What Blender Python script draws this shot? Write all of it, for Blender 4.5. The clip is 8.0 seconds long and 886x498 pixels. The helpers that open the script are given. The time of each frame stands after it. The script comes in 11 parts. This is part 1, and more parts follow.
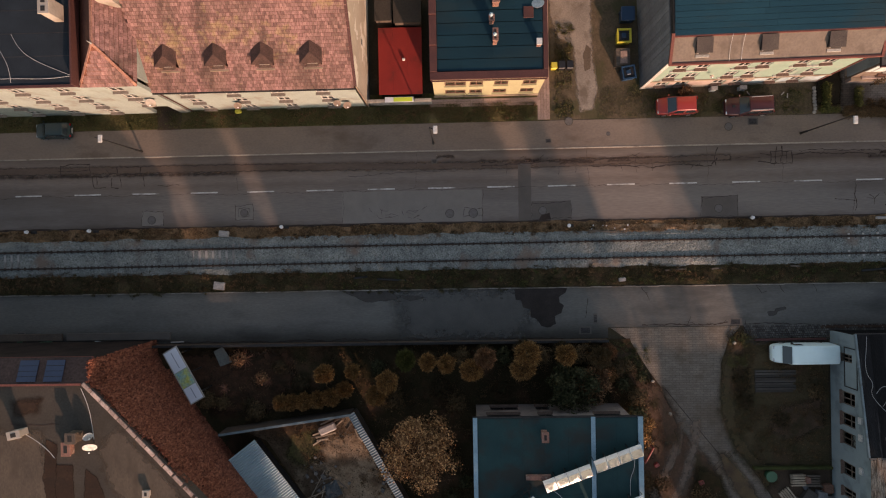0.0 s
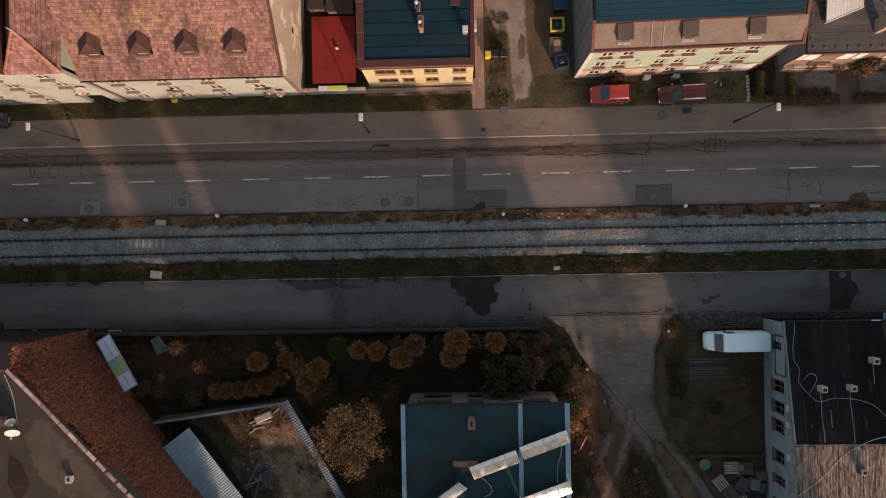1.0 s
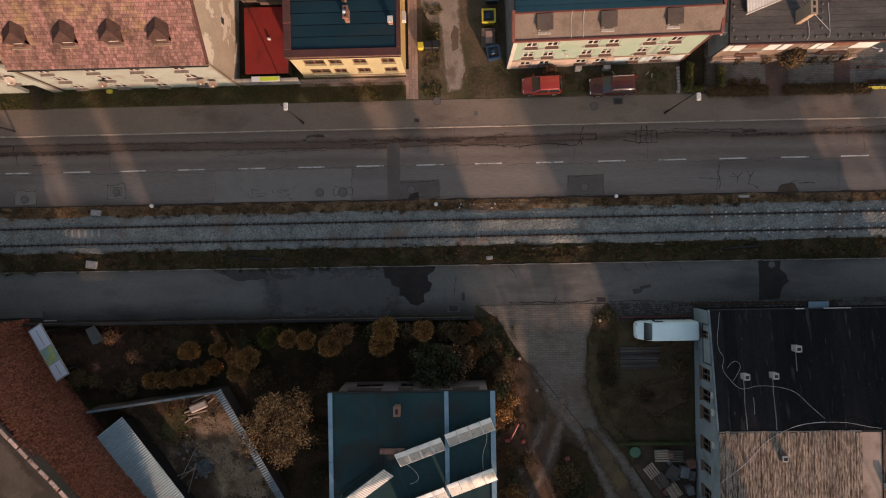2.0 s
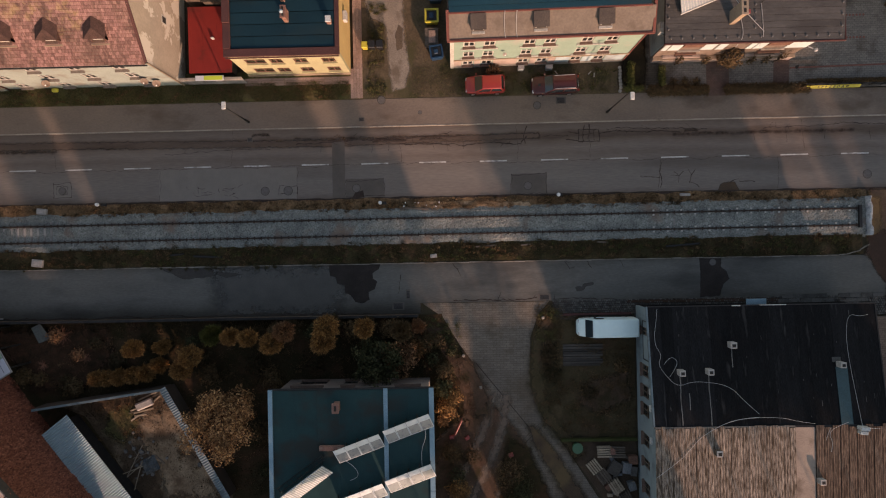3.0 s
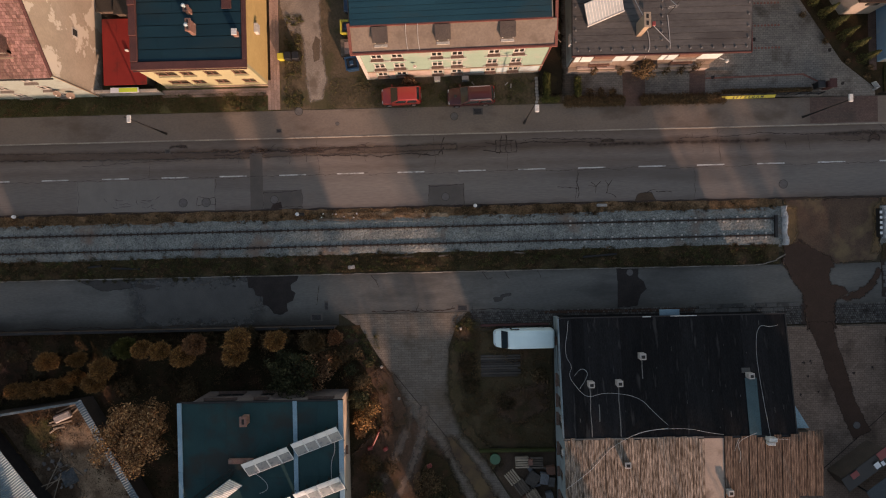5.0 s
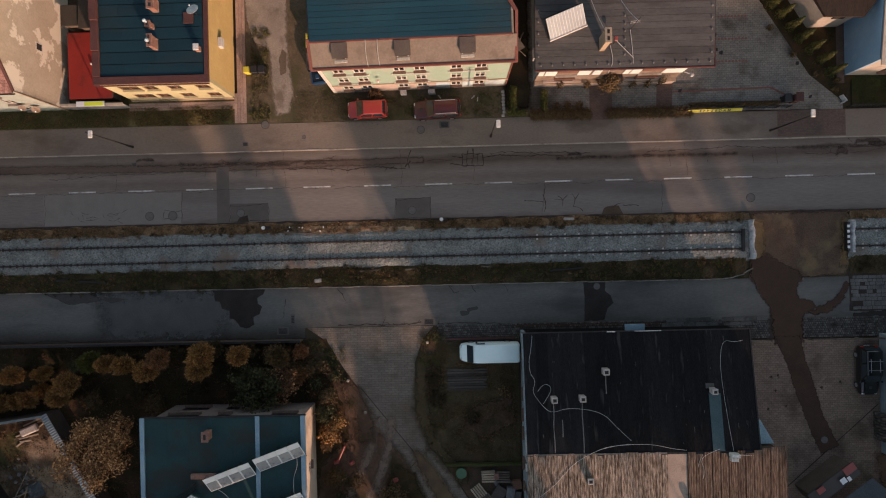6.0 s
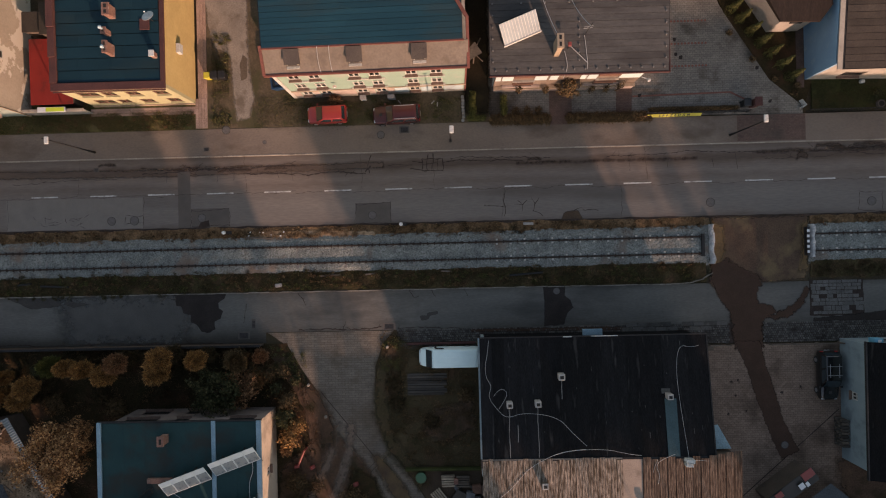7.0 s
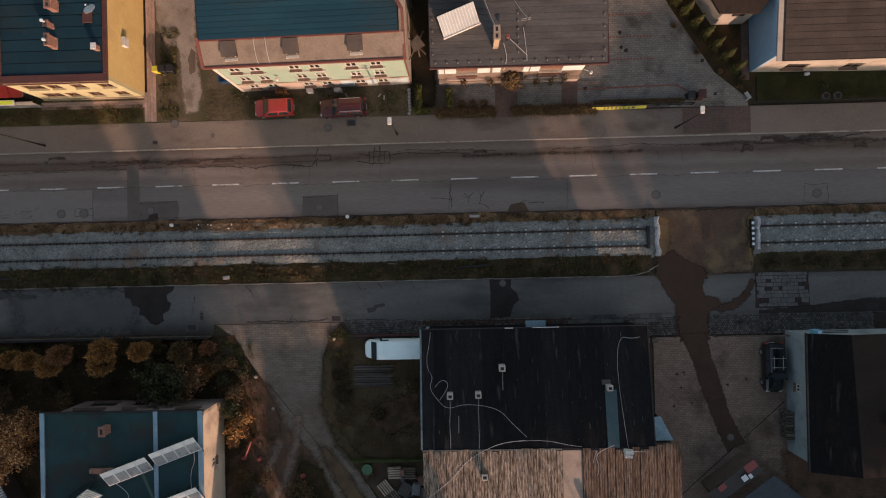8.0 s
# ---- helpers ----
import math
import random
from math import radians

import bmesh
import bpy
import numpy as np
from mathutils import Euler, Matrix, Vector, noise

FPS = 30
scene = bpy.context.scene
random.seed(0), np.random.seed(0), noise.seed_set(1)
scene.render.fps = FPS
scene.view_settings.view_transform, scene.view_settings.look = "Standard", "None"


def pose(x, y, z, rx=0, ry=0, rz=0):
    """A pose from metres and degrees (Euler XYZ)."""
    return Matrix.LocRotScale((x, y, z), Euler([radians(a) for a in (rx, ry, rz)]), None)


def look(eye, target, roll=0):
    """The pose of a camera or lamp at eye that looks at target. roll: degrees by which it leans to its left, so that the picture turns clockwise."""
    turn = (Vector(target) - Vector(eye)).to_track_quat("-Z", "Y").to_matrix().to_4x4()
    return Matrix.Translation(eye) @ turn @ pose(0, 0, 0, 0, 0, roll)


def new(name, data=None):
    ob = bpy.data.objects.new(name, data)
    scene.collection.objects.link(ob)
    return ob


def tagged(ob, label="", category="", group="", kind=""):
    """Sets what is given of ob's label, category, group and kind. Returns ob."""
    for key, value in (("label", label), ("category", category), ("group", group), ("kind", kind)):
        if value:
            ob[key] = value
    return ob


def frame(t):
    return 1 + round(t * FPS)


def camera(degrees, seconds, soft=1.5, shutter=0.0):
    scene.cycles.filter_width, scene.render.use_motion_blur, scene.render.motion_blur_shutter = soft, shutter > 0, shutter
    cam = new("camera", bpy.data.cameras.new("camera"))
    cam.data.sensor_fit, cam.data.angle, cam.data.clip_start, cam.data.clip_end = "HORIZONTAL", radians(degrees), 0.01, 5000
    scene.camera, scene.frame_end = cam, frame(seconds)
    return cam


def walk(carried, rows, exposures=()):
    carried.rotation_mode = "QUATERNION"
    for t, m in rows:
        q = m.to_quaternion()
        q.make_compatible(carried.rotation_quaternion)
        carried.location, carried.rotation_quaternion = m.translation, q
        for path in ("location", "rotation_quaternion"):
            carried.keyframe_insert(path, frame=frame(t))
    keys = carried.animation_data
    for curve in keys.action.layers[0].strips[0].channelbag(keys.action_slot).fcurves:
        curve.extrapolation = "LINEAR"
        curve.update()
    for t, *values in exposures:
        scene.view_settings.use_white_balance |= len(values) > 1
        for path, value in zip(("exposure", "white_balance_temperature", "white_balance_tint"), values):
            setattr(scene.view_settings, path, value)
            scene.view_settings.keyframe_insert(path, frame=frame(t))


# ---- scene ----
cam = camera(72.4, 8.0, 1.1)
METRES, EYE, TILT, LEAN, TURN = 36.0, 54.25, -90.0, 1.65, -1.0
ROWS = [
    (0.0, 0.0, 0.0, 0.0, -0.0, 0.0, 0.0),
    (0.5, 0.0803, -0.0019, -0.0119, 0.02, -0.02, 0.02),
    (1.0, 0.1616, -0.0041, -0.026, 0.03, -0.09, 0.03),
    (1.5, 0.2431, -0.0078, -0.0405, -0.08, -0.13, 0.02),
    (3.0, 0.4462, -0.0251, -0.0527, -0.7, -0.2, 0.11),
    (3.5, 0.5004, -0.0279, -0.0496, -0.8, -0.24, 0.17),
    (4.0, 0.5515, -0.0287, -0.0445, -0.87, -0.2, 0.23),
    (4.5, 0.6, -0.029, -0.0363, -0.89, -0.2, 0.27),
    (5.0, 0.6468, -0.0282, -0.0259, -0.9, -0.19, 0.3),
    (6.5, 0.7844, -0.0271, 0.0149, -0.59, -0.13, 0.27),
    (7.0, 0.8432, -0.0301, 0.0159, -0.42, -0.07, 0.3),
    (7.5, 0.9107, -0.0335, 0.0067, -0.25, 0.04, 0.3),
    (8.0, 0.9845, -0.0364, -0.0082, -0.13, 0.1, 0.29),
]
walk(cam, [(t, pose(0, 0, EYE, TILT, LEAN, TURN) @ pose(METRES * x, METRES * y, METRES * z, 90 + pitch, roll, yaw)) for t, x, y, z, yaw, pitch, roll in ROWS],
     [(0.0, 0.93, 8300, 16.0), (0.4, 0.82, 8300, 16.0), (1.5, 0.79, 8300, 16.0), (3.0, 0.81, 8300, 16.0), (8.0, 0.83, 8300, 16.0)])

# ---- light ----
SUN_EL, SUN_TO = radians(16.0), Vector((0.43, -1.0, 0.0)).normalized()
to_sun = Vector((SUN_TO.x * math.cos(SUN_EL), SUN_TO.y * math.cos(SUN_EL), math.sin(SUN_EL)))
world = bpy.data.worlds.new("world")
scene.world = world
world.use_nodes = True
wn = world.node_tree.nodes
sky = wn.new("ShaderNodeTexSky")
sky.sky_type, sky.sun_disc = "NISHITA", False
sky.sun_elevation, sky.sun_rotation = SUN_EL, math.atan2(SUN_TO.x, SUN_TO.y)
wn["Background"].inputs["Strength"].default_value = 0.150
world.node_tree.links.new(sky.outputs[0], wn["Background"].inputs["Color"])
sun = new("sun", bpy.data.lights.new("sun", "SUN"))
sun.data.energy, sun.data.angle, sun.data.color = 3.5, radians(0.9), (1.0, 0.71, 0.62)
sun.matrix_world = look(to_sun * 100, (0, 0, 0))


# ---- materials ----
def mat(name, c1, c2=None, scale=1.5, fine=25.0, rough=0.85, metal=0.0, bump=0.25, stain=None, stain_scale=0.35,
        amount=0.5, island=0.0, per_object=0.0, stretch=(1, 1, 1), grain=0.35, spec=0.1, edge=1.0):
    """Two noises mix two colours and a grain; a third lays stains over them; islands or objects vary in value."""
    m = bpy.data.materials.new(name)
    m.use_nodes = True
    nt = m.node_tree
    n, link = nt.nodes, nt.links.new
    b = n["Principled BSDF"]
    b.inputs["Roughness"].default_value, b.inputs["Metallic"].default_value = rough, metal
    b.inputs["Specular IOR Level"].default_value = spec
    tc, mp = n.new("ShaderNodeTexCoord"), n.new("ShaderNodeMapping")
    mp.inputs["Scale"].default_value = stretch
    if per_object:
        oi, va = n.new("ShaderNodeObjectInfo"), n.new("ShaderNodeVectorMath")
        va.operation = "ADD"
        link(tc.outputs["Object"], va.inputs[0]), link(oi.outputs["Location"], va.inputs[1]), link(va.outputs[0], mp.inputs["Vector"])
    else:
        link(tc.outputs["Object"], mp.inputs["Vector"])

    def noise_at(s, detail=6.0):
        t = n.new("ShaderNodeTexNoise")
        t.inputs["Scale"].default_value, t.inputs["Detail"].default_value = s, detail
        t.inputs["Roughness"].default_value = 0.6
        link(mp.outputs[0], t.inputs["Vector"])
        return t.outputs["Fac"]

    def mix(fac, a, c, mode="MIX"):
        x = n.new("ShaderNodeMix")
        x.data_type, x.blend_type = "RGBA", mode
        for sock, v in ((x.inputs[0], fac), (x.inputs[6], a), (x.inputs[7], c)):
            if isinstance(v, bpy.types.NodeSocket):
                link(v, sock)
            else:
                sock.default_value = v if not isinstance(v, tuple) else (*v[:3], 1)
        return x.outputs[2]

    def ramp(fac, lo, hi, a=0.0, c=1.0):
        r = n.new("ShaderNodeMapRange")
        r.inputs[1].default_value, r.inputs[2].default_value = lo, hi
        r.inputs[3].default_value, r.inputs[4].default_value = a, c
        link(fac, r.inputs[0])
        return r.outputs[0]

    c2 = c2 or tuple(v * 0.7 for v in c1)
    col = mix(ramp(noise_at(scale), 0.35, 0.65), c1, c2)
    f = noise_at(fine, 3.0)
    g = ramp(f, 0.25, 0.75, 1 - grain, 1 + grain)
    gm = n.new("ShaderNodeVectorMath")
    gm.operation = "SCALE"
    link(col, gm.inputs[0]), link(g, gm.inputs[3])
    col = gm.outputs[0]
    if stain:
        st = ramp(noise_at(stain_scale, 8.0), 0.62 - 0.22 * amount, 0.62 - 0.22 * amount + (0.08 + 0.08 * amount) * edge, 0, 0.85)
        col = mix(st, col, stain)
    if island or per_object:
        src = n.new("ShaderNodeNewGeometry").outputs["Random Per Island"] if island else n.new("ShaderNodeObjectInfo").outputs["Random"]
        v = island or per_object
        k = ramp(src, 0, 1, 1 - v, 1 + v)
        im = n.new("ShaderNodeVectorMath")
        im.operation = "SCALE"
        link(col, im.inputs[0]), link(k, im.inputs[3])
        col = im.outputs[0]
    link(col, b.inputs["Base Color"])
    if bump:
        bp = n.new("ShaderNodeBump")
        bp.inputs["Strength"].default_value, bp.inputs["Distance"].default_value = bump, 0.02
        link(f, bp.inputs["Height"]), link(bp.outputs[0], b.inputs["Normal"])
    return m


def leafy(name, c1, c2, c3, rough=0.7):
    """Leaves: each island takes its colour from a ramp of three."""
    m = bpy.data.materials.new(name)
    m.use_nodes = True
    n, link = m.node_tree.nodes, m.node_tree.links.new
    b = n["Principled BSDF"]
    b.inputs["Roughness"].default_value, b.inputs["Specular IOR Level"].default_value = rough, 0.2
    r = n.new("ShaderNodeValToRGB")
    r.color_ramp.elements[0].color, r.color_ramp.elements[1].color = (*c1, 1), (*c3, 1)
    e = r.color_ramp.elements.new(0.5)
    e.color = (*c2, 1)
    link(n.new("ShaderNodeNewGeometry").outputs["Random Per Island"], r.inputs[0])
    link(r.outputs[0], b.inputs["Base Color"])
    return m


def pavers(name, c1, c2, mortar, w, h, stain, amount=0.4, turn=0.0):
    """Small concrete pavers in running bond."""
    m = mat(name, c1, c2, 0.6, 18, 0.85, 0, 0.2, stain, 0.25, amount)
    n, link = m.node_tree.nodes, m.node_tree.links.new
    br = n.new("ShaderNodeTexBrick")
    br.inputs["Color1"].default_value, br.inputs["Color2"].default_value = (1, 1, 1, 1), (0.80, 0.80, 0.80, 1)
    br.inputs["Mortar"].default_value = (*mortar, 1)
    br.inputs["Scale"].default_value, br.inputs["Brick Width"].default_value, br.inputs["Row Height"].default_value = 1.0, w, h
    br.inputs["Mortar Size"].default_value = 0.012
    mp = n.new("ShaderNodeMapping")
    mp.inputs["Rotation"].default_value = (0, 0, turn)
    link(n.new("ShaderNodeTexCoord").outputs["Object"], mp.inputs[0]), link(mp.outputs[0], br.inputs["Vector"])
    b = n["Principled BSDF"]
    src = b.inputs["Base Color"].links[0].from_socket
    mul = n.new("ShaderNodeVectorMath")
    mul.operation = "MULTIPLY"
    link(src, mul.inputs[0]), link(br.outputs[0], mul.inputs[1]), link(mul.outputs[0], b.inputs["Base Color"])
    return m


def glass(name, tint=(0.55, 0.60, 0.60), ior=1.14):
    m = bpy.data.materials.new(name)
    m.use_nodes = True
    b = m.node_tree.nodes["Principled BSDF"]
    b.inputs["Base Color"].default_value, b.inputs["Roughness"].default_value = (*tint, 1), 0.03
    b.inputs["Transmission Weight"].default_value, b.inputs["IOR"].default_value = 1.0, ior
    return m


def plain(name, c, rough=0.5, metal=0.0, coat=0.0):
    m = bpy.data.materials.new(name)
    m.use_nodes = True
    b = m.node_tree.nodes["Principled BSDF"]
    b.inputs["Base Color"].default_value = (*c, 1)
    b.inputs["Roughness"].default_value, b.inputs["Metallic"].default_value, b.inputs["Coat Weight"].default_value = rough, metal, coat
    return m


SOIL = mat("soil", (0.060, 0.046, 0.030), (0.038, 0.030, 0.020), 0.5, 9, 0.95, 0, 0.5, (0.046, 0.040, 0.021), 0.25, 0.5)
GRASS_SOIL = mat("grass_soil", (0.090, 0.082, 0.034), (0.095, 0.068, 0.036), 0.8, 5, 0.95, 0, 0.6, (0.055, 0.056, 0.020), 0.6, 0.55, grain=0.4)
GARDEN_SOIL = mat("garden_soil", (0.040, 0.027, 0.014), (0.027, 0.022, 0.010), 0.6, 7, 0.95, 0, 0.6, (0.070, 0.036, 0.021), 0.4, 0.5)
ASPHALT = mat("asphalt", (0.170, 0.140, 0.121), (0.134, 0.112, 0.098), 0.30, 9, 0.85, 0, 0.12, (0.102, 0.082, 0.070), 0.16, 0.42, stretch=(0.16, 1, 1), grain=0.13)


def width_bands(m, y0, y1, stops):
    """Bands along a road: the colour is scaled by a curve over the road's width."""
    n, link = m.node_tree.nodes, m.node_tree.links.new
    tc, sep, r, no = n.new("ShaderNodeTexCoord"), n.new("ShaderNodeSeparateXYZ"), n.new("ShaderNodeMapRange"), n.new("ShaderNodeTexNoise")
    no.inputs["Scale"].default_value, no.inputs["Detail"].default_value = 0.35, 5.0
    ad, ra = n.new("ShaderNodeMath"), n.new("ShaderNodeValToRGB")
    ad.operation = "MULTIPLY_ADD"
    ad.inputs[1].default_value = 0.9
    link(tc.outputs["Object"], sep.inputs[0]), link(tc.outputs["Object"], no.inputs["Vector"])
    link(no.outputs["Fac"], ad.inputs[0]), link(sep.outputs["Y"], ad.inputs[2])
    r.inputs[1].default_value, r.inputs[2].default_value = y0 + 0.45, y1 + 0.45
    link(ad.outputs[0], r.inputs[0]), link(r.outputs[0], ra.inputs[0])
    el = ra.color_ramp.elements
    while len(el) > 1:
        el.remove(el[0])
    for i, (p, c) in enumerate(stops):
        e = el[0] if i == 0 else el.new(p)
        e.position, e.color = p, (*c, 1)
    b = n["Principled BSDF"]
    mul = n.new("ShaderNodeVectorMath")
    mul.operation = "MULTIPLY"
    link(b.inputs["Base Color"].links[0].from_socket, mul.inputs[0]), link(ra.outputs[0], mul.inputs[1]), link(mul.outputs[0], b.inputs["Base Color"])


# Wheel wear and dirt along the main road.
width_bands(ASPHALT, 2.4, 8.75, ((0.0, (0.72, 0.72, 0.71)), (0.07, (0.95, 0.99, 1.02)), (0.26, (1.00, 1.06, 1.10)), (0.44, (0.90, 0.94, 0.97)), (0.50, (0.96, 0.96, 0.96)), (0.58, (0.86, 0.84, 0.83)), (0.66, (1.06, 1.05, 1.05)), (0.74, (0.90, 0.86, 0.84)), (0.80, (0.60, 0.53, 0.49)), (0.86, (0.64, 0.57, 0.53)), (0.92, (0.95, 0.92, 0.90)), (1.0, (0.80, 0.75, 0.72))))
ASPHALT_WALK = mat("asphalt_walk", (0.186, 0.145, 0.117), (0.152, 0.119, 0.098), 0.3, 9, 0.88, 0, 0.2, (0.106, 0.079, 0.062), 0.25, 0.4, stretch=(0.5, 1, 1), grain=0.12)
ASPHALT_SOUTH = mat("asphalt_south", (0.132, 0.124, 0.111), (0.098, 0.093, 0.085), 0.3, 9, 0.75, 0, 0.15, (0.060, 0.057, 0.053), 0.22, 0.5, stretch=(0.3, 1, 1), grain=0.16)
# The lane darkens towards both edges, most at the south one.
width_bands(ASPHALT_SOUTH, -8.15, -3.45, ((0.0, (0.42, 0.40, 0.38)), (0.10, (0.52, 0.50, 0.48)), (0.24, (0.80, 0.79, 0.78)), (0.40, (1.0, 1.0, 1.0)), (0.85, (1.0, 1.0, 1.0)), (1.0, (0.75, 0.73, 0.70))))
PATCH = mat("asphalt_patch", (0.104, 0.089, 0.079), (0.088, 0.076, 0.068), 1.0, 40, 0.85, grain=0.12)
STAIN_BROWN = mat("broken_asphalt", (0.050, 0.034, 0.027), (0.078, 0.056, 0.045), 2.5, 14, 0.9, grain=0.4)
PATCH_PALE = mat("asphalt_patch_pale", (0.172, 0.153, 0.138), (0.152, 0.136, 0.122), 1.0, 25, 0.85, grain=0.2)
TAR = mat("crack_tar", (0.030, 0.021, 0.018), (0.046, 0.034, 0.029), 2, 30, 0.85)
WET = mat("wet_asphalt", (0.034, 0.027, 0.024), (0.024, 0.019, 0.017), 0.8, 9, 0.55, 0, 0.08, grain=0.25, spec=0.1)
DARK_LANE = mat("damp_lane", (0.098, 0.092, 0.084), (0.076, 0.072, 0.067), 0.5, 9, 0.7, 0, 0.1, grain=0.16)
WET_FAINT = mat("damp_asphalt", (0.060, 0.053, 0.048), (0.046, 0.041, 0.037), 1.5, 12, 0.6, 0, 0.08, grain=0.3)
MUD = mat("mud", (0.080, 0.054, 0.036), (0.056, 0.038, 0.027), 0.5, 12, 0.75, 0, 0.4, (0.130, 0.090, 0.048), 0.22, 0.5)
BAND_BROWN = mat("brown_band", (0.112, 0.081, 0.065), (0.086, 0.063, 0.051), 0.4, 9, 0.88, 0, 0.12, (0.064, 0.045, 0.036), 0.5, 0.4, stretch=(0.2, 1, 1), grain=0.15)
SUNLIT_DRY = mat("bleached_ground", (0.36, 0.25, 0.165), (0.235, 0.155, 0.096), 1.4, 9, 0.95, 0, 0.5, (0.12, 0.078, 0.046), 0.8, 0.45, grain=0.45)
CLAY = mat("ochre_clay", (0.175, 0.112, 0.056), (0.118, 0.074, 0.040), 0.8, 9, 0.95, 0, 0.4, (0.10, 0.066, 0.040), 0.6, 0.45, grain=0.25)
MUD_DRY = mat("dry_mud", (0.100, 0.064, 0.044), (0.066, 0.042, 0.031), 0.5, 10, 0.9, 0, 0.4, (0.175, 0.125, 0.068), 0.22, 0.42)
MUD_WET = mat("wet_mud", (0.062, 0.035, 0.025), (0.046, 0.027, 0.019), 0.7, 15, 0.7, 0, 0.25, grain=0.25)
LINE = mat("road_paint", (0.55, 0.53, 0.50), (0.38, 0.36, 0.34), 3, 14, 0.8, 0, 0.1, (0.15, 0.14, 0.13), 1.2, 0.5)
KERB = mat("kerb_concrete", (0.33, 0.285, 0.235), (0.245, 0.213, 0.18), 0.9, 22, 0.9, 0, 0.2, (0.15, 0.122, 0.10), 0.6, 0.3, per_object=0.15)
KERB_OLD = mat("mossy_kerb", (0.25, 0.22, 0.185), (0.16, 0.14, 0.12), 0.9, 22, 0.9, 0, 0.2, (0.085, 0.070, 0.050), 0.5, 0.45, per_object=0.25)
CONCRETE = mat("concrete", (0.30, 0.28, 0.26), (0.20, 0.19, 0.18), 1.0, 16, 0.9, 0, 0.3, (0.12, 0.11, 0.10), 0.7, 0.4)
BALLAST = mat("ballast", (0.184, 0.192, 0.176), (0.120, 0.125, 0.116), 0.7, 11, 0.9, 0, 1.0, (0.160, 0.112, 0.085), 0.25, 0.3, grain=0.85)
RAIL = mat("rail_steel", (0.060, 0.042, 0.034), (0.040, 0.030, 0.026), 3, 30, 0.7, 0.3)
SLEEPER = mat("sleeper_concrete", (0.20, 0.19, 0.18), (0.14, 0.13, 0.12), 2, 20, 0.9, per_object=0.2)
PAVER_YARD = pavers("yard_pavers", (0.222, 0.198, 0.172), (0.165, 0.147, 0.128), (0.48, 0.47, 0.46), 0.40, 0.20, (0.075, 0.062, 0.050), 0.45)
PAVER_DRIVE = pavers("drive_pavers", (0.172, 0.146, 0.120), (0.140, 0.119, 0.099), (0.48, 0.47, 0.46), 0.60, 0.21, (0.115, 0.090, 0.068), 0.35)
PAVER_RED = pavers("red_pavers", (0.140, 0.090, 0.075), (0.112, 0.074, 0.062), (0.7, 0.7, 0.7), 0.24, 0.14, (0.090, 0.068, 0.056), 0.4)
MARK_RED = mat("marker_paver", (0.200, 0.085, 0.066), (0.150, 0.066, 0.052), 2.0, 14, 0.9, 0, 0.1, grain=0.2)
DIRT_TRACK = mat("dirt_track", (0.27, 0.225, 0.185), (0.20, 0.165, 0.135), 0.6, 10, 0.9, 0, 0.4, (0.12, 0.092, 0.068), 0.5, 0.4)
LAWN_GREEN = mat("lawn_green", (0.034, 0.038, 0.014), (0.026, 0.027, 0.012), 0.8, 6, 0.95, 0, 0.6, (0.048, 0.038, 0.018), 0.6, 0.45, grain=0.4)
LAWN_SOIL = mat("lawn_soil", (0.074, 0.054, 0.031), (0.050, 0.040, 0.021), 0.6, 7, 0.95, 0, 0.6, (0.078, 0.046, 0.029), 0.4, 0.45)
DRIVE_MUD = mat("drive_mud", (0.165, 0.125, 0.098), (0.125, 0.094, 0.074), 0.9, 10, 0.9, 0, 0.3, (0.085, 0.060, 0.045), 0.9, 0.4, grain=0.25)
RED_EARTH = mat("red_earth", (0.100, 0.060, 0.041), (0.064, 0.041, 0.028), 0.7, 8, 0.95, 0, 0.5, (0.036, 0.029, 0.015), 0.6, 0.45)
DIRT_DAMP = mat("damp_dirt", (0.12, 0.090, 0.066), (0.09, 0.068, 0.050), 0.9, 10, 0.9)
PAVER_EAST = pavers("east_yard_pavers", (0.225, 0.158, 0.122), (0.172, 0.122, 0.095), (0.50, 0.48, 0.46), 0.40, 0.20, (0.085, 0.058, 0.044), 0.48)
PLASTER_TAN = mat("plaster_tan", (0.19, 0.145, 0.115), (0.145, 0.108, 0.085), 0.7, 6, 0.9, 0, 0.2, (0.10, 0.065, 0.048), 0.6, 0.4, grain=0.15)
PANEL_WHITE = mat("panel_white", (0.47, 0.53, 0.51), (0.40, 0.45, 0.44), 0.8, 8, 0.8, grain=0.08)
WOOD_RED = mat("red_boarding", (0.16, 0.085, 0.062), (0.12, 0.065, 0.048), 1.0, 12, 0.85)
PLASTER_CREAM = mat("plaster_cream", (0.262, 0.296, 0.262), (0.225, 0.250, 0.224), 0.5, 6, 0.9, 0, 0.15, (0.195, 0.183, 0.155), 0.45, 0.45, grain=0.12)
PLASTER_PEEL = mat("plaster_peeling", (0.36, 0.30, 0.235), (0.30, 0.25, 0.195), 0.6, 6, 0.92, 0, 0.3, (0.56, 0.50, 0.42), 0.30, 0.62, grain=0.1, edge=0.15)
PLASTER_YELLOW = mat("plaster_yellow", (0.385, 0.345, 0.205), (0.335, 0.300, 0.178), 0.5, 6, 0.9, 0, 0.12, grain=0.08)
PLASTER_GREEN = mat("plaster_pale_green", (0.225, 0.305, 0.245), (0.205, 0.275, 0.220), 0.5, 6, 0.9, 0, 0.12, (0.29, 0.285, 0.25), 0.4, 0.4, grain=0.08)
PLASTER_WHITE = mat("plaster_white", (0.34, 0.295, 0.25), (0.27, 0.235, 0.20), 0.6, 6, 0.9, 0, 0.15, (0.20, 0.16, 0.125), 0.5, 0.45, grain=0.1)
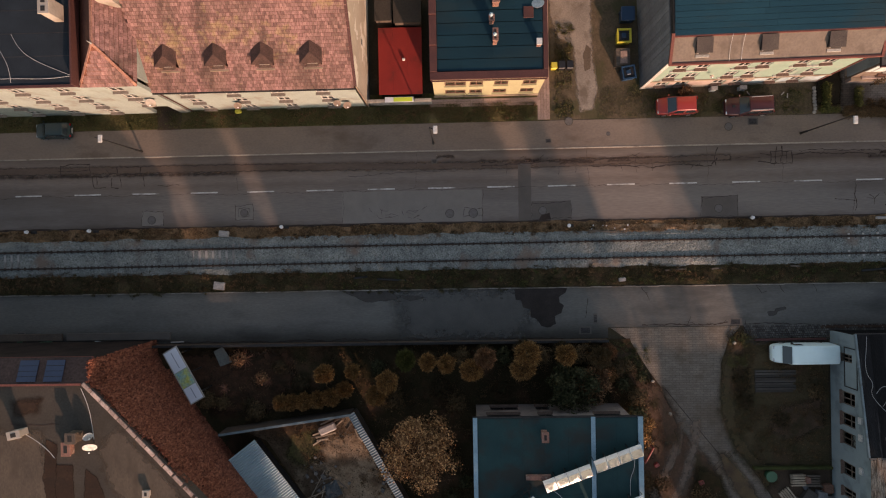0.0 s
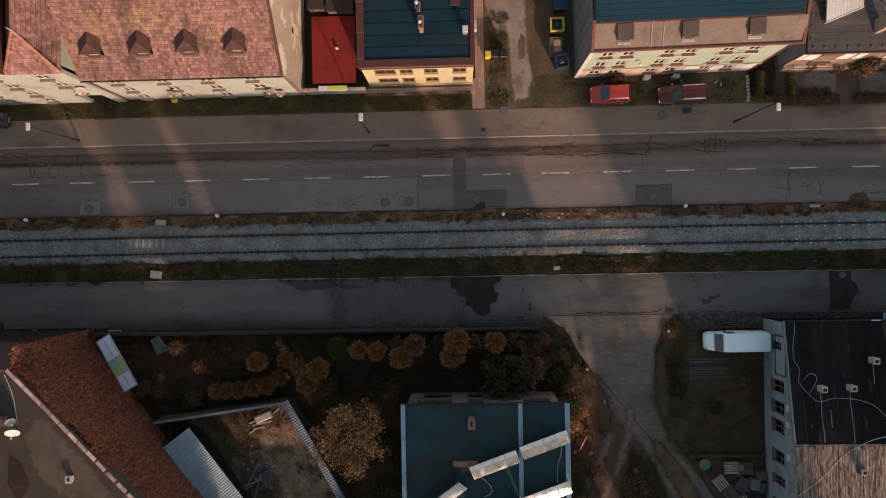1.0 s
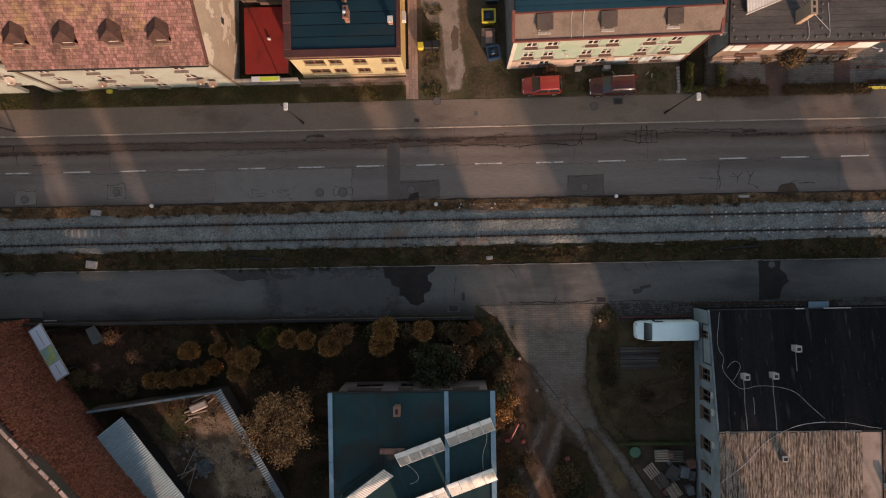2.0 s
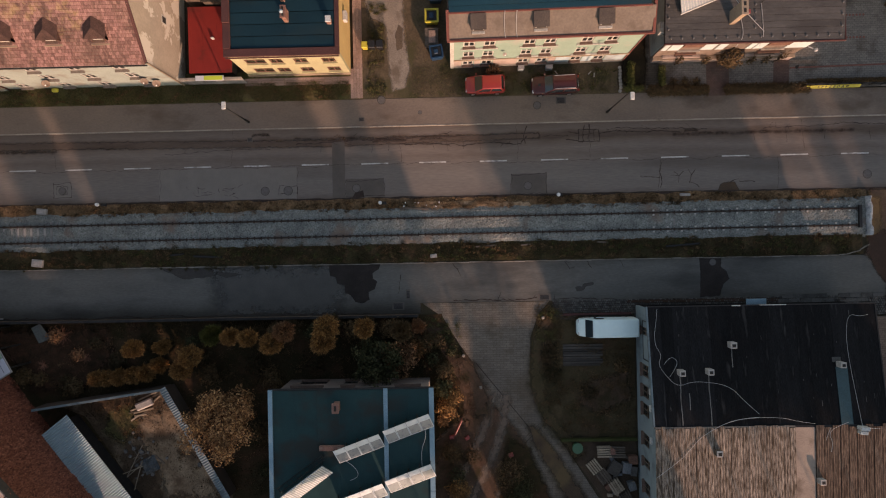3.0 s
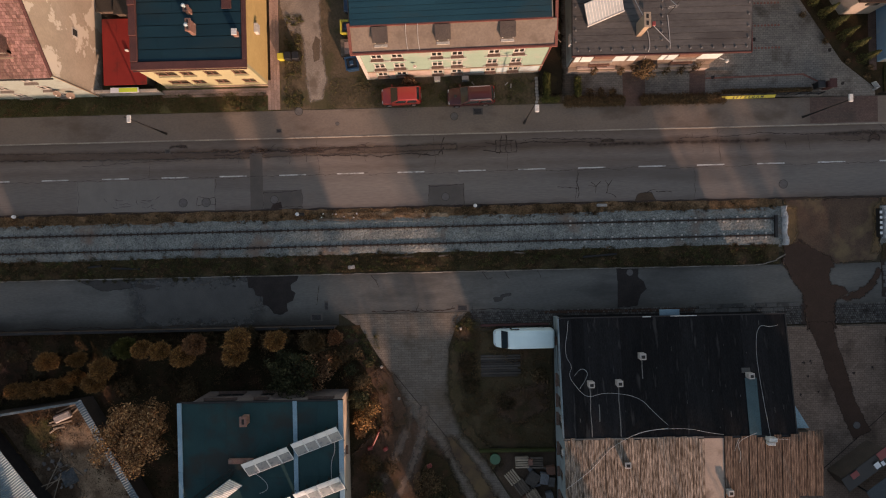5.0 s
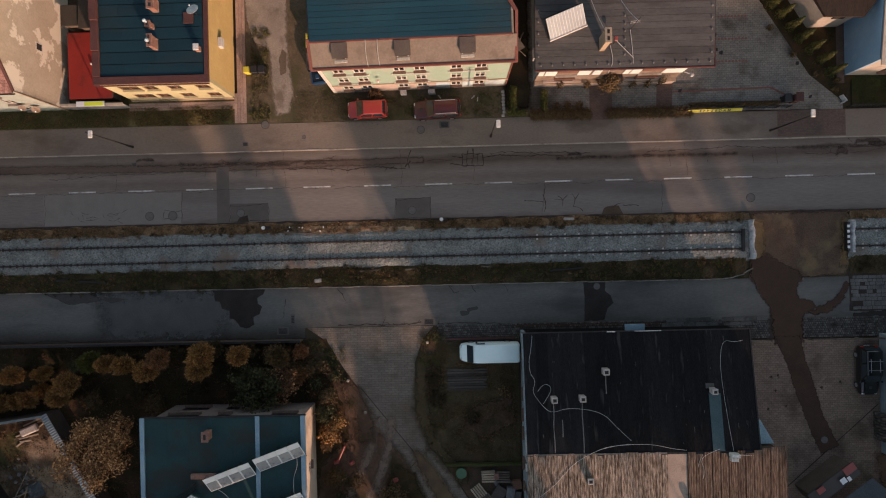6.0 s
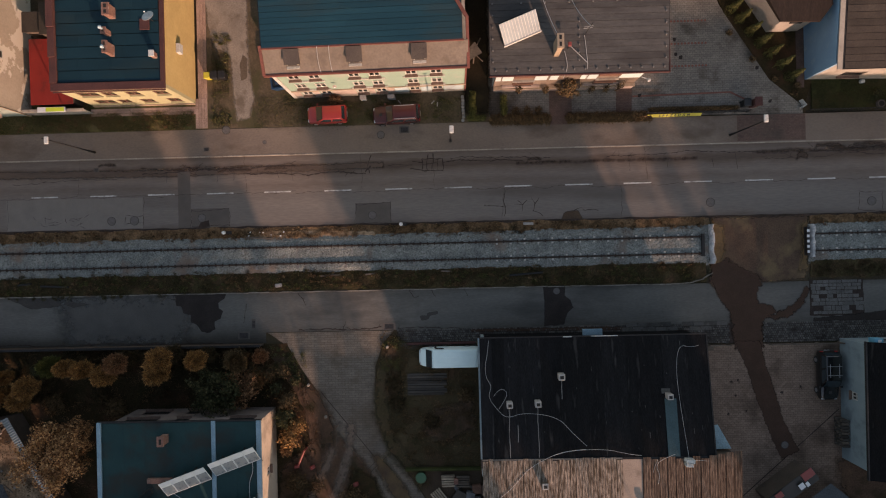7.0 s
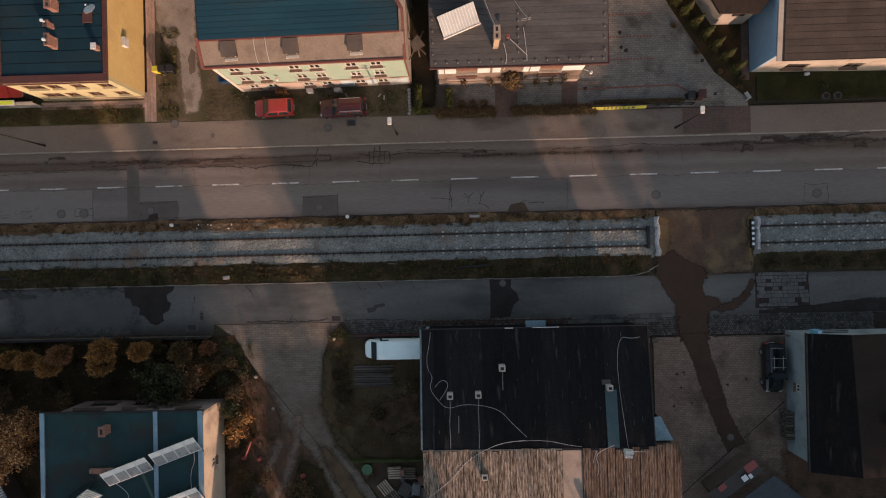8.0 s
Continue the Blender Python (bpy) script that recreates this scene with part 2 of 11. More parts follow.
PLASTER_GREY = mat("plaster_grey_blue", (0.225, 0.275, 0.285), (0.175, 0.222, 0.235), 0.5, 20, 0.9, 0, 0.15, (0.140, 0.170, 0.182), 0.5, 0.45, grain=0.10)
PLASTER_BLUE = mat("plaster_blue", (0.20, 0.32, 0.42), (0.16, 0.27, 0.37), 0.5, 20, 0.9, 0, 0.15, (0.27, 0.36, 0.41), 0.5, 0.36, grain=0.08)
# The yellow plaster turned ochre: warm sunlight put into the colour.
PLASTER_YELLOW_SUN = mat("plaster_ochre", (0.47, 0.340, 0.150), (0.41, 0.295, 0.130), 0.5, 6, 0.9, 0, 0.12, grain=0.08)
PLASTER_SUNLIT = mat("plaster_light_cream", (0.58, 0.46, 0.35), (0.50, 0.39, 0.30), 0.6, 6, 0.9, 0, 0.15, (0.34, 0.26, 0.20), 0.5, 0.4, grain=0.08)
PLASTER_PINK = mat("plaster_pink", (0.365, 0.285, 0.245), (0.315, 0.245, 0.21), 0.5, 6, 0.9, 0, 0.15, (0.24, 0.18, 0.15), 0.5, 0.4, grain=0.1)
PLASTER_ICE = mat("plaster_ice", (0.35, 0.42, 0.43), (0.30, 0.365, 0.375), 0.6, 6, 0.9, 0, 0.15, (0.25, 0.25, 0.24), 0.6, 0.4, grain=0.1)
PLASTER_DIM = mat("plaster_dim_pink", (0.30, 0.235, 0.205), (0.25, 0.195, 0.17), 0.6, 6, 0.9, 0, 0.15, (0.16, 0.12, 0.10), 0.6, 0.4, grain=0.1)
PLASTER_BEIGE = mat("plaster_beige", (0.32, 0.24, 0.175), (0.26, 0.195, 0.14), 0.5, 6, 0.9, 0, 0.15, (0.17, 0.12, 0.085), 0.6, 0.35, grain=0.1)
BLACKISH_WALL = mat("grimy_wall", (0.040, 0.029, 0.026), (0.026, 0.020, 0.018), 0.8, 8, 0.9, 0, 0.2, (0.016, 0.013, 0.012), 0.6, 0.5, grain=0.3)
DARK_WALL = mat("dark_wall", (0.10, 0.075, 0.060), (0.07, 0.055, 0.045), 0.6, 20, 0.9)
TRIM_RED = mat("trim_red", (0.150, 0.056, 0.046), (0.112, 0.045, 0.038), 1.0, 20, 0.7)
TRIM_BROWN = mat("trim_brown", (0.085, 0.038, 0.034), (0.064, 0.030, 0.028), 0.8, 20, 0.6)
SILL_BROWN = mat("sill_brown", (0.165, 0.108, 0.086), (0.125, 0.082, 0.066), 1.0, 12, 0.7)
SILL_PALE = mat("sill_pale", (0.22, 0.185, 0.155), (0.17, 0.142, 0.12), 1.0, 12, 0.75)
TRIM_WHITE = mat("trim_white", (0.44, 0.41, 0.37), (0.36, 0.34, 0.30), 1.0, 8, 0.8)
TILE = mat("roof_tile", (0.232, 0.126, 0.114), (0.172, 0.102, 0.086), 0.45, 6, 0.85, 0, 0.2, (0.095, 0.060, 0.050), 0.5, 0.44, island=0.30, stretch=(1.3, 0.45, 0.45), grain=0.4)


def lichen(m, colour, scale, lo, hi, amount):
    """Patches of lichen over a weathered surface."""
    n, link = m.node_tree.nodes, m.node_tree.links.new
    no, no2, ad, r, x = n.new("ShaderNodeTexNoise"), n.new("ShaderNodeTexNoise"), n.new("ShaderNodeMath"), n.new("ShaderNodeMapRange"), n.new("ShaderNodeMix")
    tc = n.new("ShaderNodeTexCoord")
    for q, sc, d in ((no, scale, 3.0), (no2, scale * 9, 4.0)):
        q.inputs["Scale"].default_value, q.inputs["Detail"].default_value = sc, d
        link(tc.outputs["Object"], q.inputs["Vector"])
    ad.operation = "MULTIPLY_ADD"
    ad.inputs[1].default_value = 0.6
    link(no2.outputs["Fac"], ad.inputs[0]), link(no.outputs["Fac"], ad.inputs[2])
    r.inputs[1].default_value, r.inputs[2].default_value, r.inputs[4].default_value = lo, hi, amount
    link(ad.outputs[0], r.inputs[0])
    b = n["Principled BSDF"]
    x.data_type = "RGBA"
    link(r.outputs[0], x.inputs[0]), link(b.inputs["Base Color"].links[0].from_socket, x.inputs[6])
    x.inputs[7].default_value = (*colour, 1)
    link(x.outputs[2], b.inputs["Base Color"])


lichen(TILE, (0.300, 0.215, 0.105), 0.22, 0.92, 1.06, 0.55)
TILE_OLD = mat("roof_tile_old", (0.135, 0.052, 0.034), (0.088, 0.036, 0.026), 0.6, 5, 0.9, 0, 0.3, (0.050, 0.030, 0.023), 0.4, 0.4, island=0.40)
TILE_RIDGE = mat("ridge_tile", (0.34, 0.17, 0.12), (0.25, 0.12, 0.09), 2, 12, 0.85, per_object=0.2)
DORMER = mat("dormer_felt", (0.090, 0.050, 0.040), (0.060, 0.036, 0.030), 2, 15, 0.85)
BLUE_DEEP = mat("deep_blue_roof_metal", (0.0075, 0.030, 0.041), (0.006, 0.023, 0.033), 0.5, 25, 0.55, 0.0, 0.08, (0.012, 0.026, 0.031), 0.4, 0.4, per_object=0.08, stretch=(0.3, 1, 1), grain=0.12, spec=0.12)
BLUE_METAL = mat("blue_roof_metal", (0.012, 0.048, 0.066), (0.009, 0.037, 0.053), 0.5, 25, 0.5, 0.0, 0.08, (0.019, 0.040, 0.048), 0.4, 0.4, per_object=0.08, stretch=(0.3, 1, 1), grain=0.12, spec=0.15)
TEAL_METAL = mat("teal_roof_metal", (0.018, 0.047, 0.048), (0.014, 0.037, 0.039), 0.5, 20, 0.65, 0.0, 0.08, (0.028, 0.028, 0.025), 0.3, 0.5, grain=0.15, spec=0.08)
PALE_METAL = mat("pale_flashing", (0.215, 0.320, 0.375), (0.165, 0.255, 0.305), 1.0, 20, 0.45, 0.3, 0.05)
GREY_METAL = mat("grey_roof_metal", (0.086, 0.080, 0.075), (0.066, 0.061, 0.058), 0.8, 7, 0.55, 0.0, 0.1, (0.052, 0.047, 0.044), 0.5, 0.4, per_object=0.10, stretch=(0.3, 1, 1), grain=0.16)
BROWN_METAL = mat("brown_roof_metal", (0.066, 0.051, 0.041), (0.048, 0.037, 0.030), 0.6, 7, 0.6, 0.0, 0.1, per_object=0.16, grain=0.16)
BEIGE_ROOF = mat("beige_roof", (0.165, 0.132, 0.108), (0.138, 0.110, 0.090), 0.7, 6, 0.85, 0, 0.15, (0.108, 0.086, 0.070), 0.6, 0.4, grain=0.14)
SLATE = mat("slate_sheet", (0.150, 0.155, 0.160), (0.115, 0.120, 0.126), 0.5, 15, 0.75, 0, 0.1, stretch=(1, 0.25, 1), per_object=0.15)
RED_SHEET = mat("red_sheet", (0.20, 0.024, 0.020), (0.16, 0.020, 0.017), 0.5, 18, 0.6, 0, 0.05, (0.12, 0.022, 0.018), 0.5, 0.3, grain=0.08)
FELT = mat("roofing_felt", (0.0135, 0.0132, 0.0140), (0.0085, 0.0085, 0.0092), 0.9, 14, 0.9, 0, 0.3, (0.040, 0.037, 0.036), 0.9, 0.16, per_object=0.3, stretch=(2.6, 0.3, 1), grain=0.6, spec=0.04)
FELT_GREY = mat("roofing_felt_grey", (0.054, 0.045, 0.037), (0.041, 0.035, 0.029), 0.35, 7, 0.85, 0, 0.2, (0.042, 0.035, 0.027), 0.22, 0.45, grain=0.2)
RUST = mat("rusted_sheet", (0.325, 0.258, 0.207), (0.048, 0.031, 0.021), 1.7, 9, 0.8, 0.0, 0.3, (0.050, 0.034, 0.022), 0.7, 0.54, per_object=0.16, stretch=(7.5, 1.0, 1), grain=0.5)
RUST_DARK = mat("deep_rust_sheet", (0.155, 0.110, 0.083), (0.042, 0.027, 0.020), 1.7, 9, 0.85, 0.0, 0.3, (0.044, 0.029, 0.021), 0.7, 0.56, per_object=0.20, stretch=(7.5, 0.9, 1), grain=0.5)
MORTAR_BED = mat("sanded_felt", (0.33, 0.255, 0.205), (0.26, 0.20, 0.16), 0.8, 12, 0.9, 0, 0.2, (0.15, 0.11, 0.085), 0.5, 0.35, grain=0.2)
ROOF_DUST = mat("roof_dust", (0.088, 0.068, 0.052), (0.066, 0.052, 0.041), 0.6, 8, 0.9, 0, 0.2, (0.050, 0.038, 0.029), 0.5, 0.4, stretch=(1, 0.5, 1), grain=0.2)
ROOF_STAIN = mat("roof_stain", (0.034, 0.020, 0.014), (0.026, 0.017, 0.013), 0.8, 8, 0.9, 0, 0.2, (0.050, 0.030, 0.020), 0.5, 0.4, grain=0.2)
GALV = mat("galvanised_sheet", (0.36, 0.45, 0.475), (0.295, 0.375, 0.40), 0.6, 20, 0.7, 0.1, 0.08, (0.30, 0.35, 0.38), 0.5, 0.4, grain=0.1)
GALV_DULL = mat("dull_galvanised", (0.150, 0.190, 0.205), (0.115, 0.148, 0.160), 0.9, 16, 0.6, 0.1, 0.08, (0.09, 0.105, 0.11), 0.8, 0.4, grain=0.15)
BRICK = mat("chimney_brick", (0.225, 0.118, 0.092), (0.165, 0.088, 0.070), 3, 18, 0.9, 0, 0.3, (0.28, 0.20, 0.165), 2.0, 0.35)
SNOW_STOP = mat("snow_stop", (0.17, 0.16, 0.15), (0.12, 0.112, 0.106), 3, 18, 0.6)
GREY_BOX = mat("vent_render", (0.34, 0.31, 0.29), (0.26, 0.24, 0.22), 2, 18, 0.9)
RUBBLE = mat("rubble_grey", (0.15, 0.14, 0.13), (0.10, 0.095, 0.09), 2, 14, 0.95, per_object=0.3)
SOOT = plain("soot", (0.012, 0.011, 0.010), 0.95)
WHITE_METAL = mat("white_metal", (0.46, 0.45, 0.43), (0.38, 0.37, 0.35), 2, 8, 0.5, 0.0, 0.05)
DARK_METAL = mat("dark_metal", (0.045, 0.042, 0.040), (0.030, 0.028, 0.028), 2, 20, 0.5, 0.4, 0.05)
COVER = mat("worn_iron_cover", (0.128, 0.116, 0.108), (0.100, 0.090, 0.084), 3, 18, 0.85, 0.0, 0.2, grain=0.2)
COVER_RIM = mat("cover_rim", (0.052, 0.045, 0.040), (0.040, 0.035, 0.031), 3, 18, 0.9)
GALV_POLE = mat("pole_steel", (0.045, 0.042, 0.040), (0.032, 0.030, 0.029), 2, 20, 0.6, 0.5, 0.05)
CABLE = plain("cable_grey", (0.40, 0.39, 0.38), 0.7)
CABLE_BLACK = plain("cable_black", (0.012, 0.012, 0.012), 0.9)
PANE = glass("window_glass")
CELLS = mat("solar_cells", (0.188, 0.208, 0.212), (0.158, 0.176, 0.182), 1.2, 10, 0.24, 0.0, 0.02, (0.078, 0.100, 0.122), 3.0, 0.4, grain=0.10, spec=0.8)
CELLS_BLUE = mat("solar_cells_blue", (0.022, 0.032, 0.066), (0.018, 0.026, 0.054), 1.2, 30, 0.35, 0.0, 0.02, grain=0.06, spec=0.6)
PANEL_FRAME = mat("panel_frame", (0.50, 0.54, 0.55), (0.42, 0.46, 0.47), 2, 8, 0.5, 0.0, 0.03, grain=0.08)
COLLECTOR = mat("collector_glass", (0.255, 0.285, 0.295), (0.215, 0.24, 0.25), 1.0, 8, 0.4, 0.0, 0.02, grain=0.10, spec=0.3)
WOOD = mat("weathered_wood", (0.125, 0.100, 0.080), (0.085, 0.068, 0.056), 1.0, 14, 0.9, 0, 0.3, per_object=0.2, stretch=(0.3, 2, 1))
WOOD_DARK = mat("dark_planks", (0.075, 0.066, 0.058), (0.052, 0.046, 0.041), 1.0, 14, 0.9, 0, 0.3, per_object=0.25, stretch=(0.3, 2, 1))
WOOD_PALE = mat("pallet_wood", (0.36, 0.285, 0.21), (0.25, 0.195, 0.145), 1.0, 14, 0.9, 0, 0.3, per_object=0.25)
BRICK_WALK = mat("path_pavers", (0.33, 0.225, 0.185), (0.27, 0.185, 0.15), 0.8, 15, 0.9, 0, 0.2, per_object=0.15)
SLAB = mat("concrete_slab", (0.150, 0.143, 0.133), (0.115, 0.108, 0.10), 0.9, 16, 0.9, 0, 0.2, (0.07, 0.064, 0.058), 0.8, 0.35, per_object=0.2)
SLAB_LANE = mat("lane_slab", (0.125, 0.117, 0.108), (0.100, 0.094, 0.088), 0.9, 16, 0.9, 0, 0.2, (0.07, 0.064, 0.058), 0.8, 0.3, per_object=0.10)
SLAB_DIM = mat("dim_slab", (0.088, 0.082, 0.076), (0.070, 0.066, 0.061), 0.9, 16, 0.9, 0, 0.2, (0.05, 0.045, 0.04), 0.8, 0.35, per_object=0.2)
COBBLE = mat("cobbles", (0.095, 0.088, 0.080), (0.062, 0.058, 0.054), 1.2, 12, 0.75, 0, 0.2, (0.04, 0.034, 0.03), 0.6, 0.4, island=0.4)
YARD_DIRT = mat("yard_dirt", (0.088, 0.058, 0.038), (0.052, 0.034, 0.022), 0.5, 8, 0.95, 0, 0.5, (0.18, 0.130, 0.090), 0.45, 0.42)
VERGE_RUST = mat("verge_dry", (0.185, 0.112, 0.062), (0.070, 0.044, 0.024), 0.9, 6, 0.95, 0, 0.6, (0.026, 0.022, 0.010), 0.5, 0.46, grain=0.6)
VERGE_DARK = mat("verge_dark", (0.052, 0.044, 0.020), (0.066, 0.038, 0.022), 0.9, 6, 0.95, 0, 0.6, (0.022, 0.022, 0.009), 0.5, 0.50, grain=0.6)
LEAF_RUST = leafy("rusty_weeds", (0.050, 0.028, 0.014), (0.115, 0.063, 0.031), (0.215, 0.128, 0.066))
LEAF_CREEPER = leafy("dry_creeper", (0.105, 0.032, 0.020), (0.215, 0.067, 0.040), (0.370, 0.135, 0.082))
SAND = mat("yard_sand", (0.27, 0.190, 0.125), (0.17, 0.115, 0.075), 0.7, 7, 0.95, 0, 0.5, (0.090, 0.055, 0.034), 0.6, 0.55)
LEAF_GRASS = leafy("grass_blades", (0.038, 0.044, 0.014), (0.076, 0.074, 0.026), (0.150, 0.120, 0.050))
LEAF_STRIP = leafy("strip_grass", (0.020, 0.018, 0.009), (0.044, 0.040, 0.015), (0.095, 0.074, 0.032))
LEAF_DRY = leafy("dry_grass", (0.075, 0.042, 0.020), (0.145, 0.086, 0.043), (0.270, 0.180, 0.098))
LEAF_LUSH = leafy("lush_grass", (0.030, 0.036, 0.011), (0.062, 0.068, 0.020), (0.125, 0.118, 0.040))
LEAF_SUNLIT_DRY = leafy("bleached_grass", (0.110, 0.066, 0.034), (0.230, 0.150, 0.085), (0.420, 0.300, 0.185))
SHADED_SOIL = mat("damp_soil", (0.030, 0.022, 0.014), (0.020, 0.016, 0.010), 0.8, 8, 0.95, 0, 0.4, (0.045, 0.036, 0.018), 0.6, 0.4, grain=0.3)
YARD_SOIL = mat("yard_soil", (0.115, 0.084, 0.056), (0.080, 0.062, 0.040), 0.6, 6, 0.95, 0, 0.5, (0.060, 0.056, 0.028), 0.45, 0.5, grain=0.35)
LEAF_LAWN = leafy("lawn_blades", (0.020, 0.030, 0.009), (0.034, 0.042, 0.012), (0.060, 0.055, 0.020))
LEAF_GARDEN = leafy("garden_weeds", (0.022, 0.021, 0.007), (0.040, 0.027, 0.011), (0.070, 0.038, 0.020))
# The gold tones include the sunlight on the tops.
LEAF_THUJA = leafy("thuja_leaves", (0.060, 0.030, 0.010), (0.200, 0.099, 0.035), (0.455, 0.245, 0.092))
LEAF_ORANGE = leafy("autumn_leaves", (0.070, 0.035, 0.017), (0.180, 0.086, 0.042), (0.330, 0.170, 0.088))
LEAF_YELLOW = leafy("yellow_leaves", (0.078, 0.031, 0.013), (0.240, 0.108, 0.043), (0.545, 0.295, 0.136))
LEAF_GREEN = leafy("evergreen_leaves", (0.016, 0.019, 0.007), (0.034, 0.036, 0.013), (0.090, 0.078, 0.036))
LEAF_CONIFER = leafy("conifer_leaves", (0.030, 0.036, 0.012), (0.062, 0.066, 0.020), (0.130, 0.118, 0.040))
LEAF_HEDGE = leafy("hedge_leaves", (0.048, 0.034, 0.015), (0.092, 0.058, 0.026), (0.155, 0.090, 0.044))
LEAF_BOX = leafy("boxwood_leaves", (0.034, 0.040, 0.010), (0.066, 0.068, 0.017), (0.125, 0.112, 0.032))
LITTER = mat("leaf_litter", (0.070, 0.033, 0.020), (0.036, 0.021, 0.013), 1.2, 9, 0.95, 0, 0.5, (0.020, 0.015, 0.009), 0.7, 0.5, grain=0.5)
TWIG_RED = mat("red_twigs", (0.36, 0.17, 0.11), (0.26, 0.12, 0.08), 3, 20, 0.95)
BARK = mat("bark", (0.07, 0.05, 0.036), (0.045, 0.034, 0.026), 3, 20, 0.95, 0, 0.5)
TYRE = plain("tyre_rubber", (0.015, 0.015, 0.015), 0.85)
ALLOY = plain("alloy", (0.45, 0.45, 0.46), 0.35, 0.8)
LAMP_GLASS = plain("headlight_lens", (0.6, 0.62, 0.64), 0.1, 0.3)
TAIL_RED = plain("tail_lens", (0.35, 0.02, 0.02), 0.15)
BLACK_TRIM = plain("black_trim", (0.02, 0.02, 0.02), 0.6)
PLASTIC = {k: plain("plastic_" + k, c, 0.5) for k, c in (("yellow", (0.48, 0.41, 0.05)), ("blue", (0.009, 0.038, 0.080)), ("black", (0.010, 0.010, 0.011)), ("green", (0.03, 0.10, 0.05)), ("white", (0.6, 0.6, 0.6)), ("red", (0.22, 0.04, 0.034)))}
BANNER = mat("banner_cloth", (0.52, 0.44, 0.085), (0.44, 0.37, 0.07), 1.0, 14, 0.7, grain=0.06)
INK = plain("print_ink", (0.03, 0.03, 0.03), 0.7)


# ---- building helpers ----
def mesh_of(bm, name):
    me = bpy.data.meshes.new(name)
    bmesh.ops.recalc_face_normals(bm, faces=bm.faces)
    bm.to_mesh(me)
    bm.free()
    return me


def part(name, bm, material, parent=None, label="", smooth=False):
    """Links a bmesh, or a ready mesh, as one mesh object under a thing or a part."""
    me = bm if isinstance(bm, bpy.types.Mesh) else mesh_of(bm, name)
    if material and not me.materials:
        me.materials.append(material)
    if smooth:
        me.shade_smooth()
    ob = new(name, me)
    ob.parent = parent
    return tagged(ob, label)


def thing(name, label, category, at=(0, 0, 0), turn=0.0, group="", kind=""):
    ob = new(name)
    ob.empty_display_size = 0.3
    ob.matrix_basis = pose(*at, 0, 0, turn)
    return tagged(ob, label, category, group, kind)


def put(ob, m):
    ob.matrix_basis = m
    return ob


def box(bm, x0, x1, y0, y1, z0, z1, bevel=0.0):
    g = bmesh.ops.create_cube(bm, size=1.0, matrix=Matrix.LocRotScale(((x0 + x1) / 2, (y0 + y1) / 2, (z0 + z1) / 2), None, (x1 - x0, y1 - y0, z1 - z0)))
    if bevel:
        edges = list({e for v in g["verts"] for e in v.link_edges})
        bmesh.ops.bevel(bm, geom=edges, offset=bevel, segments=1, affect="EDGES")
    return bm


def boxes(*rows, bevel=0.0):
    bm = bmesh.new()
    for r in rows:
        box(bm, *r, bevel=bevel)
    return bm


def prism(bm, pts, z0, z1):
    """A polygon in plan, from z0 up to z1 (numbers, or one per corner)."""
    lo = [bm.verts.new((x, y, z0)) for x, y in pts]
    hi = [bm.verts.new((x, y, z1 if not isinstance(z1, (list, tuple)) else z1[i])) for i, (x, y) in enumerate(pts)]
    bm.faces.new(lo[::-1]), bm.faces.new(hi)
    for i in range(len(pts)):
        j = (i + 1) % len(pts)
        bm.faces.new((lo[i], lo[j], hi[j], hi[i]))
    return bm


def plate(bm, pts, thick):
    """A flat or sloping polygon in space with a thickness below it."""
    p = [Vector(q) for q in pts]
    n = (p[1] - p[0]).cross(p[2] - p[0]).normalized()
    if n.z < 0:
        n = -n
    hi = [bm.verts.new(q) for q in p]
    lo = [bm.verts.new(q - n * thick) for q in p]
    bm.faces.new(hi), bm.faces.new(lo[::-1])
    for i in range(len(p)):
        j = (i + 1) % len(p)
        bm.faces.new((hi[i], lo[i], lo[j], hi[j]))
    return bm


def tube(bm, a, b, r, n=8, r2=None):
    a, b = Vector(a), Vector(b)
    d = b - a
    m = Matrix.Translation((a + b) / 2) @ d.to_track_quat("Z", "Y").to_matrix().to_4x4()
    bmesh.ops.create_cone(bm, cap_ends=True, segments=n, radius1=r, radius2=r if r2 is None else r2, depth=d.length, matrix=m)
    return bm


def wire(name, pts, r, material, parent=None):
    """A round cable through the points."""
    cu = bpy.data.curves.new(name, "CURVE")
    cu.dimensions, cu.bevel_depth, cu.bevel_resolution, cu.resolution_u = "3D", r, 1, 6
    sp = cu.splines.new("NURBS")
    sp.points.add(len(pts) - 1)
    sp.order_u, sp.use_endpoint_u = 3, True
    for q, p in zip(sp.points, pts):
        q.co = (*p, 1)
    cu.materials.append(material)
    ob = new(name, cu)
    ob.parent = parent
    return ob


def ragged(pts, step=0.35, rough=0.18, seed=1):
    """The outline of a polygon, made uneven."""
    out = []
    for i, (ax, ay) in enumerate(pts):
        bx, by = pts[(i + 1) % len(pts)]
        d = math.hypot(bx - ax, by - ay)
        k = max(1, int(d / step))
        for j in range(k):
            f = j / k
            x, y = ax + (bx - ax) * f, ay + (by - ay) * f
            v = noise.noise_vector(Vector((x * 0.9, y * 0.9, seed)))
            w = noise.noise_vector(Vector((x * 3.1, y * 3.1, seed + 7)))
            out.append((x + rough * (v.x * 1.6 + w.x * 0.6), y + rough * (v.y * 1.6 + w.y * 0.6)))
    return out


def sheet(name, pts, z, thick, material, kind="structure", label="", category="", parent=None):
    ob = part(name, prism(bmesh.new(), pts, z - thick, z), material, parent, label)
    return tagged(ob, label, category, kind=kind) if not parent else ob


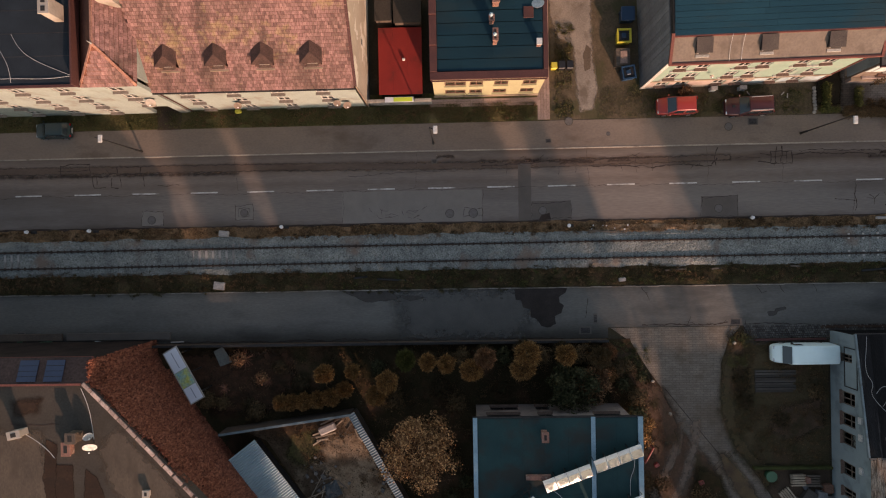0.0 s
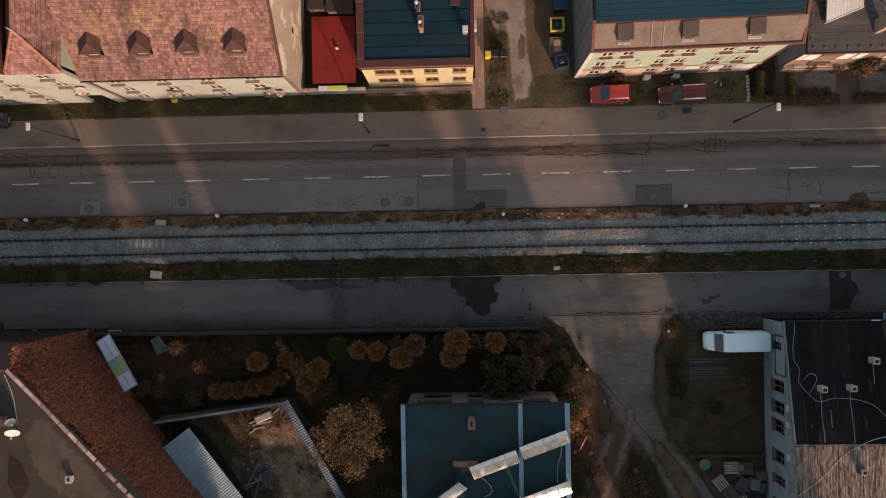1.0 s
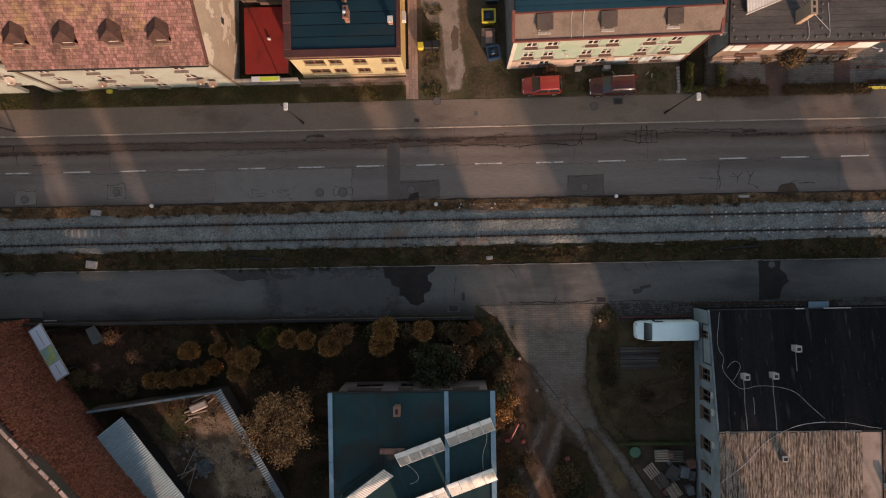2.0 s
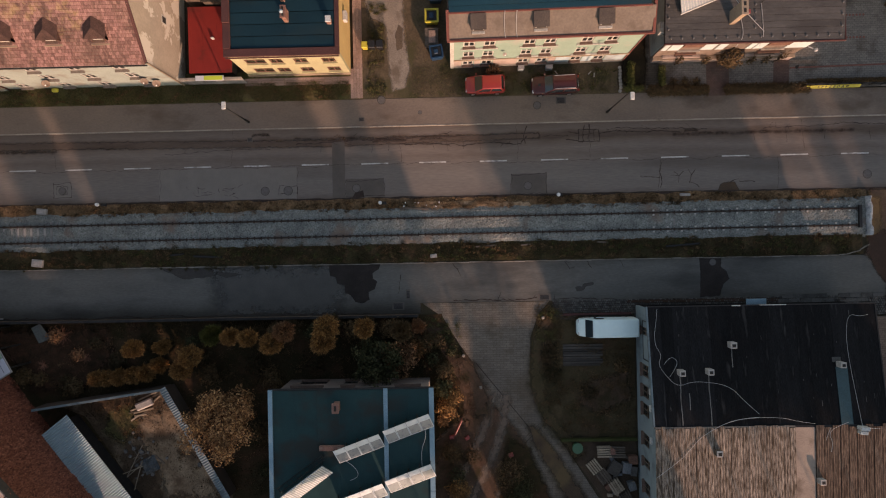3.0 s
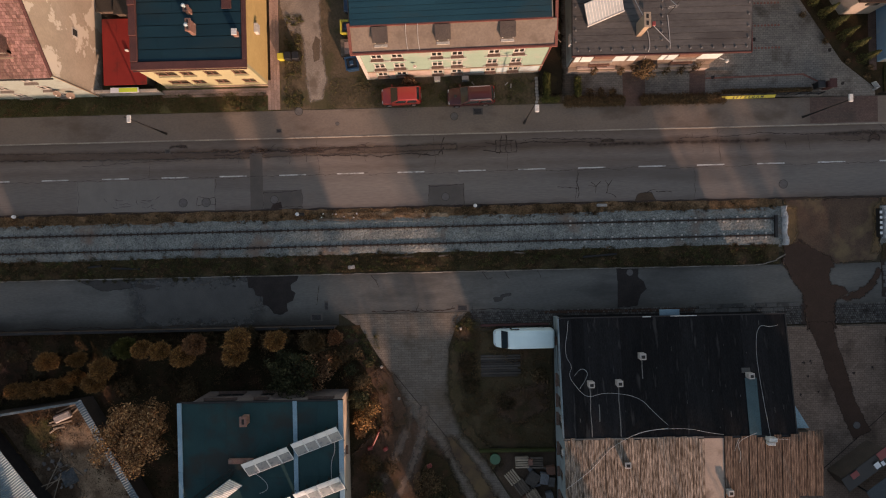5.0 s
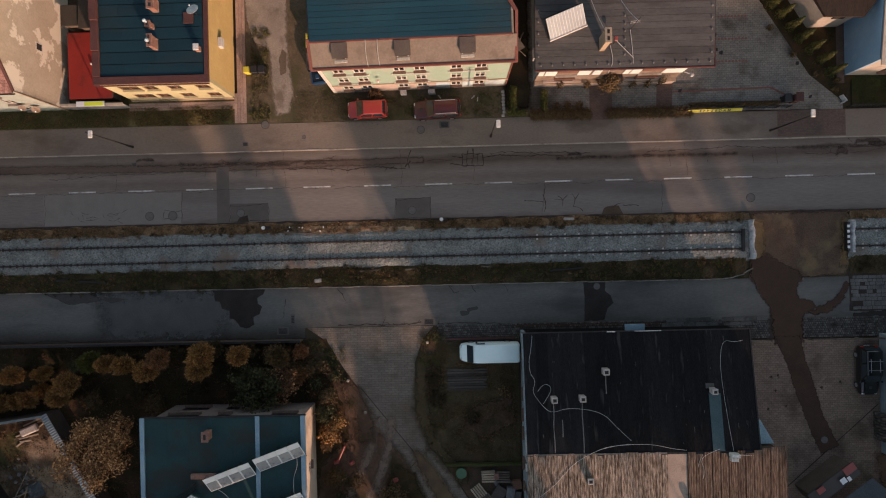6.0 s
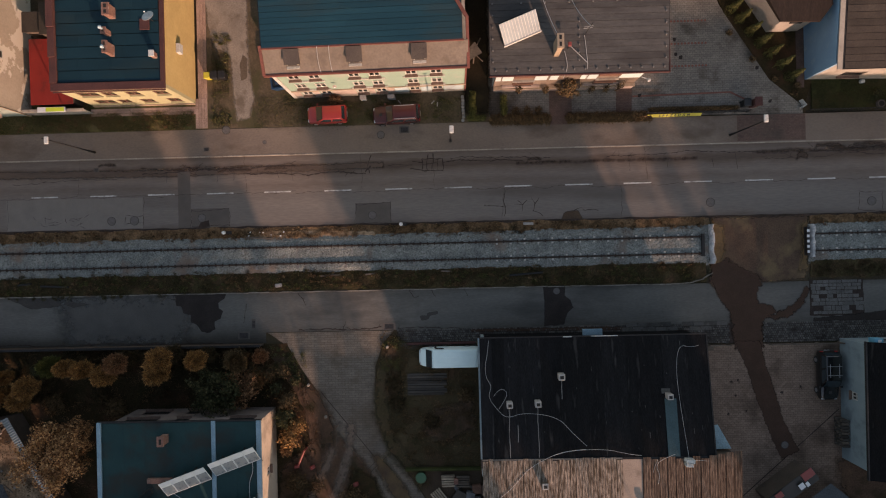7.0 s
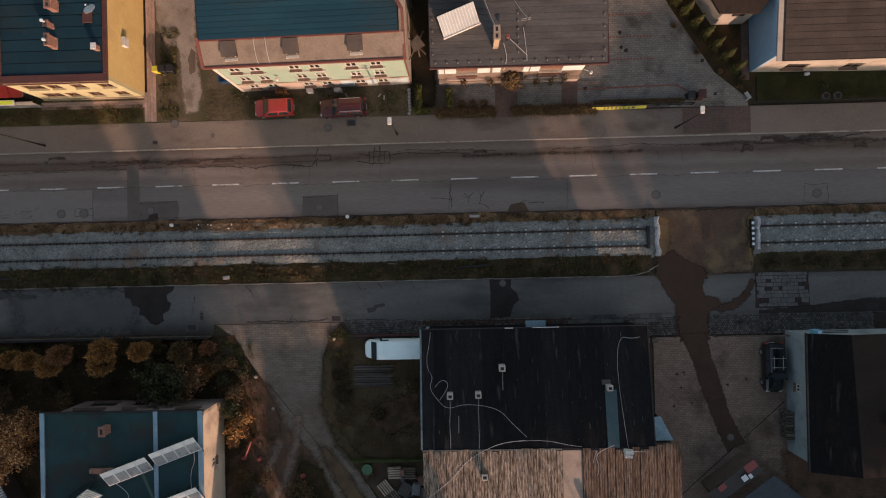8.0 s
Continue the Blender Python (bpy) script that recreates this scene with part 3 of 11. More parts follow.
def wall(bm, u1, z1, holes, thick=0.3, z0=0.0, gable=None):
    """A wall from u = 0 to u1 with holes (ua, ub, za, zb); outside at v = 0, inside at v = thick."""
    us = sorted({0, u1, *[h[0] for h in holes], *[h[1] for h in holes]})
    zs = sorted({z0, z1, *[h[2] for h in holes], *[h[3] for h in holes]})
    solid = {}
    for i in range(len(us) - 1):
        for k in range(len(zs) - 1):
            cu, cz = (us[i] + us[i + 1]) / 2, (zs[k] + zs[k + 1]) / 2
            solid[i, k] = not any(h[0] < cu < h[1] and h[2] < cz < h[3] for h in holes)
    memo = {}

    def v(u, w, z):
        key = (round(u, 4), round(w, 4), round(z, 4))
        if key not in memo:
            memo[key] = bm.verts.new((u, w, z))
        return memo[key]

    for (i, k), s in solid.items():
        if not s:
            continue
        a, b, c, d = us[i], us[i + 1], zs[k], zs[k + 1]
        bm.faces.new((v(a, 0, c), v(b, 0, c), v(b, 0, d), v(a, 0, d)))
        bm.faces.new((v(a, thick, c), v(a, thick, d), v(b, thick, d), v(b, thick, c)))
        for di, dk, q in ((-1, 0, ((a, c), (a, d))), (1, 0, ((b, c), (b, d))), (0, -1, ((a, c), (b, c))), (0, 1, ((a, d), (b, d)))):
            if not solid.get((i + di, k + dk), False):
                (p, r), (s2, t2) = q
                bm.faces.new((v(p, 0, r), v(s2, 0, t2), v(s2, thick, t2), v(p, thick, r)))
    return bm


def window(parent, u, z, w, h, bars=1, frame_mat=None, sill_mat=None, sill=0.12, m=None, blind=0.0):
    """A window in a wall's hole, centred on u at sill height z, in the wall's own axes."""
    frame_mat = frame_mat or TRIM_WHITE
    f, n, back = 0.10, max(1, (bars + 1) // 2 + (bars == 1)), 0.05
    holes, pw = [], (w - f * (n + 1)) / n
    for i in range(n):
        x = f + i * (pw + f)
        holes += [(x, x + pw, f * 1.4, h * 0.62), (x, x + pw, h * 0.62 + f, h - f)]
    base = m if m is not None else Matrix()
    win = put(part("window", wall(bmesh.new(), w, h, holes, 0.07), frame_mat, parent), base @ pose(u - w / 2, back, z))
    part("pane", boxes((f / 2, w - f / 2, 0.03, 0.04, f / 2, h - f / 2)), PANE, win)
    part("window_sill", boxes((-0.05, w + 0.05, -back - sill - 0.08, -back - 0.003, -0.06, -0.005), bevel=0.012), sill_mat or SILL_BROWN, win)
    part("sill_plate", boxes((0.0, w, -back - 0.002, -0.004, -0.03, 0.012)), sill_mat or SILL_BROWN, win)
    if blind:
        part("curtain", boxes((f, w - f, 0.075, 0.09, h * (1 - blind), h - f)), TRIM_WHITE, win)
    return win


def facade(name, parent, origin, turn, length, height, wins, material, thick=0.3, extra=(), **kw):
    """A wall with its windows: wins are (centre, sill height, width, height, bars)."""
    m = pose(*origin, 0, 0, turn)
    holes = [(u - w / 2, u + w / 2, z, z + h) for u, z, w, h, *_ in wins] + list(extra)
    ob = put(part(name, wall(bmesh.new(), length, height, holes, thick), material, parent), m)
    for i, (u, z, w, h, *bars) in enumerate(wins):
        window(parent, u, z, w, h, bars[0] if bars else 1, m=m, blind=(0.0, 0.0, 0.3, 0.0, 0.0, 0.0, 0.0)[(i * 5 + int(z)) % 7], **kw)
    return ob


def in_poly(x, y, poly):
    c = False
    for i, (ax, ay) in enumerate(poly):
        bx, by = poly[i - 1]
        if (ay > y) != (by > y) and x < (bx - ax) * (y - ay) / (by - ay) + ax:
            c = not c
    return c


def tile_field(name, o, u, v, poly, tw, th, material, parent, rng, lift=0.03):
    """Overlapping tiles in rows over a sloping polygon (in u along the eave, v up the slope), in one mesh."""
    o, u, v = Vector(o), Vector(u).normalized(), Vector(v).normalized()
    n = u.cross(v).normalized()
    if n.z < 0:
        n = -n
    us, vs = [p[0] for p in poly], [p[1] for p in poly]
    verts, faces = [], []
    row, b = 0, min(vs)
    while b < max(vs):
        a = min(us) - (tw * 0.5 if row % 2 else 0)
        while a < max(us):
            if in_poly(a + tw / 2, b + th / 2, poly):
                j, k = rng.uniform(0.0, 0.012), rng.uniform(-0.006, 0.006)
                i = len(verts)
                for du, dv, dn in ((0.009, 0, lift + j), (tw - 0.009, 0, lift + j + k), (tw - 0.009, th * 0.90, 0.012), (0.009, th * 0.90, 0.012),
                                   (0.009, 0, 0.0), (tw - 0.009, 0, 0.0)):
                    verts.append(o + u * (a + du) + v * (b + dv) + n * dn)
                faces += [(i, i + 1, i + 2, i + 3), (i + 4, i + 5, i + 1, i), (i + 4, i, i + 3), (i + 5, i + 2, i + 1)]
            a += tw
        b += th
        row += 1
    me = bpy.data.meshes.new(name)
    me.from_pydata([tuple(q) for q in verts], [], faces)
    return tagged(part(name, me, material, parent), kind="stuff")


def chimney(name, at, sx, sy, h, material, label, group="chimneys", pots=1, turn=0.0, z0=-0.6):
    t = thing(name, label, "chimney", at, turn, group)
    part("shaft", boxes((-sx / 2, sx / 2, -sy / 2, sy / 2, z0, h - 0.12), bevel=0.02), material, t)
    cap = boxes((-sx / 2 - 0.06, sx / 2 + 0.06, -sy / 2 - 0.06, sy / 2 + 0.06, h - 0.12, h), bevel=0.02)
    part("cap", cap, material, t, "masonry cap")
    for i in range(pots):
        y = (i - (pots - 1) / 2) * sy / max(pots, 1)
        # No hole is cut: a flat black plate paints the dark inside.
        part("flue", boxes((-sx * 0.22, sx * 0.22, y - sy * 0.3 / pots, y + sy * 0.3 / pots, h + 0.004, h + 0.02)), SOOT, t, "sooty flue opening")
    return t


def dish(at, r, turn, tilt, label, parent_pole=0.7, skin=None):
    t = thing("satellite_dish", label, "satellite dish", at, turn, "satellite dishes")
    part("mast", tube(bmesh.new(), (0, 0, -0.05), (0, 0, parent_pole), 0.03), GALV_POLE, t)
    bm = bmesh.new()
    rings, seg = 4, 16
    pts = [[bm.verts.new((r * i / rings * math.cos(2 * math.pi * k / seg), r * i / rings * math.sin(2 * math.pi * k / seg), 0.18 * r * (i / rings) ** 2)) for k in range(seg)] for i in range(1, rings + 1)]
    c = bm.verts.new((0, 0, 0))
    for k in range(seg):
        bm.faces.new((c, pts[0][k], pts[0][(k + 1) % seg]))
        for i in range(rings - 1):
            bm.faces.new((pts[i][k], pts[i + 1][k], pts[i + 1][(k + 1) % seg], pts[i][(k + 1) % seg]))
    m = pose(0, -0.08, parent_pole, 90 - tilt, 0, 0)
    bowl = part("bowl", bm, skin or WHITE_METAL, t, smooth=True)
    sol = bowl.modifiers.new("solid", "SOLIDIFY")
    sol.thickness = 0.015
    put(bowl, m)
    put(part("feed_arm", tube(bmesh.new(), (0, -r * 0.9, 0.02), (0, 0, r * 1.0), 0.015), GALV_POLE, t), m)
    put(part("receiver", boxes((-0.05, 0.05, -0.05, 0.05, r * 0.95, r * 1.12), bevel=0.015), PLASTIC["white"], t), m)
    return t


def leaves(bm_list, centre, radii, count, size, rng, shape="ball", hollow=0.45):
    """Leaf quads scattered in an uneven crown; returns verts and faces appended to bm_list."""
    verts, faces = bm_list
    seed = rng.uniform(0, 100)
    for _ in range(count):
        z = rng.uniform(-1, 1)
        a = rng.uniform(0, 2 * math.pi)
        q = math.sqrt(1 - z * z)
        d = Vector((q * math.cos(a), q * math.sin(a), z))
        lump = 0.72 + 0.5 * (noise.noise(d * 2.3 + Vector((seed, 0, 0))) + 0.35 * noise.noise(d * 6.0 + Vector((0, seed, 0))))
        if shape == "dome":
            lump = 0.90 + 0.24 * noise.noise(d * 1.7 + Vector((seed, 0, 0))) + 0.30 * noise.noise(d * 5.5 + Vector((0, seed, 0)))
        r = lump * (hollow + (1 - hollow) * rng.random() ** 0.5)
        if shape == "cone":
            k = (z + 1) / 2
            r *= 1.0
            p = Vector((d.x / max(q, 0.1) * r * (1 - k) ** 0.7 * 1.1, d.y / max(q, 0.1) * r * (1 - k) ** 0.7 * 1.1, z))
        else:
            p = d * r
        c = Vector(centre) + Vector((p.x * radii[0], p.y * radii[1], p.z * radii[2]))
        if c.z < 0.03:
            c.z = 0.03 + rng.random() * 0.1
        if shape in ("tuft", "dome"):
            t = (d + Vector((rng.uniform(-0.5, 0.5), rng.uniform(-0.5, 0.5), rng.uniform(0.0, 0.8)))).normalized()
            b = t.cross(Vector((rng.uniform(-1, 1), rng.uniform(-1, 1), rng.uniform(-1, 1)))).normalized()
            s = size * rng.uniform(0.6, 1.5)
            i = len(verts)
            verts += [c - t * s, c + b * s * 0.28, c + t * s * 1.3, c - b * s * 0.28]
            faces.append((i, i + 1, i + 2, i + 3))
            continue
        n = (d + Vector((rng.uniform(-1, 1), rng.uniform(-1, 1), rng.uniform(-0.6, 1)))).normalized()
        t = n.orthogonal().normalized()
        t = Matrix.Rotation(rng.uniform(0, 6.28), 3, n) @ t
        b = n.cross(t)
        s = size * rng.uniform(0.6, 1.4)
        i = len(verts)
        verts += [c - t * s, c + b * s * 0.5 + n * s * 0.15, c + t * s, c - b * s * 0.5 + n * s * 0.15]
        faces.append((i, i + 1, i + 2, i + 3))


def leaf_mesh(name, data):
    me = bpy.data.meshes.new(name)
    me.from_pydata([tuple(v) for v in data[0]], [], data[1])
    return me


def shrub(name, label, category, at, r, h, material, rng, count=450, size=0.10, shape="ball", group="", twigs=5, trunk_r=0.05, squash=1.0):
    t = thing(name, label, category, at, 0, group)
    bm = bmesh.new()
    tube(bm, (0, 0, -0.05), (0, 0, h * 0.6), trunk_r, 7, trunk_r * 0.4)
    for i in range(twigs):
        a = 6.283 * i / twigs + rng.uniform(-0.4, 0.4)
        tube(bm, (0, 0, h * rng.uniform(0.1, 0.4)), (math.cos(a) * r * 0.7, math.sin(a) * r * 0.7, h * rng.uniform(0.55, 0.85)), trunk_r * 0.5, 5, trunk_r * 0.15)
    part("trunk", bm, BARK, t)
    data = ([], [])
    leaves(data, (0, 0, h * 0.52), (r, r * squash, h * 0.52), count, size, rng, shape, 0.62 if shape in ("tuft", "dome") else 0.45)
    part("crown", leaf_mesh("crown", data), material, t)
    return t


def tufts(name, rects, count, hgt, material, label, rng, spread=0.12, z=0.0, poly=None):
    """Grass as a great many bent blades in one mesh; rects are (x0, x1, y0, y1)."""
    area = [(b - a) * (d - c) for a, b, c, d in rects]
    verts, faces = [], []
    for (x0, x1, y0, y1), ar in zip(rects, area):
        for _ in range(int(3.2 * count * ar / sum(area))):
            x, y = rng.uniform(x0, x1), rng.uniform(y0, y1)
            if min(x1 - x0, y1 - y0) > 1.8:
                x, y = x + rng.gauss(0, 0.3), y + rng.gauss(0, 0.3)
            if poly and not in_poly(x, y, poly):
                continue
            k = noise.noise(Vector((x * 0.7, y * 0.7, 3)))
            if k < -0.25 + rng.uniform(-0.2, 0.1):
                continue
            h = hgt * 0.42 * rng.uniform(0.4, 1.2) * (0.8 + 0.7 * k)
            a, s = rng.uniform(0, 6.283), 0.36 * spread * rng.uniform(0.5, 1.3)
            dx, dy = math.cos(a), math.sin(a)
            i = len(verts)
            lx, ly = rng.uniform(-1, 1) * h * 0.9, rng.uniform(-1, 1) * h * 0.9
            verts += [(x - dx * s, y - dy * s, z - 0.01), (x + dx * s, y + dy * s, z - 0.01), (x + lx + dx * s * 0.7, y + ly + dy * s * 0.7, z + h), (x + lx * 1.6, y + ly * 1.6, z + h * 0.9)]
            faces.append((i, i + 1, i + 2, i + 3))
    me = bpy.data.meshes.new(name)
    me.from_pydata(verts, [], faces)
    return tagged(part(name, me, material), label, "grass", kind="stuff")


def crack(name, pts, w, parent, rng, branch=0.25):
    """A crack along a line, wandering, with short side cracks."""
    w *= 0.62
    bm = bmesh.new()

    def run(ax, ay, bx, by, w0, w1):
        n = max(2, int(math.hypot(bx - ax, by - ay) / 0.22))
        side = []
        px, py = -(by - ay), bx - ax
        q = math.hypot(px, py) or 1
        px, py = px / q, py / q
        off = 0
        for i in range(n + 1):
            f = i / n
            off = off * 0.85 + rng.uniform(-0.07, 0.07)
            ww = (w0 + (w1 - w0) * f) * rng.uniform(0.5, 2.0)
            x, y = ax + (bx - ax) * f + px * off, ay + (by - ay) * f + py * off
            side.append((bm.verts.new((x + px * ww, y + py * ww, 0)), bm.verts.new((x - px * ww, y - py * ww, 0)), x, y))
        for a, b in zip(side, side[1:]):
            bm.faces.new((a[0], a[1], b[1], b[0]))
            if rng.random() < branch * 0.4:
                s, q2 = rng.choice((-1, 1)), rng.uniform(0.15, 1.2)
                tips.append((a[2], a[3], a[2] + rng.uniform(-1.0, 1.0) * q2, a[3] + s * q2 * rng.uniform(0.2, 0.8)))

    tips = []
    for (ax, ay), (bx, by) in zip(pts, pts[1:]):
        run(ax, ay, bx, by, w, w)
    for t in tips[:]:
        run(*t, w * 0.8, w * 0.2)
    return put(part(name, bm, TAR, parent), pose(0, 0, 0.006 + rng.uniform(0, 0.003)))

def faded(base, blur):
    """The same surface, thinning out where the sheet's fade runs to nothing."""
    name = base.name + ("_blurred" if blur else "_faded")
    if name in bpy.data.materials:
        return bpy.data.materials[name]
    m = base.copy()
    m.name = name
    n, link = m.node_tree.nodes, m.node_tree.links.new
    at, no, ma, mr = n.new("ShaderNodeAttribute"), n.new("ShaderNodeTexNoise"), n.new("ShaderNodeMath"), n.new("ShaderNodeMapRange")
    at.attribute_name = "fade"
    no.inputs["Scale"].default_value, no.inputs["Detail"].default_value, no.inputs["Roughness"].default_value = 1.6, 8.0, 0.62
    link(n.new("ShaderNodeTexCoord").outputs["Object"], no.inputs["Vector"])
    ma.operation = "MULTIPLY_ADD"
    ma.inputs[1].default_value = 1.1
    link(no.outputs["Fac"], ma.inputs[0]), link(at.outputs["Fac"], ma.inputs[2])
    mr.interpolation_type = "SMOOTHSTEP"
    mr.inputs[1].default_value, mr.inputs[2].default_value = (0.66, 1.42) if blur else (0.92, 1.18)
    link(ma.outputs[0], mr.inputs[0])
    mix, tr_ = n.new("ShaderNodeMixShader"), n.new("ShaderNodeBsdfTransparent")
    out = next(q for q in n if q.bl_idname == "ShaderNodeOutputMaterial")
    link(mr.outputs[0], mix.inputs[0]), link(tr_.outputs[0], mix.inputs[1]), link(n["Principled BSDF"].outputs[0], mix.inputs[2]), link(mix.outputs[0], out.inputs["Surface"])
    return m


def soft(name, pts, z, material, w=0.4, step=0.15, label="", category="stain", kind="structure", blur=False):
    """A thin sheet over a polygon whose edge fades over the width w."""
    p = np.array(pts, float)
    lo, hi = p.min(0) - w, p.max(0) + w
    nx, ny = int((hi[0] - lo[0]) / step) + 1, int((hi[1] - lo[1]) / step) + 1
    xs, ys = lo[0] + step * np.arange(nx + 1), lo[1] + step * np.arange(ny + 1)
    gx, gy = np.meshgrid(xs, ys, indexing="ij")
    dist, inside = np.full(gx.shape, 1e9), np.zeros(gx.shape, bool)
    for a, b in zip(p, np.roll(p, -1, 0)):
        d = b - a
        t = np.clip(((gx - a[0]) * d[0] + (gy - a[1]) * d[1]) / max(d @ d, 1e-9), 0, 1)
        dist = np.minimum(dist, np.hypot(gx - a[0] - t * d[0], gy - a[1] - t * d[1]))
        cross = (a[1] > gy) != (b[1] > gy)
        inside ^= cross & (gx < d[0] * (gy - a[1]) / (d[1] if d[1] else 1e-9) + a[0])
    sd = np.where(inside, dist, -dist)
    keep = np.maximum.reduce([sd[:-1, :-1], sd[1:, :-1], sd[1:, 1:], sd[:-1, 1:]]) > -0.6 * w
    ids = np.full(gx.shape, -1)
    verts, faces, fade = [], [], []
    for i, j in zip(*np.nonzero(keep)):
        f = []
        for q in ((i, j), (i + 1, j), (i + 1, j + 1), (i, j + 1)):
            if ids[q] < 0:
                ids[q] = len(verts)
                verts.append((float(gx[q]), float(gy[q]), z))
                fade.append(float(np.clip(0.5 + sd[q] / w, 0, 1)))
            f.append(int(ids[q]))
        faces.append(f)
    me = bpy.data.meshes.new(name)
    me.from_pydata(verts, [], faces)
    me.attributes.new("fade", "FLOAT", "POINT").data.foreach_set("value", fade)
    return tagged(part(name, me, faded(material, blur)), label, category, kind=kind)


# ---- ground, roads and railway ----
rng = random.Random(7)
bm = bmesh.new()
bmesh.ops.create_grid(bm, x_segments=40, y_segments=40, size=600)
for vv in bm.verts:
    vv.co.z = -0.06
ground = tagged(part("ground", bm, SOIL), "bare dark soil with patches of moss", "ground", kind="structure")

X0, X1 = -62.0, 105.0
road = sheet("road", [(X0, 2.4), (X1, 2.4), (X1, 8.79), (X0, 8.79)], 0.0, 0.3, ASPHALT, label="worn grey asphalt road with cracks and repairs", category="road")
pavement = sheet("pavement", [(X0, 8.885), (X1, 8.885), (X1, 11.3), (X0, 11.3)], 0.09, 0.3, ASPHALT_WALK, label="wide brownish asphalt pavement beside the road", category="pavement")
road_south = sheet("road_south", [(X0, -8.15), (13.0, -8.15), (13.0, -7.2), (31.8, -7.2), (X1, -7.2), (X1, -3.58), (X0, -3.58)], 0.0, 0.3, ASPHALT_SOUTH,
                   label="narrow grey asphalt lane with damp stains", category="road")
# Dark earth strip; the black shadow line at the edge is in its colour.
edge = sheet("verge_edge", ragged([(X0, 2.20), (X1, 2.20), (X1, 2.44), (X0, 2.44)], 0.5, 0.05, 12), 0.012, 0.2, TAR, label="dark broken asphalt edge beside the road", category="kerb")

# kerbs in stones of one metre
kerb = tagged(new("kerb"), "pale concrete kerb between road and pavement", "kerb", kind="structure")
kerb_stone = mesh_of(boxes((0.006, 1.194, -0.055, 0.055, -0.2, 0.11), bevel=0.012), "kerb_stone")
kerb_stone.materials.append(KERB)
for i in range(118):
    put(part("kerb_stone", kerb_stone, None, kerb), pose(-50 + 1.2 * i, 8.835 + rng.uniform(-0.008, 0.008), rng.uniform(-0.01, 0.01), 0, 0, rng.uniform(-0.2, 0.2)))
kerb_s = tagged(new("kerb_south"), "thin pale concrete kerb along the grass strip", "kerb", kind="structure")
thin_stone = mesh_of(boxes((0.006, 0.994, -0.045, 0.045, -0.2, 0.09), bevel=0.012), "kerb_stone")
thin_stone.materials.append(KERB_OLD)
for i in range(93):
    put(part("kerb_stone", thin_stone, None, kerb_s), pose(-42.5 + i, -3.58 + rng.uniform(-0.02, 0.02), rng.uniform(-0.05, 0.02), 0, 0, rng.uniform(-0.6, 0.6)))
for x, y, a in ((50.5, -3.55, 5), (51.45, -3.42, 14), (52.35, -3.12, 28)):
    put(part("kerb_stone", thin_stone, None, kerb_s), pose(x, y, 0, 0, 0, a))

# centre line
for i in range(26):
    s = rng.uniform(-0.12, 0.12)
    x = -51.37 + 5.385 * i + s
    tagged(part("lane_marking", prism(bmesh.new(), ragged([(x, 5.44), (x + 2.45, 5.45), (x + 2.45, 5.56), (x, 5.55)], 0.4, 0.01, i), 0.003, 0.008), LINE),
           "worn white painted dash on the asphalt", "road marking", "centre line dashes")

# repairs, seams, manholes and cracks
def patch(pts, material, label, z=0.005, rough=0.02, seed=3):
    return tagged(part("asphalt_patch", prism(bmesh.new(), ragged(pts, 0.5, rough, seed), -0.02, z), material), label, "road patch", kind="structure")

def rect(a, b, c, d):
    return [(a, c), (b, c), (b, d), (a, d)]

patch(rect(5.25, 6.4, 2.45, 7.6), PATCH, "dark strip of newer asphalt across the lane")
patch(rect(6.45, 9.9, 2.45, 4.15), PATCH, "square of dark repaired asphalt", 0.007)
patch(rect(21.4, 24.6, 2.5, 4.3), PATCH, "square asphalt repair round a manhole")
patch(rect(-20.3, -18.7, 2.95, 4.35), PATCH_PALE, "small cut asphalt repair")
patch(rect(-28.9, -26.9, 2.6, 3.95), PATCH_PALE, "small cut asphalt repair")
patch(rect(-10.6, 2.0, 2.5, 5.3), PATCH_PALE, "long pale strip of newer asphalt", 0.003, 0.01)
patch(rect(63.0, 70.0, 8.15, 8.5), PATCH, "dark worn strip of asphalt beside the kerb", 0.003, 0.2)
patch(rect(55.6, 61.6, 8.98, 11.28), PAVER_RED, "reddish pavers in the pavement at the gate", 0.096, 0.0)
patch([(7.0, 2.5), (8.1, 2.5), (8.0, 3.1), (7.2, 2.95)], TAR, "dark hole in the asphalt edge", 0.010, 0.1)
soft("brown_band", [(-50.0, 8.1), (-17.0, 8.0), (-6.0, 7.85), (5.0, 7.68), (14.0, 7.85), (24.0, 7.95), (24.0, 7.45), (14.0, 7.3), (5.0, 7.1), (-6.0, 7.22), (-17.0, 7.35), (-50.0, 7.45)], 0.0032, BAND_BROWN, 0.34, 0.12, "dark red-brown band worn along the lane", "stain", blur=True)
soft("worn_patch", [(39.8, 2.3), (41.8, 2.3), (41.4, 3.2), (40.2, 3.1)], 0.008, MUD, 0.35, 0.13, "muddy patch at the asphalt edge")

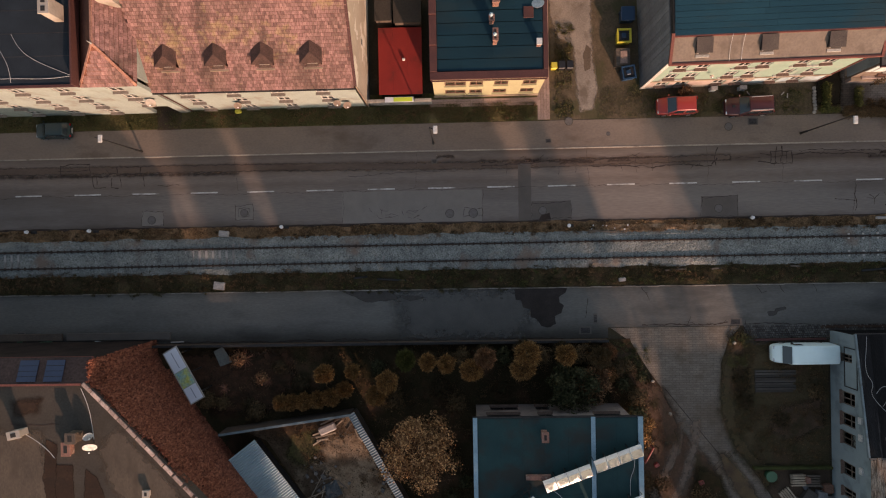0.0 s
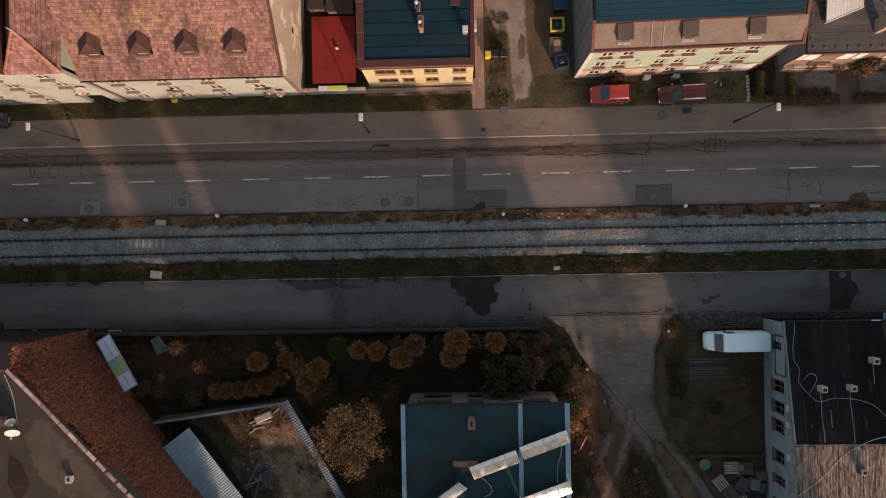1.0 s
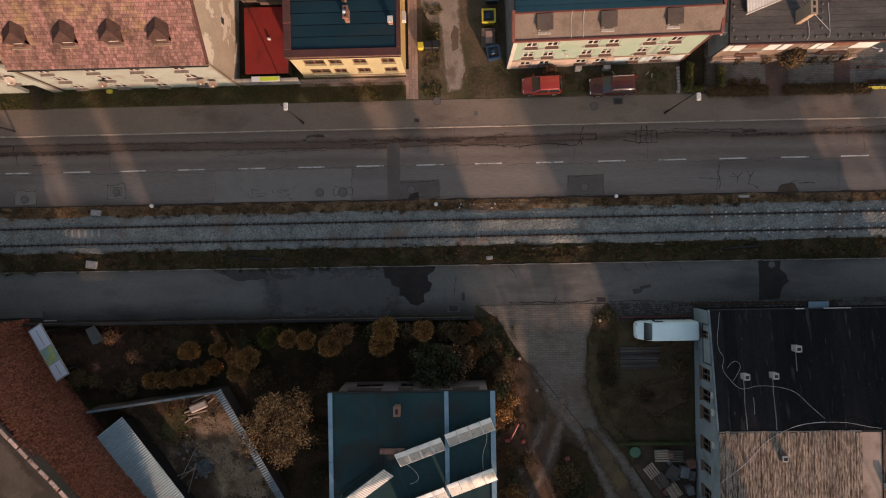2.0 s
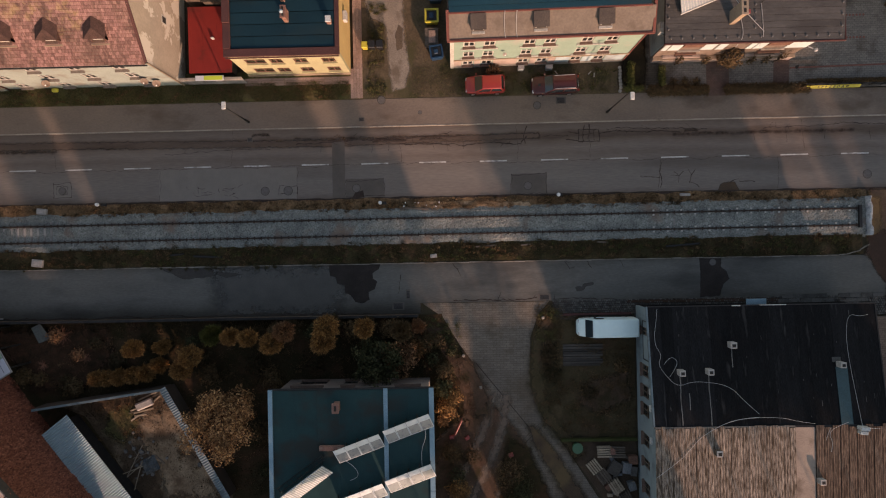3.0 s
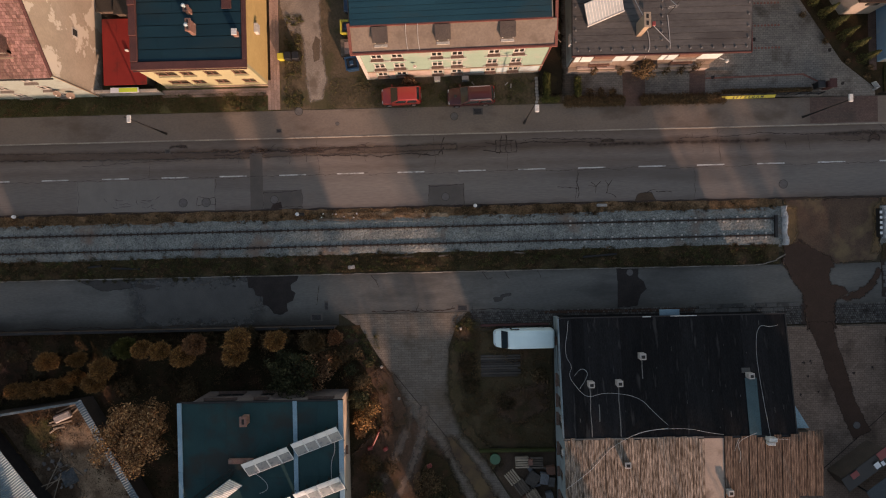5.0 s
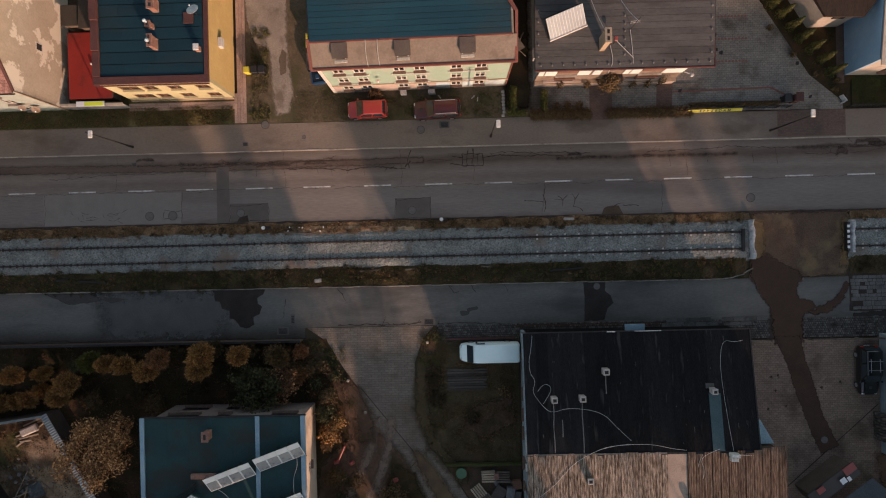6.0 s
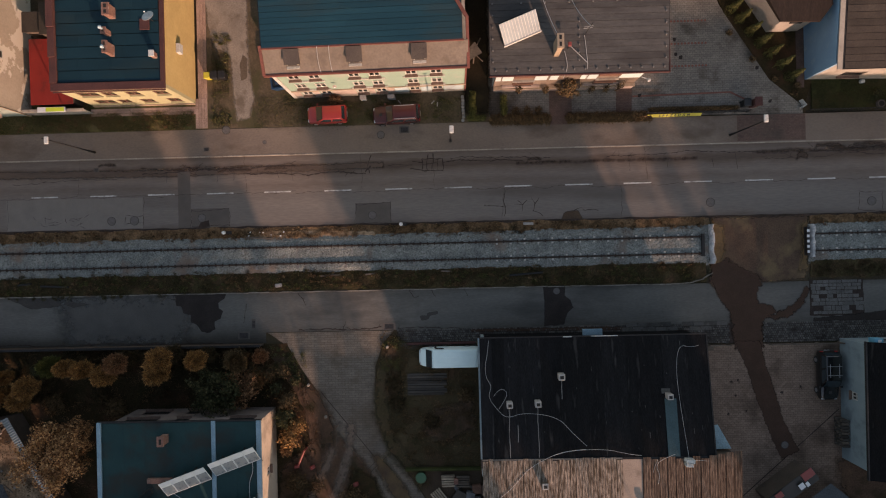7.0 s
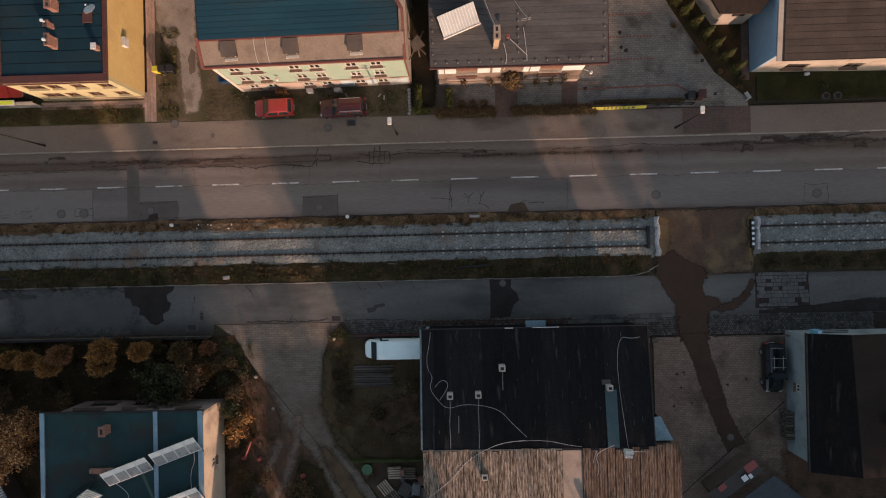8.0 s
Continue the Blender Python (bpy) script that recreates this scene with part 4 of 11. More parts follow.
for i, (x, y, l, w) in enumerate(((62.4, 8.45, 2.4, 0.2), (65.6, 8.5, 3.0, 0.18), (60.8, 7.6, 1.0, 0.35), (63.6, 8.2, 1.6, 0.14), (70.6, 7.6, 1.2, 0.25), (5.0, 7.75, 2.2, 0.12), (9.0, 7.6, 3.0, 0.16), (13.2, 7.7, 2.0, 0.14), (-2.0, 8.3, 1.6, 0.12), (37.0, 7.9, 1.2, 0.12))):
    soft("worn_patch", [(x, y - w), (x + l * 0.4, y - w * 0.4), (x + l, y - w * 0.8), (x + l * 0.9, y + w * 0.6), (x + l * 0.5, y + w), (x + l * 0.1, y + w * 0.5)], 0.0035 + 0.0002 * i, STAIN_BROWN, 0.35, 0.10, "brown broken patch of asphalt", blur=True)

for i, (x0, x1, y, w) in enumerate(((-44, -20, 7.25, 0.14), (-16, 4, 7.5, 0.10), (2.0, 20.0, 7.75, 0.13), (36, 52, 7.6, 0.09), (57, 76, 8.1, 0.14))):
    mid = [(x0 + (x1 - x0) * k / 12, y + w * (0.3 + 0.7 * math.sin(k * 1.9 + i))) for k in range(13)]
    soft("dirt_streak", mid + [(x, y - w * 0.8) for x, _ in mid[::-1]], 0.003, STAIN_BROWN, 0.5, 0.12, "brown dirt streak along the carriageway", blur=True)

def outline(x0, x1, y0, y1, seed):
    r = random.Random(seed)
    for a, b in (((x0, y0), (x1, y0)), ((x1, y0), (x1, y1)), ((x1, y1), (x0, y1)), ((x0, y1), (x0, y0))):
        crack("crack", [a, b], 0.02, road, r, 0.0)

for i, (a, b, c, d) in enumerate(((6.45, 9.9, 2.5, 4.15), (21.4, 24.6, 2.5, 4.3), (-20.3, -18.7, 2.95, 4.35), (-28.9, -26.9, 2.6, 3.95), (-20.0, -19.0, 3.3, 4.0),
                                  (0.4, 2.0, 2.9, 3.6), (66.2, 68.3, 2.6, 4.2))):
    outline(a, b, c, d, i)
crack("crack", [(x, 5.38 + 0.03 * math.sin(x)) for x in range(-44, 80, 4)], 0.014, road, rng, 0.0)
for x in (-10.6, 2.0, 34.6, 45.2):
    crack("crack", [(x, 2.45), (x + 0.1, 5.3)], 0.014, road, rng, 0.0)
for pts, w in (([(2.0, 7.35), (8.0, 7.6), (12.0, 7.7), (16.2, 7.75)], 0.055), ([(11.5, 7.3), (14.0, 7.1), (17.0, 7.0), (19.0, 7.25), (22.4, 7.05), (22.9, 7.6)], 0.05), ([(22.9, 8.6), (22.6, 7.8), (22.7, 7.0)], 0.05),
               ([(44.0, 7.9), (52.0, 8.2), (58.0, 8.0)], 0.03), ([(62.0, 8.0), (72.0, 8.4)], 0.05),
               ([(-10.0, 6.7), (0.0, 7.0)], 0.02), 
               ([(30.0, 8.2), (39.0, 8.0)], 0.03), ([(58.0, 7.4), (75.0, 7.9)], 0.02)):
    crack("crack", pts, w, road, rng, 0.3)
def alligator(x0, x1, y0, y1, n, w, seed):
    """A field of short crossing cracks."""
    r = random.Random(seed)
    for _ in range(n):
        x, y, a, l = r.uniform(x0, x1), r.uniform(y0, y1), r.uniform(-0.9, 0.9) + (1.57 if r.random() < 0.35 else 0), r.uniform(0.3, 0.9)
        crack("crack", [(x, y), (x + math.cos(a) * l, min(max(y + math.sin(a) * l * 0.6, 2.5), 8.6))], w, road, r, 0.0)

alligator(-8.6, -3.2, 2.85, 3.55, 22, 0.016, 1)
alligator(5.0, 16.0, 7.2, 8.0, 26, 0.024, 2)
alligator(62.0, 72.0, 7.7, 8.5, 30, 0.028, 5)
for pts, w in (([(27.5, 7.15), (29.4, 7.12), (29.4, 8.1), (27.5, 8.15), (27.5, 7.15)], 0.05), ([(28.0, 8.6), (28.0, 7.15)], 0.045), ([(28.45, 8.6), (28.5, 7.7), (28.35, 7.2)], 0.04), ([(28.9, 8.1), (28.85, 7.15)], 0.03),
               ([(26.6, 8.0), (27.5, 7.9)], 0.045), ([(26.4, 7.2), (27.5, 7.2)], 0.04), ([(27.5, 7.6), (28.9, 7.65)], 0.03), ([(29.4, 7.8), (31.0, 8.0), (33.2, 7.75), (36.6, 7.8)], 0.045), ([(24.4, 7.6), (26.6, 7.7)], 0.035),
               ([(34.9, 5.0), (34.75, 4.2), (34.9, 3.4), (34.7, 2.8)], 0.035), ([(33.0, 3.8), (34.8, 3.7)], 0.025), ([(36.0, 4.2), (36.5, 3.8), (36.4, 3.2)], 0.035), ([(35.7, 3.9), (36.5, 3.8), (36.9, 4.2)], 0.03), ([(37.2, 4.4), (37.5, 3.9), (37.9, 4.4)], 0.035), ([(37.5, 3.9), (37.3, 3.2), (38.2, 2.7)], 0.035), ([(40.9, 3.1), (41.8, 3.3), (43.2, 3.2)], 0.035),
               ([(-36.4, 7.2), (-33.6, 7.25), (-33.6, 8.25), (-36.4, 8.2), (-36.4, 7.2)], 0.05), ([(-36.6, 7.75), (-33.6, 7.8)], 0.03), ([(-31.2, 7.3), (-29.0, 7.35), (-29.0, 8.0), (-31.2, 8.0), (-31.2, 7.3)], 0.045), ([(-33.4, 7.2), (-33.2, 6.2)], 0.045), ([(-33.0, 7.2), (-32.9, 6.4)], 0.04), ([(-31.6, 7.0), (-31.7, 6.2), (-31.0, 6.1)], 0.045), ([(-30.8, 7.3), (-30.8, 6.2)], 0.045),
               ([(-33.4, 7.2), (-31.2, 7.35)], 0.05), ([(-33.3, 6.15), (-32.2, 6.2)], 0.035), ([(-28.8, 7.3), (-28.7, 6.2)], 0.035), ([(-27.4, 6.2), (-25.4, 6.25)], 0.025), ([(-36.4, 7.2), (-33.4, 7.15)], 0.045)):
    crack("crack", pts, w, road, rng, 0.08)
for x in (4.2, 6.9, 8.9, 10.4, 12.6, 14.5, 15.8, 17.2, 18.7, 43.2, 46.0, 49.5, 53.4, 55.6):
    crack("crack", [(x, rng.uniform(6.4, 6.9)), (x + rng.uniform(-0.15, 0.15), rng.uniform(7.5, 8.0))], 0.015, road, rng, 0.1)
for x in (-20, -4, 11.5, 22.0, 28.5, 47.6):
    crack("crack", [(x, 5.6), (x + rng.uniform(-0.4, 0.4), 8.7)], 0.012, road, rng, 0.1)
for pts, w in (([(16.0, -7.05), (23.5, -7.0)], 0.05), ([(-40.0, -8.0), (10.0, -8.05)], 0.05), ([(25.0, -7.1), (31.0, -7.2)], 0.04), ([(11.0, -6.3), (11.4, -4.6)], 0.03),
               ([(16.0, -3.6), (16.8, -4.8)], 0.03), ([(28.0, -3.6), (28.4, -4.4)], 0.03), ([(31.0, -3.6), (31.3, -4.3)], 0.03), ([(26.0, -3.6), (26.6, -4.3), (26.9, -4.1)], 0.03)):
    crack("crack", pts, w, road_south, rng, 0.25)

def manhole(x, y, z, r, label="round cast iron manhole cover"):
    t = thing("manhole_cover", label, "manhole", (x, y, z), 0, "manhole covers")
    bm = bmesh.new()
    tube(bm, (0, 0, -0.03), (0, 0, 0.012), r, 20)
    part("rim", bm, COVER_RIM, t)
    bm = bmesh.new()
    tube(bm, (0, 0, -0.02), (0, 0, 0.018), r * 0.90, 20)
    for k in range(-2, 3):
        box(bm, -r * 0.5, r * 0.5, k * r * 0.25 - 0.015, k * r * 0.25 + 0.015, 0.016, 0.024)
    part("lid", bm, COVER, t)

for x, y, z, r in ((53.15, 3.62, 0, 0.4), (9.83, 11.2, 0.09, 0.38), (23.85, 10.4, 0.09, 0.36), (22.9, 3.2, 0.005, 0.38), (-19.5, 3.6, 0.005, 0.35), (-28.0, 3.1, 0.005, 0.38), (1.2, 3.2, 0.004, 0.42),
                   (13.3, 10.0, 0.09, 0.18), (7.4, 3.3, 0.008, 0.38), (39.3, -4.0, 0.004, 0.32), (67.3, 3.4, 0.004, 0.4), (-0.9, 3.2, 0.004, 0.40)):
    manhole(x, y, z, r)
for x, y, w, d, z in ((25.98, 10.8, 0.9, 0.6, 0.09), (10.99, -7.43, 1.1, 0.7, 0.0), (71.98, -6.75, 1.3, 0.9, 0.0), (24.2, -6.85, 1.1, 0.6, 0.0), (-2.2, 7.9, 0.5, 0.4, 0.0), (8.0, 9.5, 0.5, 0.35, 0.09), (-40.3, -7.2, 0.8, 0.6, 0.0), (11.9, -6.4, 0.35, 0.9, 0.0)):
    t = thing("drain_cover", "rectangular iron cover in a pale concrete frame", "drain cover", (x, y, z), 0, "drain covers")
    part("frame", boxes((-w / 2, w / 2, -d / 2, d / 2, -0.02, 0.010)), PATCH, t)
    part("grate", boxes(*[(-w * 0.36, w * 0.36, -d * 0.36 + d * 0.72 * k / 5, -d * 0.36 + d * 0.72 * (k + 0.7) / 5, -0.01, 0.018) for k in range(5)]), DARK_METAL, t)

# damp stains on the lane
def stain(pts, label, seed, rough=0.22, z=0.006, material=None, soften=2, w=None):
    soft("damp_stain", pts, z, material or WET, w or max(0.22, rough * 1.6), 0.13, label)

stain([(4.7, -3.55), (9.45, -3.6), (9.3, -4.1), (8.7, -4.4), (8.75, -4.9), (9.1, -5.2), (8.9, -5.9), (8.3, -6.1), (8.35, -6.8), (7.9, -7.1), (7.1, -7.0), (6.75, -6.4), (6.2, -6.2), (6.15, -5.5), (5.5, -5.3), (5.35, -4.7), (4.9, -4.6)], "dark damp stain spread over the lane", 2, 0.13, soften=1)
stain([(38.1, -3.55), (40.1, -3.6), (40.0, -4.4), (40.5, -4.8), (40.75, -5.5), (40.2, -6.0), (39.9, -7.0), (38.15, -7.1), (38.2, -5.0)], "dark damp patch in the lane", 5, 0.07, soften=1)
stain([(-10.5, -3.7), (-6.0, -3.7), (-5.6, -4.4), (-8.4, -4.7)], "faint damp stain on the lane", 8, 0.22, material=WET_FAINT, soften=0)
stain([(-6.0, -4.0), (-3.0, -4.3), (-4.6, -4.6)], "faint damp stain on the lane", 9, 0.16, material=WET_FAINT, soften=0)
stain([(27.0, -6.0), (27.6, -5.95), (27.7, -5.7), (28.6, -5.6), (28.6, -5.8), (27.9, -5.95), (27.8, -6.3), (27.1, -6.35)], "dark oily stain on the lane", 11, 0.06, material=WET_FAINT, soften=0)

# railway
ry = lambda x: 0.0026 * (x - 5.0)
def ballast_bed(xa, xb, name):
    nx, ny = int((xb - xa) / 0.16), 26
    verts, faces = [], []
    for i in range(nx + 1):
        x = xa + (xb - xa) * i / nx
        for j in range(ny + 1):
            f = j / ny
            wob = 0.28 * noise.noise(Vector((x * 0.35, 0, 1 if f < 0.5 else 5)))
            y = ry(x) - 2.05 + 3.65 * f + wob * (abs(f - 0.5) * 2) ** 4
            e = min(1.0, min(f, 1 - f) / 0.16)
            dip = 0.045 if (-24.2 < x < -20.2 or x < -40.2) and 0.2 < f < 0.8 else 0.0
            z = -0.03 + 0.17 * e + 0.035 * noise.noise(Vector((x * 6, y * 6, 0))) + 0.02 * noise.noise(Vector((x * 1.1, y * 1.1, 4))) - dip
            verts.append((x, y, z))
    for i in range(nx):
        for j in range(ny):
            a = i * (ny + 1) + j
            faces.append((a, a + ny + 1, a + ny + 2, a + 1))
    me = bpy.data.meshes.new(name)
    me.from_pydata(verts, [], faces)
    tagged(part(name, me, BALLAST), "grey crushed stone ballast under the rails", "ballast", kind="stuff")

ballast_bed(-50.0, 52.9, "ballast")
ballast_bed(61.6, 82.0, "ballast")
sleeper_me = mesh_of(boxes((-0.12, 0.12, -1.25, 1.25, -0.08, 0.0), bevel=0.02), "sleeper")
sleeper_me.materials.append(SLEEPER)
pale_sleeper = mesh_of(boxes((-0.10, 0.10, -0.66, 0.66, -0.08, 0.012), bevel=0.02), "sleeper")
pale_sleeper.materials.append(CONCRETE)
clip_me = mesh_of(boxes((-0.055, 0.055, -0.14, 0.14, 0, 0.07), bevel=0.012), "rail_clip")
clip_me.materials.append(RAIL)
pad_me = mesh_of(boxes((-0.08, 0.08, -0.075, 0.075, 0, 0.10), bevel=0.012), "rail_clip")
pad_me.materials.append(TRIM_WHITE)

def track(xa, xb):
    t = thing("railway_track", "rusty steel rails on half-buried concrete sleepers", "railway track", (0, 0, 0))
    m = pose(0, -0.29 - 0.013, 0, 0, 0, math.degrees(math.atan(0.0026)))
    for s in (-0.75, 0.75):
        r = boxes((xa, xb, s - 0.07, s + 0.07, 0.13, 0.15), (xa, xb, s - 0.012, s + 0.012, 0.15, 0.25), (xa, xb, s - 0.036, s + 0.036, 0.25, 0.29))
        put(part("rail", r, RAIL, t, "dark rusty steel rail"), m)
    n = int((xb - xa) / 0.62)
    for i in range(n):
        x = xa + 0.3 + 0.62 * i
        put(part("sleeper", pale_sleeper if -25.0 < x < -20.6 or x < -40.2 else sleeper_me, None, t), m @ pose(x, 0, 0.125 + rng.uniform(-0.012, 0.012)))
        if i < 160:
            for s in (-0.75, 0.75):
                if x > 34 and i % 2:
                    put(part("rail_clip", pad_me, None, t), m @ pose(x, s + 0.19, 0.13))
                    put(part("rail_clip", pad_me, None, t), m @ pose(x, s - 0.19, 0.13))
                else:
                    put(part("rail_clip", clip_me, None, t), m @ pose(x, s, 0.13))

track(-45.0, 52.4)
track(61.9, 81.0)
put(tagged(part("buffer_beam", boxes((-0.13, 0.13, -1.0, 1.0, 0.1, 0.36), bevel=0.02), DARK_METAL), "dark beam across the end of the rails", "buffer beam"), pose(52.3, -0.15, 0.0))

# white-wrapped barriers either side of the crossing
def barrier(x, y, length, label, seed):
    r = random.Random(seed)
    bm = bmesh.new()
    n, k = 26, 9
    grid = []
    for i in range(n + 1):
        f = i / n
        w = 0.30 * (0.75 + 0.4 * noise.noise(Vector((f * 6, seed, 0))))
        xo = 0.16 * noise.noise(Vector((f * 4, seed, 9)))
        row = []
        for j in range(k + 1):
            a = math.pi * j / k
            rr = 1 + 0.22 * noise.noise(Vector((f * 18, j * 1.3, seed)))
            row.append(bm.verts.new((xo - math.cos(a) * w * rr, (f - 0.5) * length, 0.02 + math.sin(a) * 0.55 * rr)))
        grid.append(row)
    for i in range(n):
        for j in range(k):
            bm.faces.new((grid[i][j], grid[i + 1][j], grid[i + 1][j + 1], grid[i][j + 1]))
    bm.faces.new(grid[0]), bm.faces.new(grid[-1][::-1])
    return put(tagged(part("wrapped_barrier", bm, mat("white_sheeting", (0.50, 0.49, 0.48), (0.30, 0.29, 0.29), 2.2, 9, 0.6, 0, 0.5)), label, "barrier", "track end barriers"), pose(x, y, 0))

barrier(53.1, -0.1, 3.5, "crumpled white plastic sheeting over a low barrier", 3)
barrier(61.9, 0.0, 2.9, "crumpled white plastic sheeting over a low barrier", 8)
t = thing("striped_board", "black and white striped warning board at the track end", "warning board", (61.35, -0.05, 0))
for i in range(11):
    part("stripe", boxes((-0.1, 0.1, -1.25 + 0.23 * i, -1.25 + 0.23 * (i + 1), 0.55, 0.62)), PLASTIC["white"] if i % 2 else PLASTIC["black"], t)
part("rail_beam", boxes((-0.05, 0.05, -1.25, 1.28, 0.0, 0.549)), DARK_METAL, t)

# small concrete posts and blocks beside the track
def marker_post(x, y):
    t = thing("marker_post", "short white-topped post with a round reflector", "post", (x, y, 0), 0, "posts beside the road")
    part("base", boxes((-0.02, 0.5, -0.14, 0.14, -0.05, 0.10), bevel=0.03), DARK_METAL, t)
    bm = bmesh.new()
    tube(bm, (0, 0, -0.05), (0, 0, 0.62), 0.06, 10)
    part("pole", bm, GALV_POLE, t)
    bm = bmesh.new()
    tube(bm, (0, 0, 0.62), (0, 0, 0.84), 0.17, 12, 0.13)
    part("cap", bm, PLASTIC["white"], t, "white round cap")

for x, y in ((-39.15, 2.2), (-33.4, 2.2), (-15.94, 2.25), (9.61, 1.9), (25.53, 2.3)):
    marker_post(x, y)
for x, y, w, d in ((-21.34, 1.75, 0.9, 0.55), (-21.84, -2.95, 1.0, 0.7), (14.29, -2.95, 0.6, 0.35), (36.9, 2.1, 0.9, 0.25)):
    t = thing("concrete_block", "weathered concrete block beside the track", "concrete block", (x, y, 0), rng.uniform(-8, 8), "blocks beside the track")
    part("block", boxes((-w / 2, w / 2, -d / 2, d / 2, -0.05, 0.28), bevel=0.05), CONCRETE, t)
    part("lid", boxes((-w * 0.28, w * 0.28, -d * 0.25, d * 0.25, 0.281, 0.30)), GREY_BOX, t)
for x, y, l, a in ((-6.2, -2.65, 2.6, -3), (36.6, -2.4, 3.0, 4), (-9.0, -2.4, 1.2, 5)):
    bm = bmesh.new()
    tube(bm, (-l / 2, 0, 0.12), (l / 2, 0, 0.12), 0.10, 10)
    put(tagged(part("pipe", bm, CABLE_BLACK), "black plastic pipe lying in the grass", "pipe", "pipes in the grass"), pose(x, y, 0, 0, 0, a))
for x, y, l, a in ((19.0, -2.15, 1.8, 3), (22.6, -2.1, 0.9, 5), (29.5, -2.0, 1.0, -4), (12.6, 1.35, 2.4, -4)):
    put(tagged(part("plank", boxes((-l / 2, l / 2, -0.07, 0.07, 0.08, 0.13), bevel=0.015), WOOD), "grey weathered plank lying beside the track", "plank", "planks by the track"), pose(x, y, 0, 0, 0, a))

for i in range(7):
    x, y, k = 11.4 + 0.6 * i + rng.uniform(-0.4, 0.4), 1.75 + rng.uniform(-0.3, 0.35), rng.uniform(0.05, 0.11)
    put(tagged(part("litter", prism(bmesh.new(), ragged([(-k, -k * 0.6), (k, -k * 0.5), (k * 0.8, k * 0.7), (-k * 0.7, k * 0.5)], 0.1, 0.04, i), 0, [0.05 + 0.04 * (q % 2) for q in range(len(ragged([(-k, -k * 0.6), (k, -k * 0.5), (k * 0.8, k * 0.7), (-k * 0.7, k * 0.5)], 0.1, 0.04, i)))]), PLASTIC["white"]), "crumpled white plastic litter in the dry grass", "litter", "litter by the track"), pose(x, y, 0.10, 0, 0, rng.uniform(0, 180)))

# verges
for name, r, z in (("verge_north", (X0, 53.0, 1.1, 2.3), 0.02), ("verge_south", (X0, 52.6, -3.52, -1.2), 0.03), ("verge_north_east", (61.8, X1, 1.1, 2.3), 0.02), ("verge_south_east", (61.8, X1, -3.3, -1.2), 0.02)):
    sheet(name, ragged(rect(*r), 0.5, 0.12, 4), z, 0.2, VERGE_RUST if "north" in name else VERGE_DARK, label="rough grass verge beside the railway", category="verge")
tufts("dry_grass", [(-46, 52.6, 1.45, 2.3)], 9000, 0.16, LEAF_DRY, "dry brown grass beside the rails", rng, 0.09, 0.01)
tufts("dry_grass", [(62.2, 80, 1.45, 2.3)], 1500, 0.16, LEAF_DRY, "dry brown grass beside the rails", rng, 0.09, 0.01)
tufts("verge_grass", [(-46, 52.4, -3.55, -1.85)], 17000, 0.20, LEAF_STRIP, "uneven dull green grass strip beside the rails", rng, 0.10, 0.02)
tufts("dry_grass", [(-46, 52.4, -3.3, -1.8)], 5000, 0.20, LEAF_HEDGE, "brown weeds in the grass strip", rng, 0.10, 0.02)
tufts("verge_grass", [(62.0, 80, -3.2, -1.9)], 1500, 0.14, LEAF_GARDEN, "sparse dark weeds beside the rails", rng, 0.10, 0.02)

# crossing of trodden mud
soft("mud_crossing", [(53.3, 2.25), (61.7, 2.25), (61.6, -2.2), (61.3, -3.4), (57.2, -3.6), (55.0, -4.4), (53.6, -4.6), (52.9, -3.5), (53.3, -2.2)], 0.022, MUD_DRY, 0.5, 0.16, "brown trodden mud across the railway gap", "mud", blur=True)
for pts in ([(53.2, 1.9), (54.2, 1.4), (54.3, -0.8), (53.9, -2.4), (53.1, -2.6)], [(61.0, 1.5), (61.7, 1.9), (61.6, -2.6), (60.8, -2.7), (61.2, -0.6)]):
    soft("clay_patch", pts, 0.025, CLAY, 0.7, 0.14, "ochre clay smeared at the edge of the crossing", "mud", blur=True)
soft("lane_mud", [(53.1, -2.0), (54.4, -1.4), (55.8, -2.3), (57.2, -2.9), (57.6, -3.8), (57.0, -4.6), (57.3, -5.4), (58.4, -5.7), (58.8, -6.4), (57.7, -6.9), (57.4, -7.6), (57.6, -9.4), (54.9, -9.4), (54.9, -7.6), (54.6, -6.2), (53.6, -4.8), (53.0, -3.2)], 0.028, MUD_WET, 1.0, 0.12, "dark wet mud over the lane", "mud")
soft("mud_run", [(55.0, -8.8), (57.2, -8.8), (57.7, -11.0), (58.5, -13.5), (59.2, -16.0), (60.4, -18.6), (58.9, -19.4), (58.0, -17.4), (57.0, -14.5), (56.1, -11.6)], 0.034, MUD_WET, 0.55, 0.12, "dark wet run of mud over the pavers")
soft("mud_spill", [(58.0, -6.6), (59.6, -6.0), (60.6, -5.2), (61.3, -4.0), (61.7, -4.2), (61.1, -5.7), (60.0, -6.6), (58.6, -7.0)], 0.031, MUD_WET, 0.8, 0.11, "dark damp mud spread on the lane")
stain([(62.0, -6.9), (66.5, -6.5), (71.0, -6.0), (78.0, -5.8), (78.0, -7.15), (62.0, -7.15)], "dark damp band along the lane", 18, 0.25, 0.012)

# concrete slabs and cobbles on the lane's south side
slabs = tagged(new("slab_paving"), "broken concrete slabs laid in the lane", "paving", kind="structure")
sheet("slab_bed", ragged(rect(61.7, 66.4, -6.7, -3.5), 0.4, 0.12, 3), 0.006, 0.1, TAR, label="dark mortar bed under broken slabs", category="ground")
sy, j = -6.55, 0
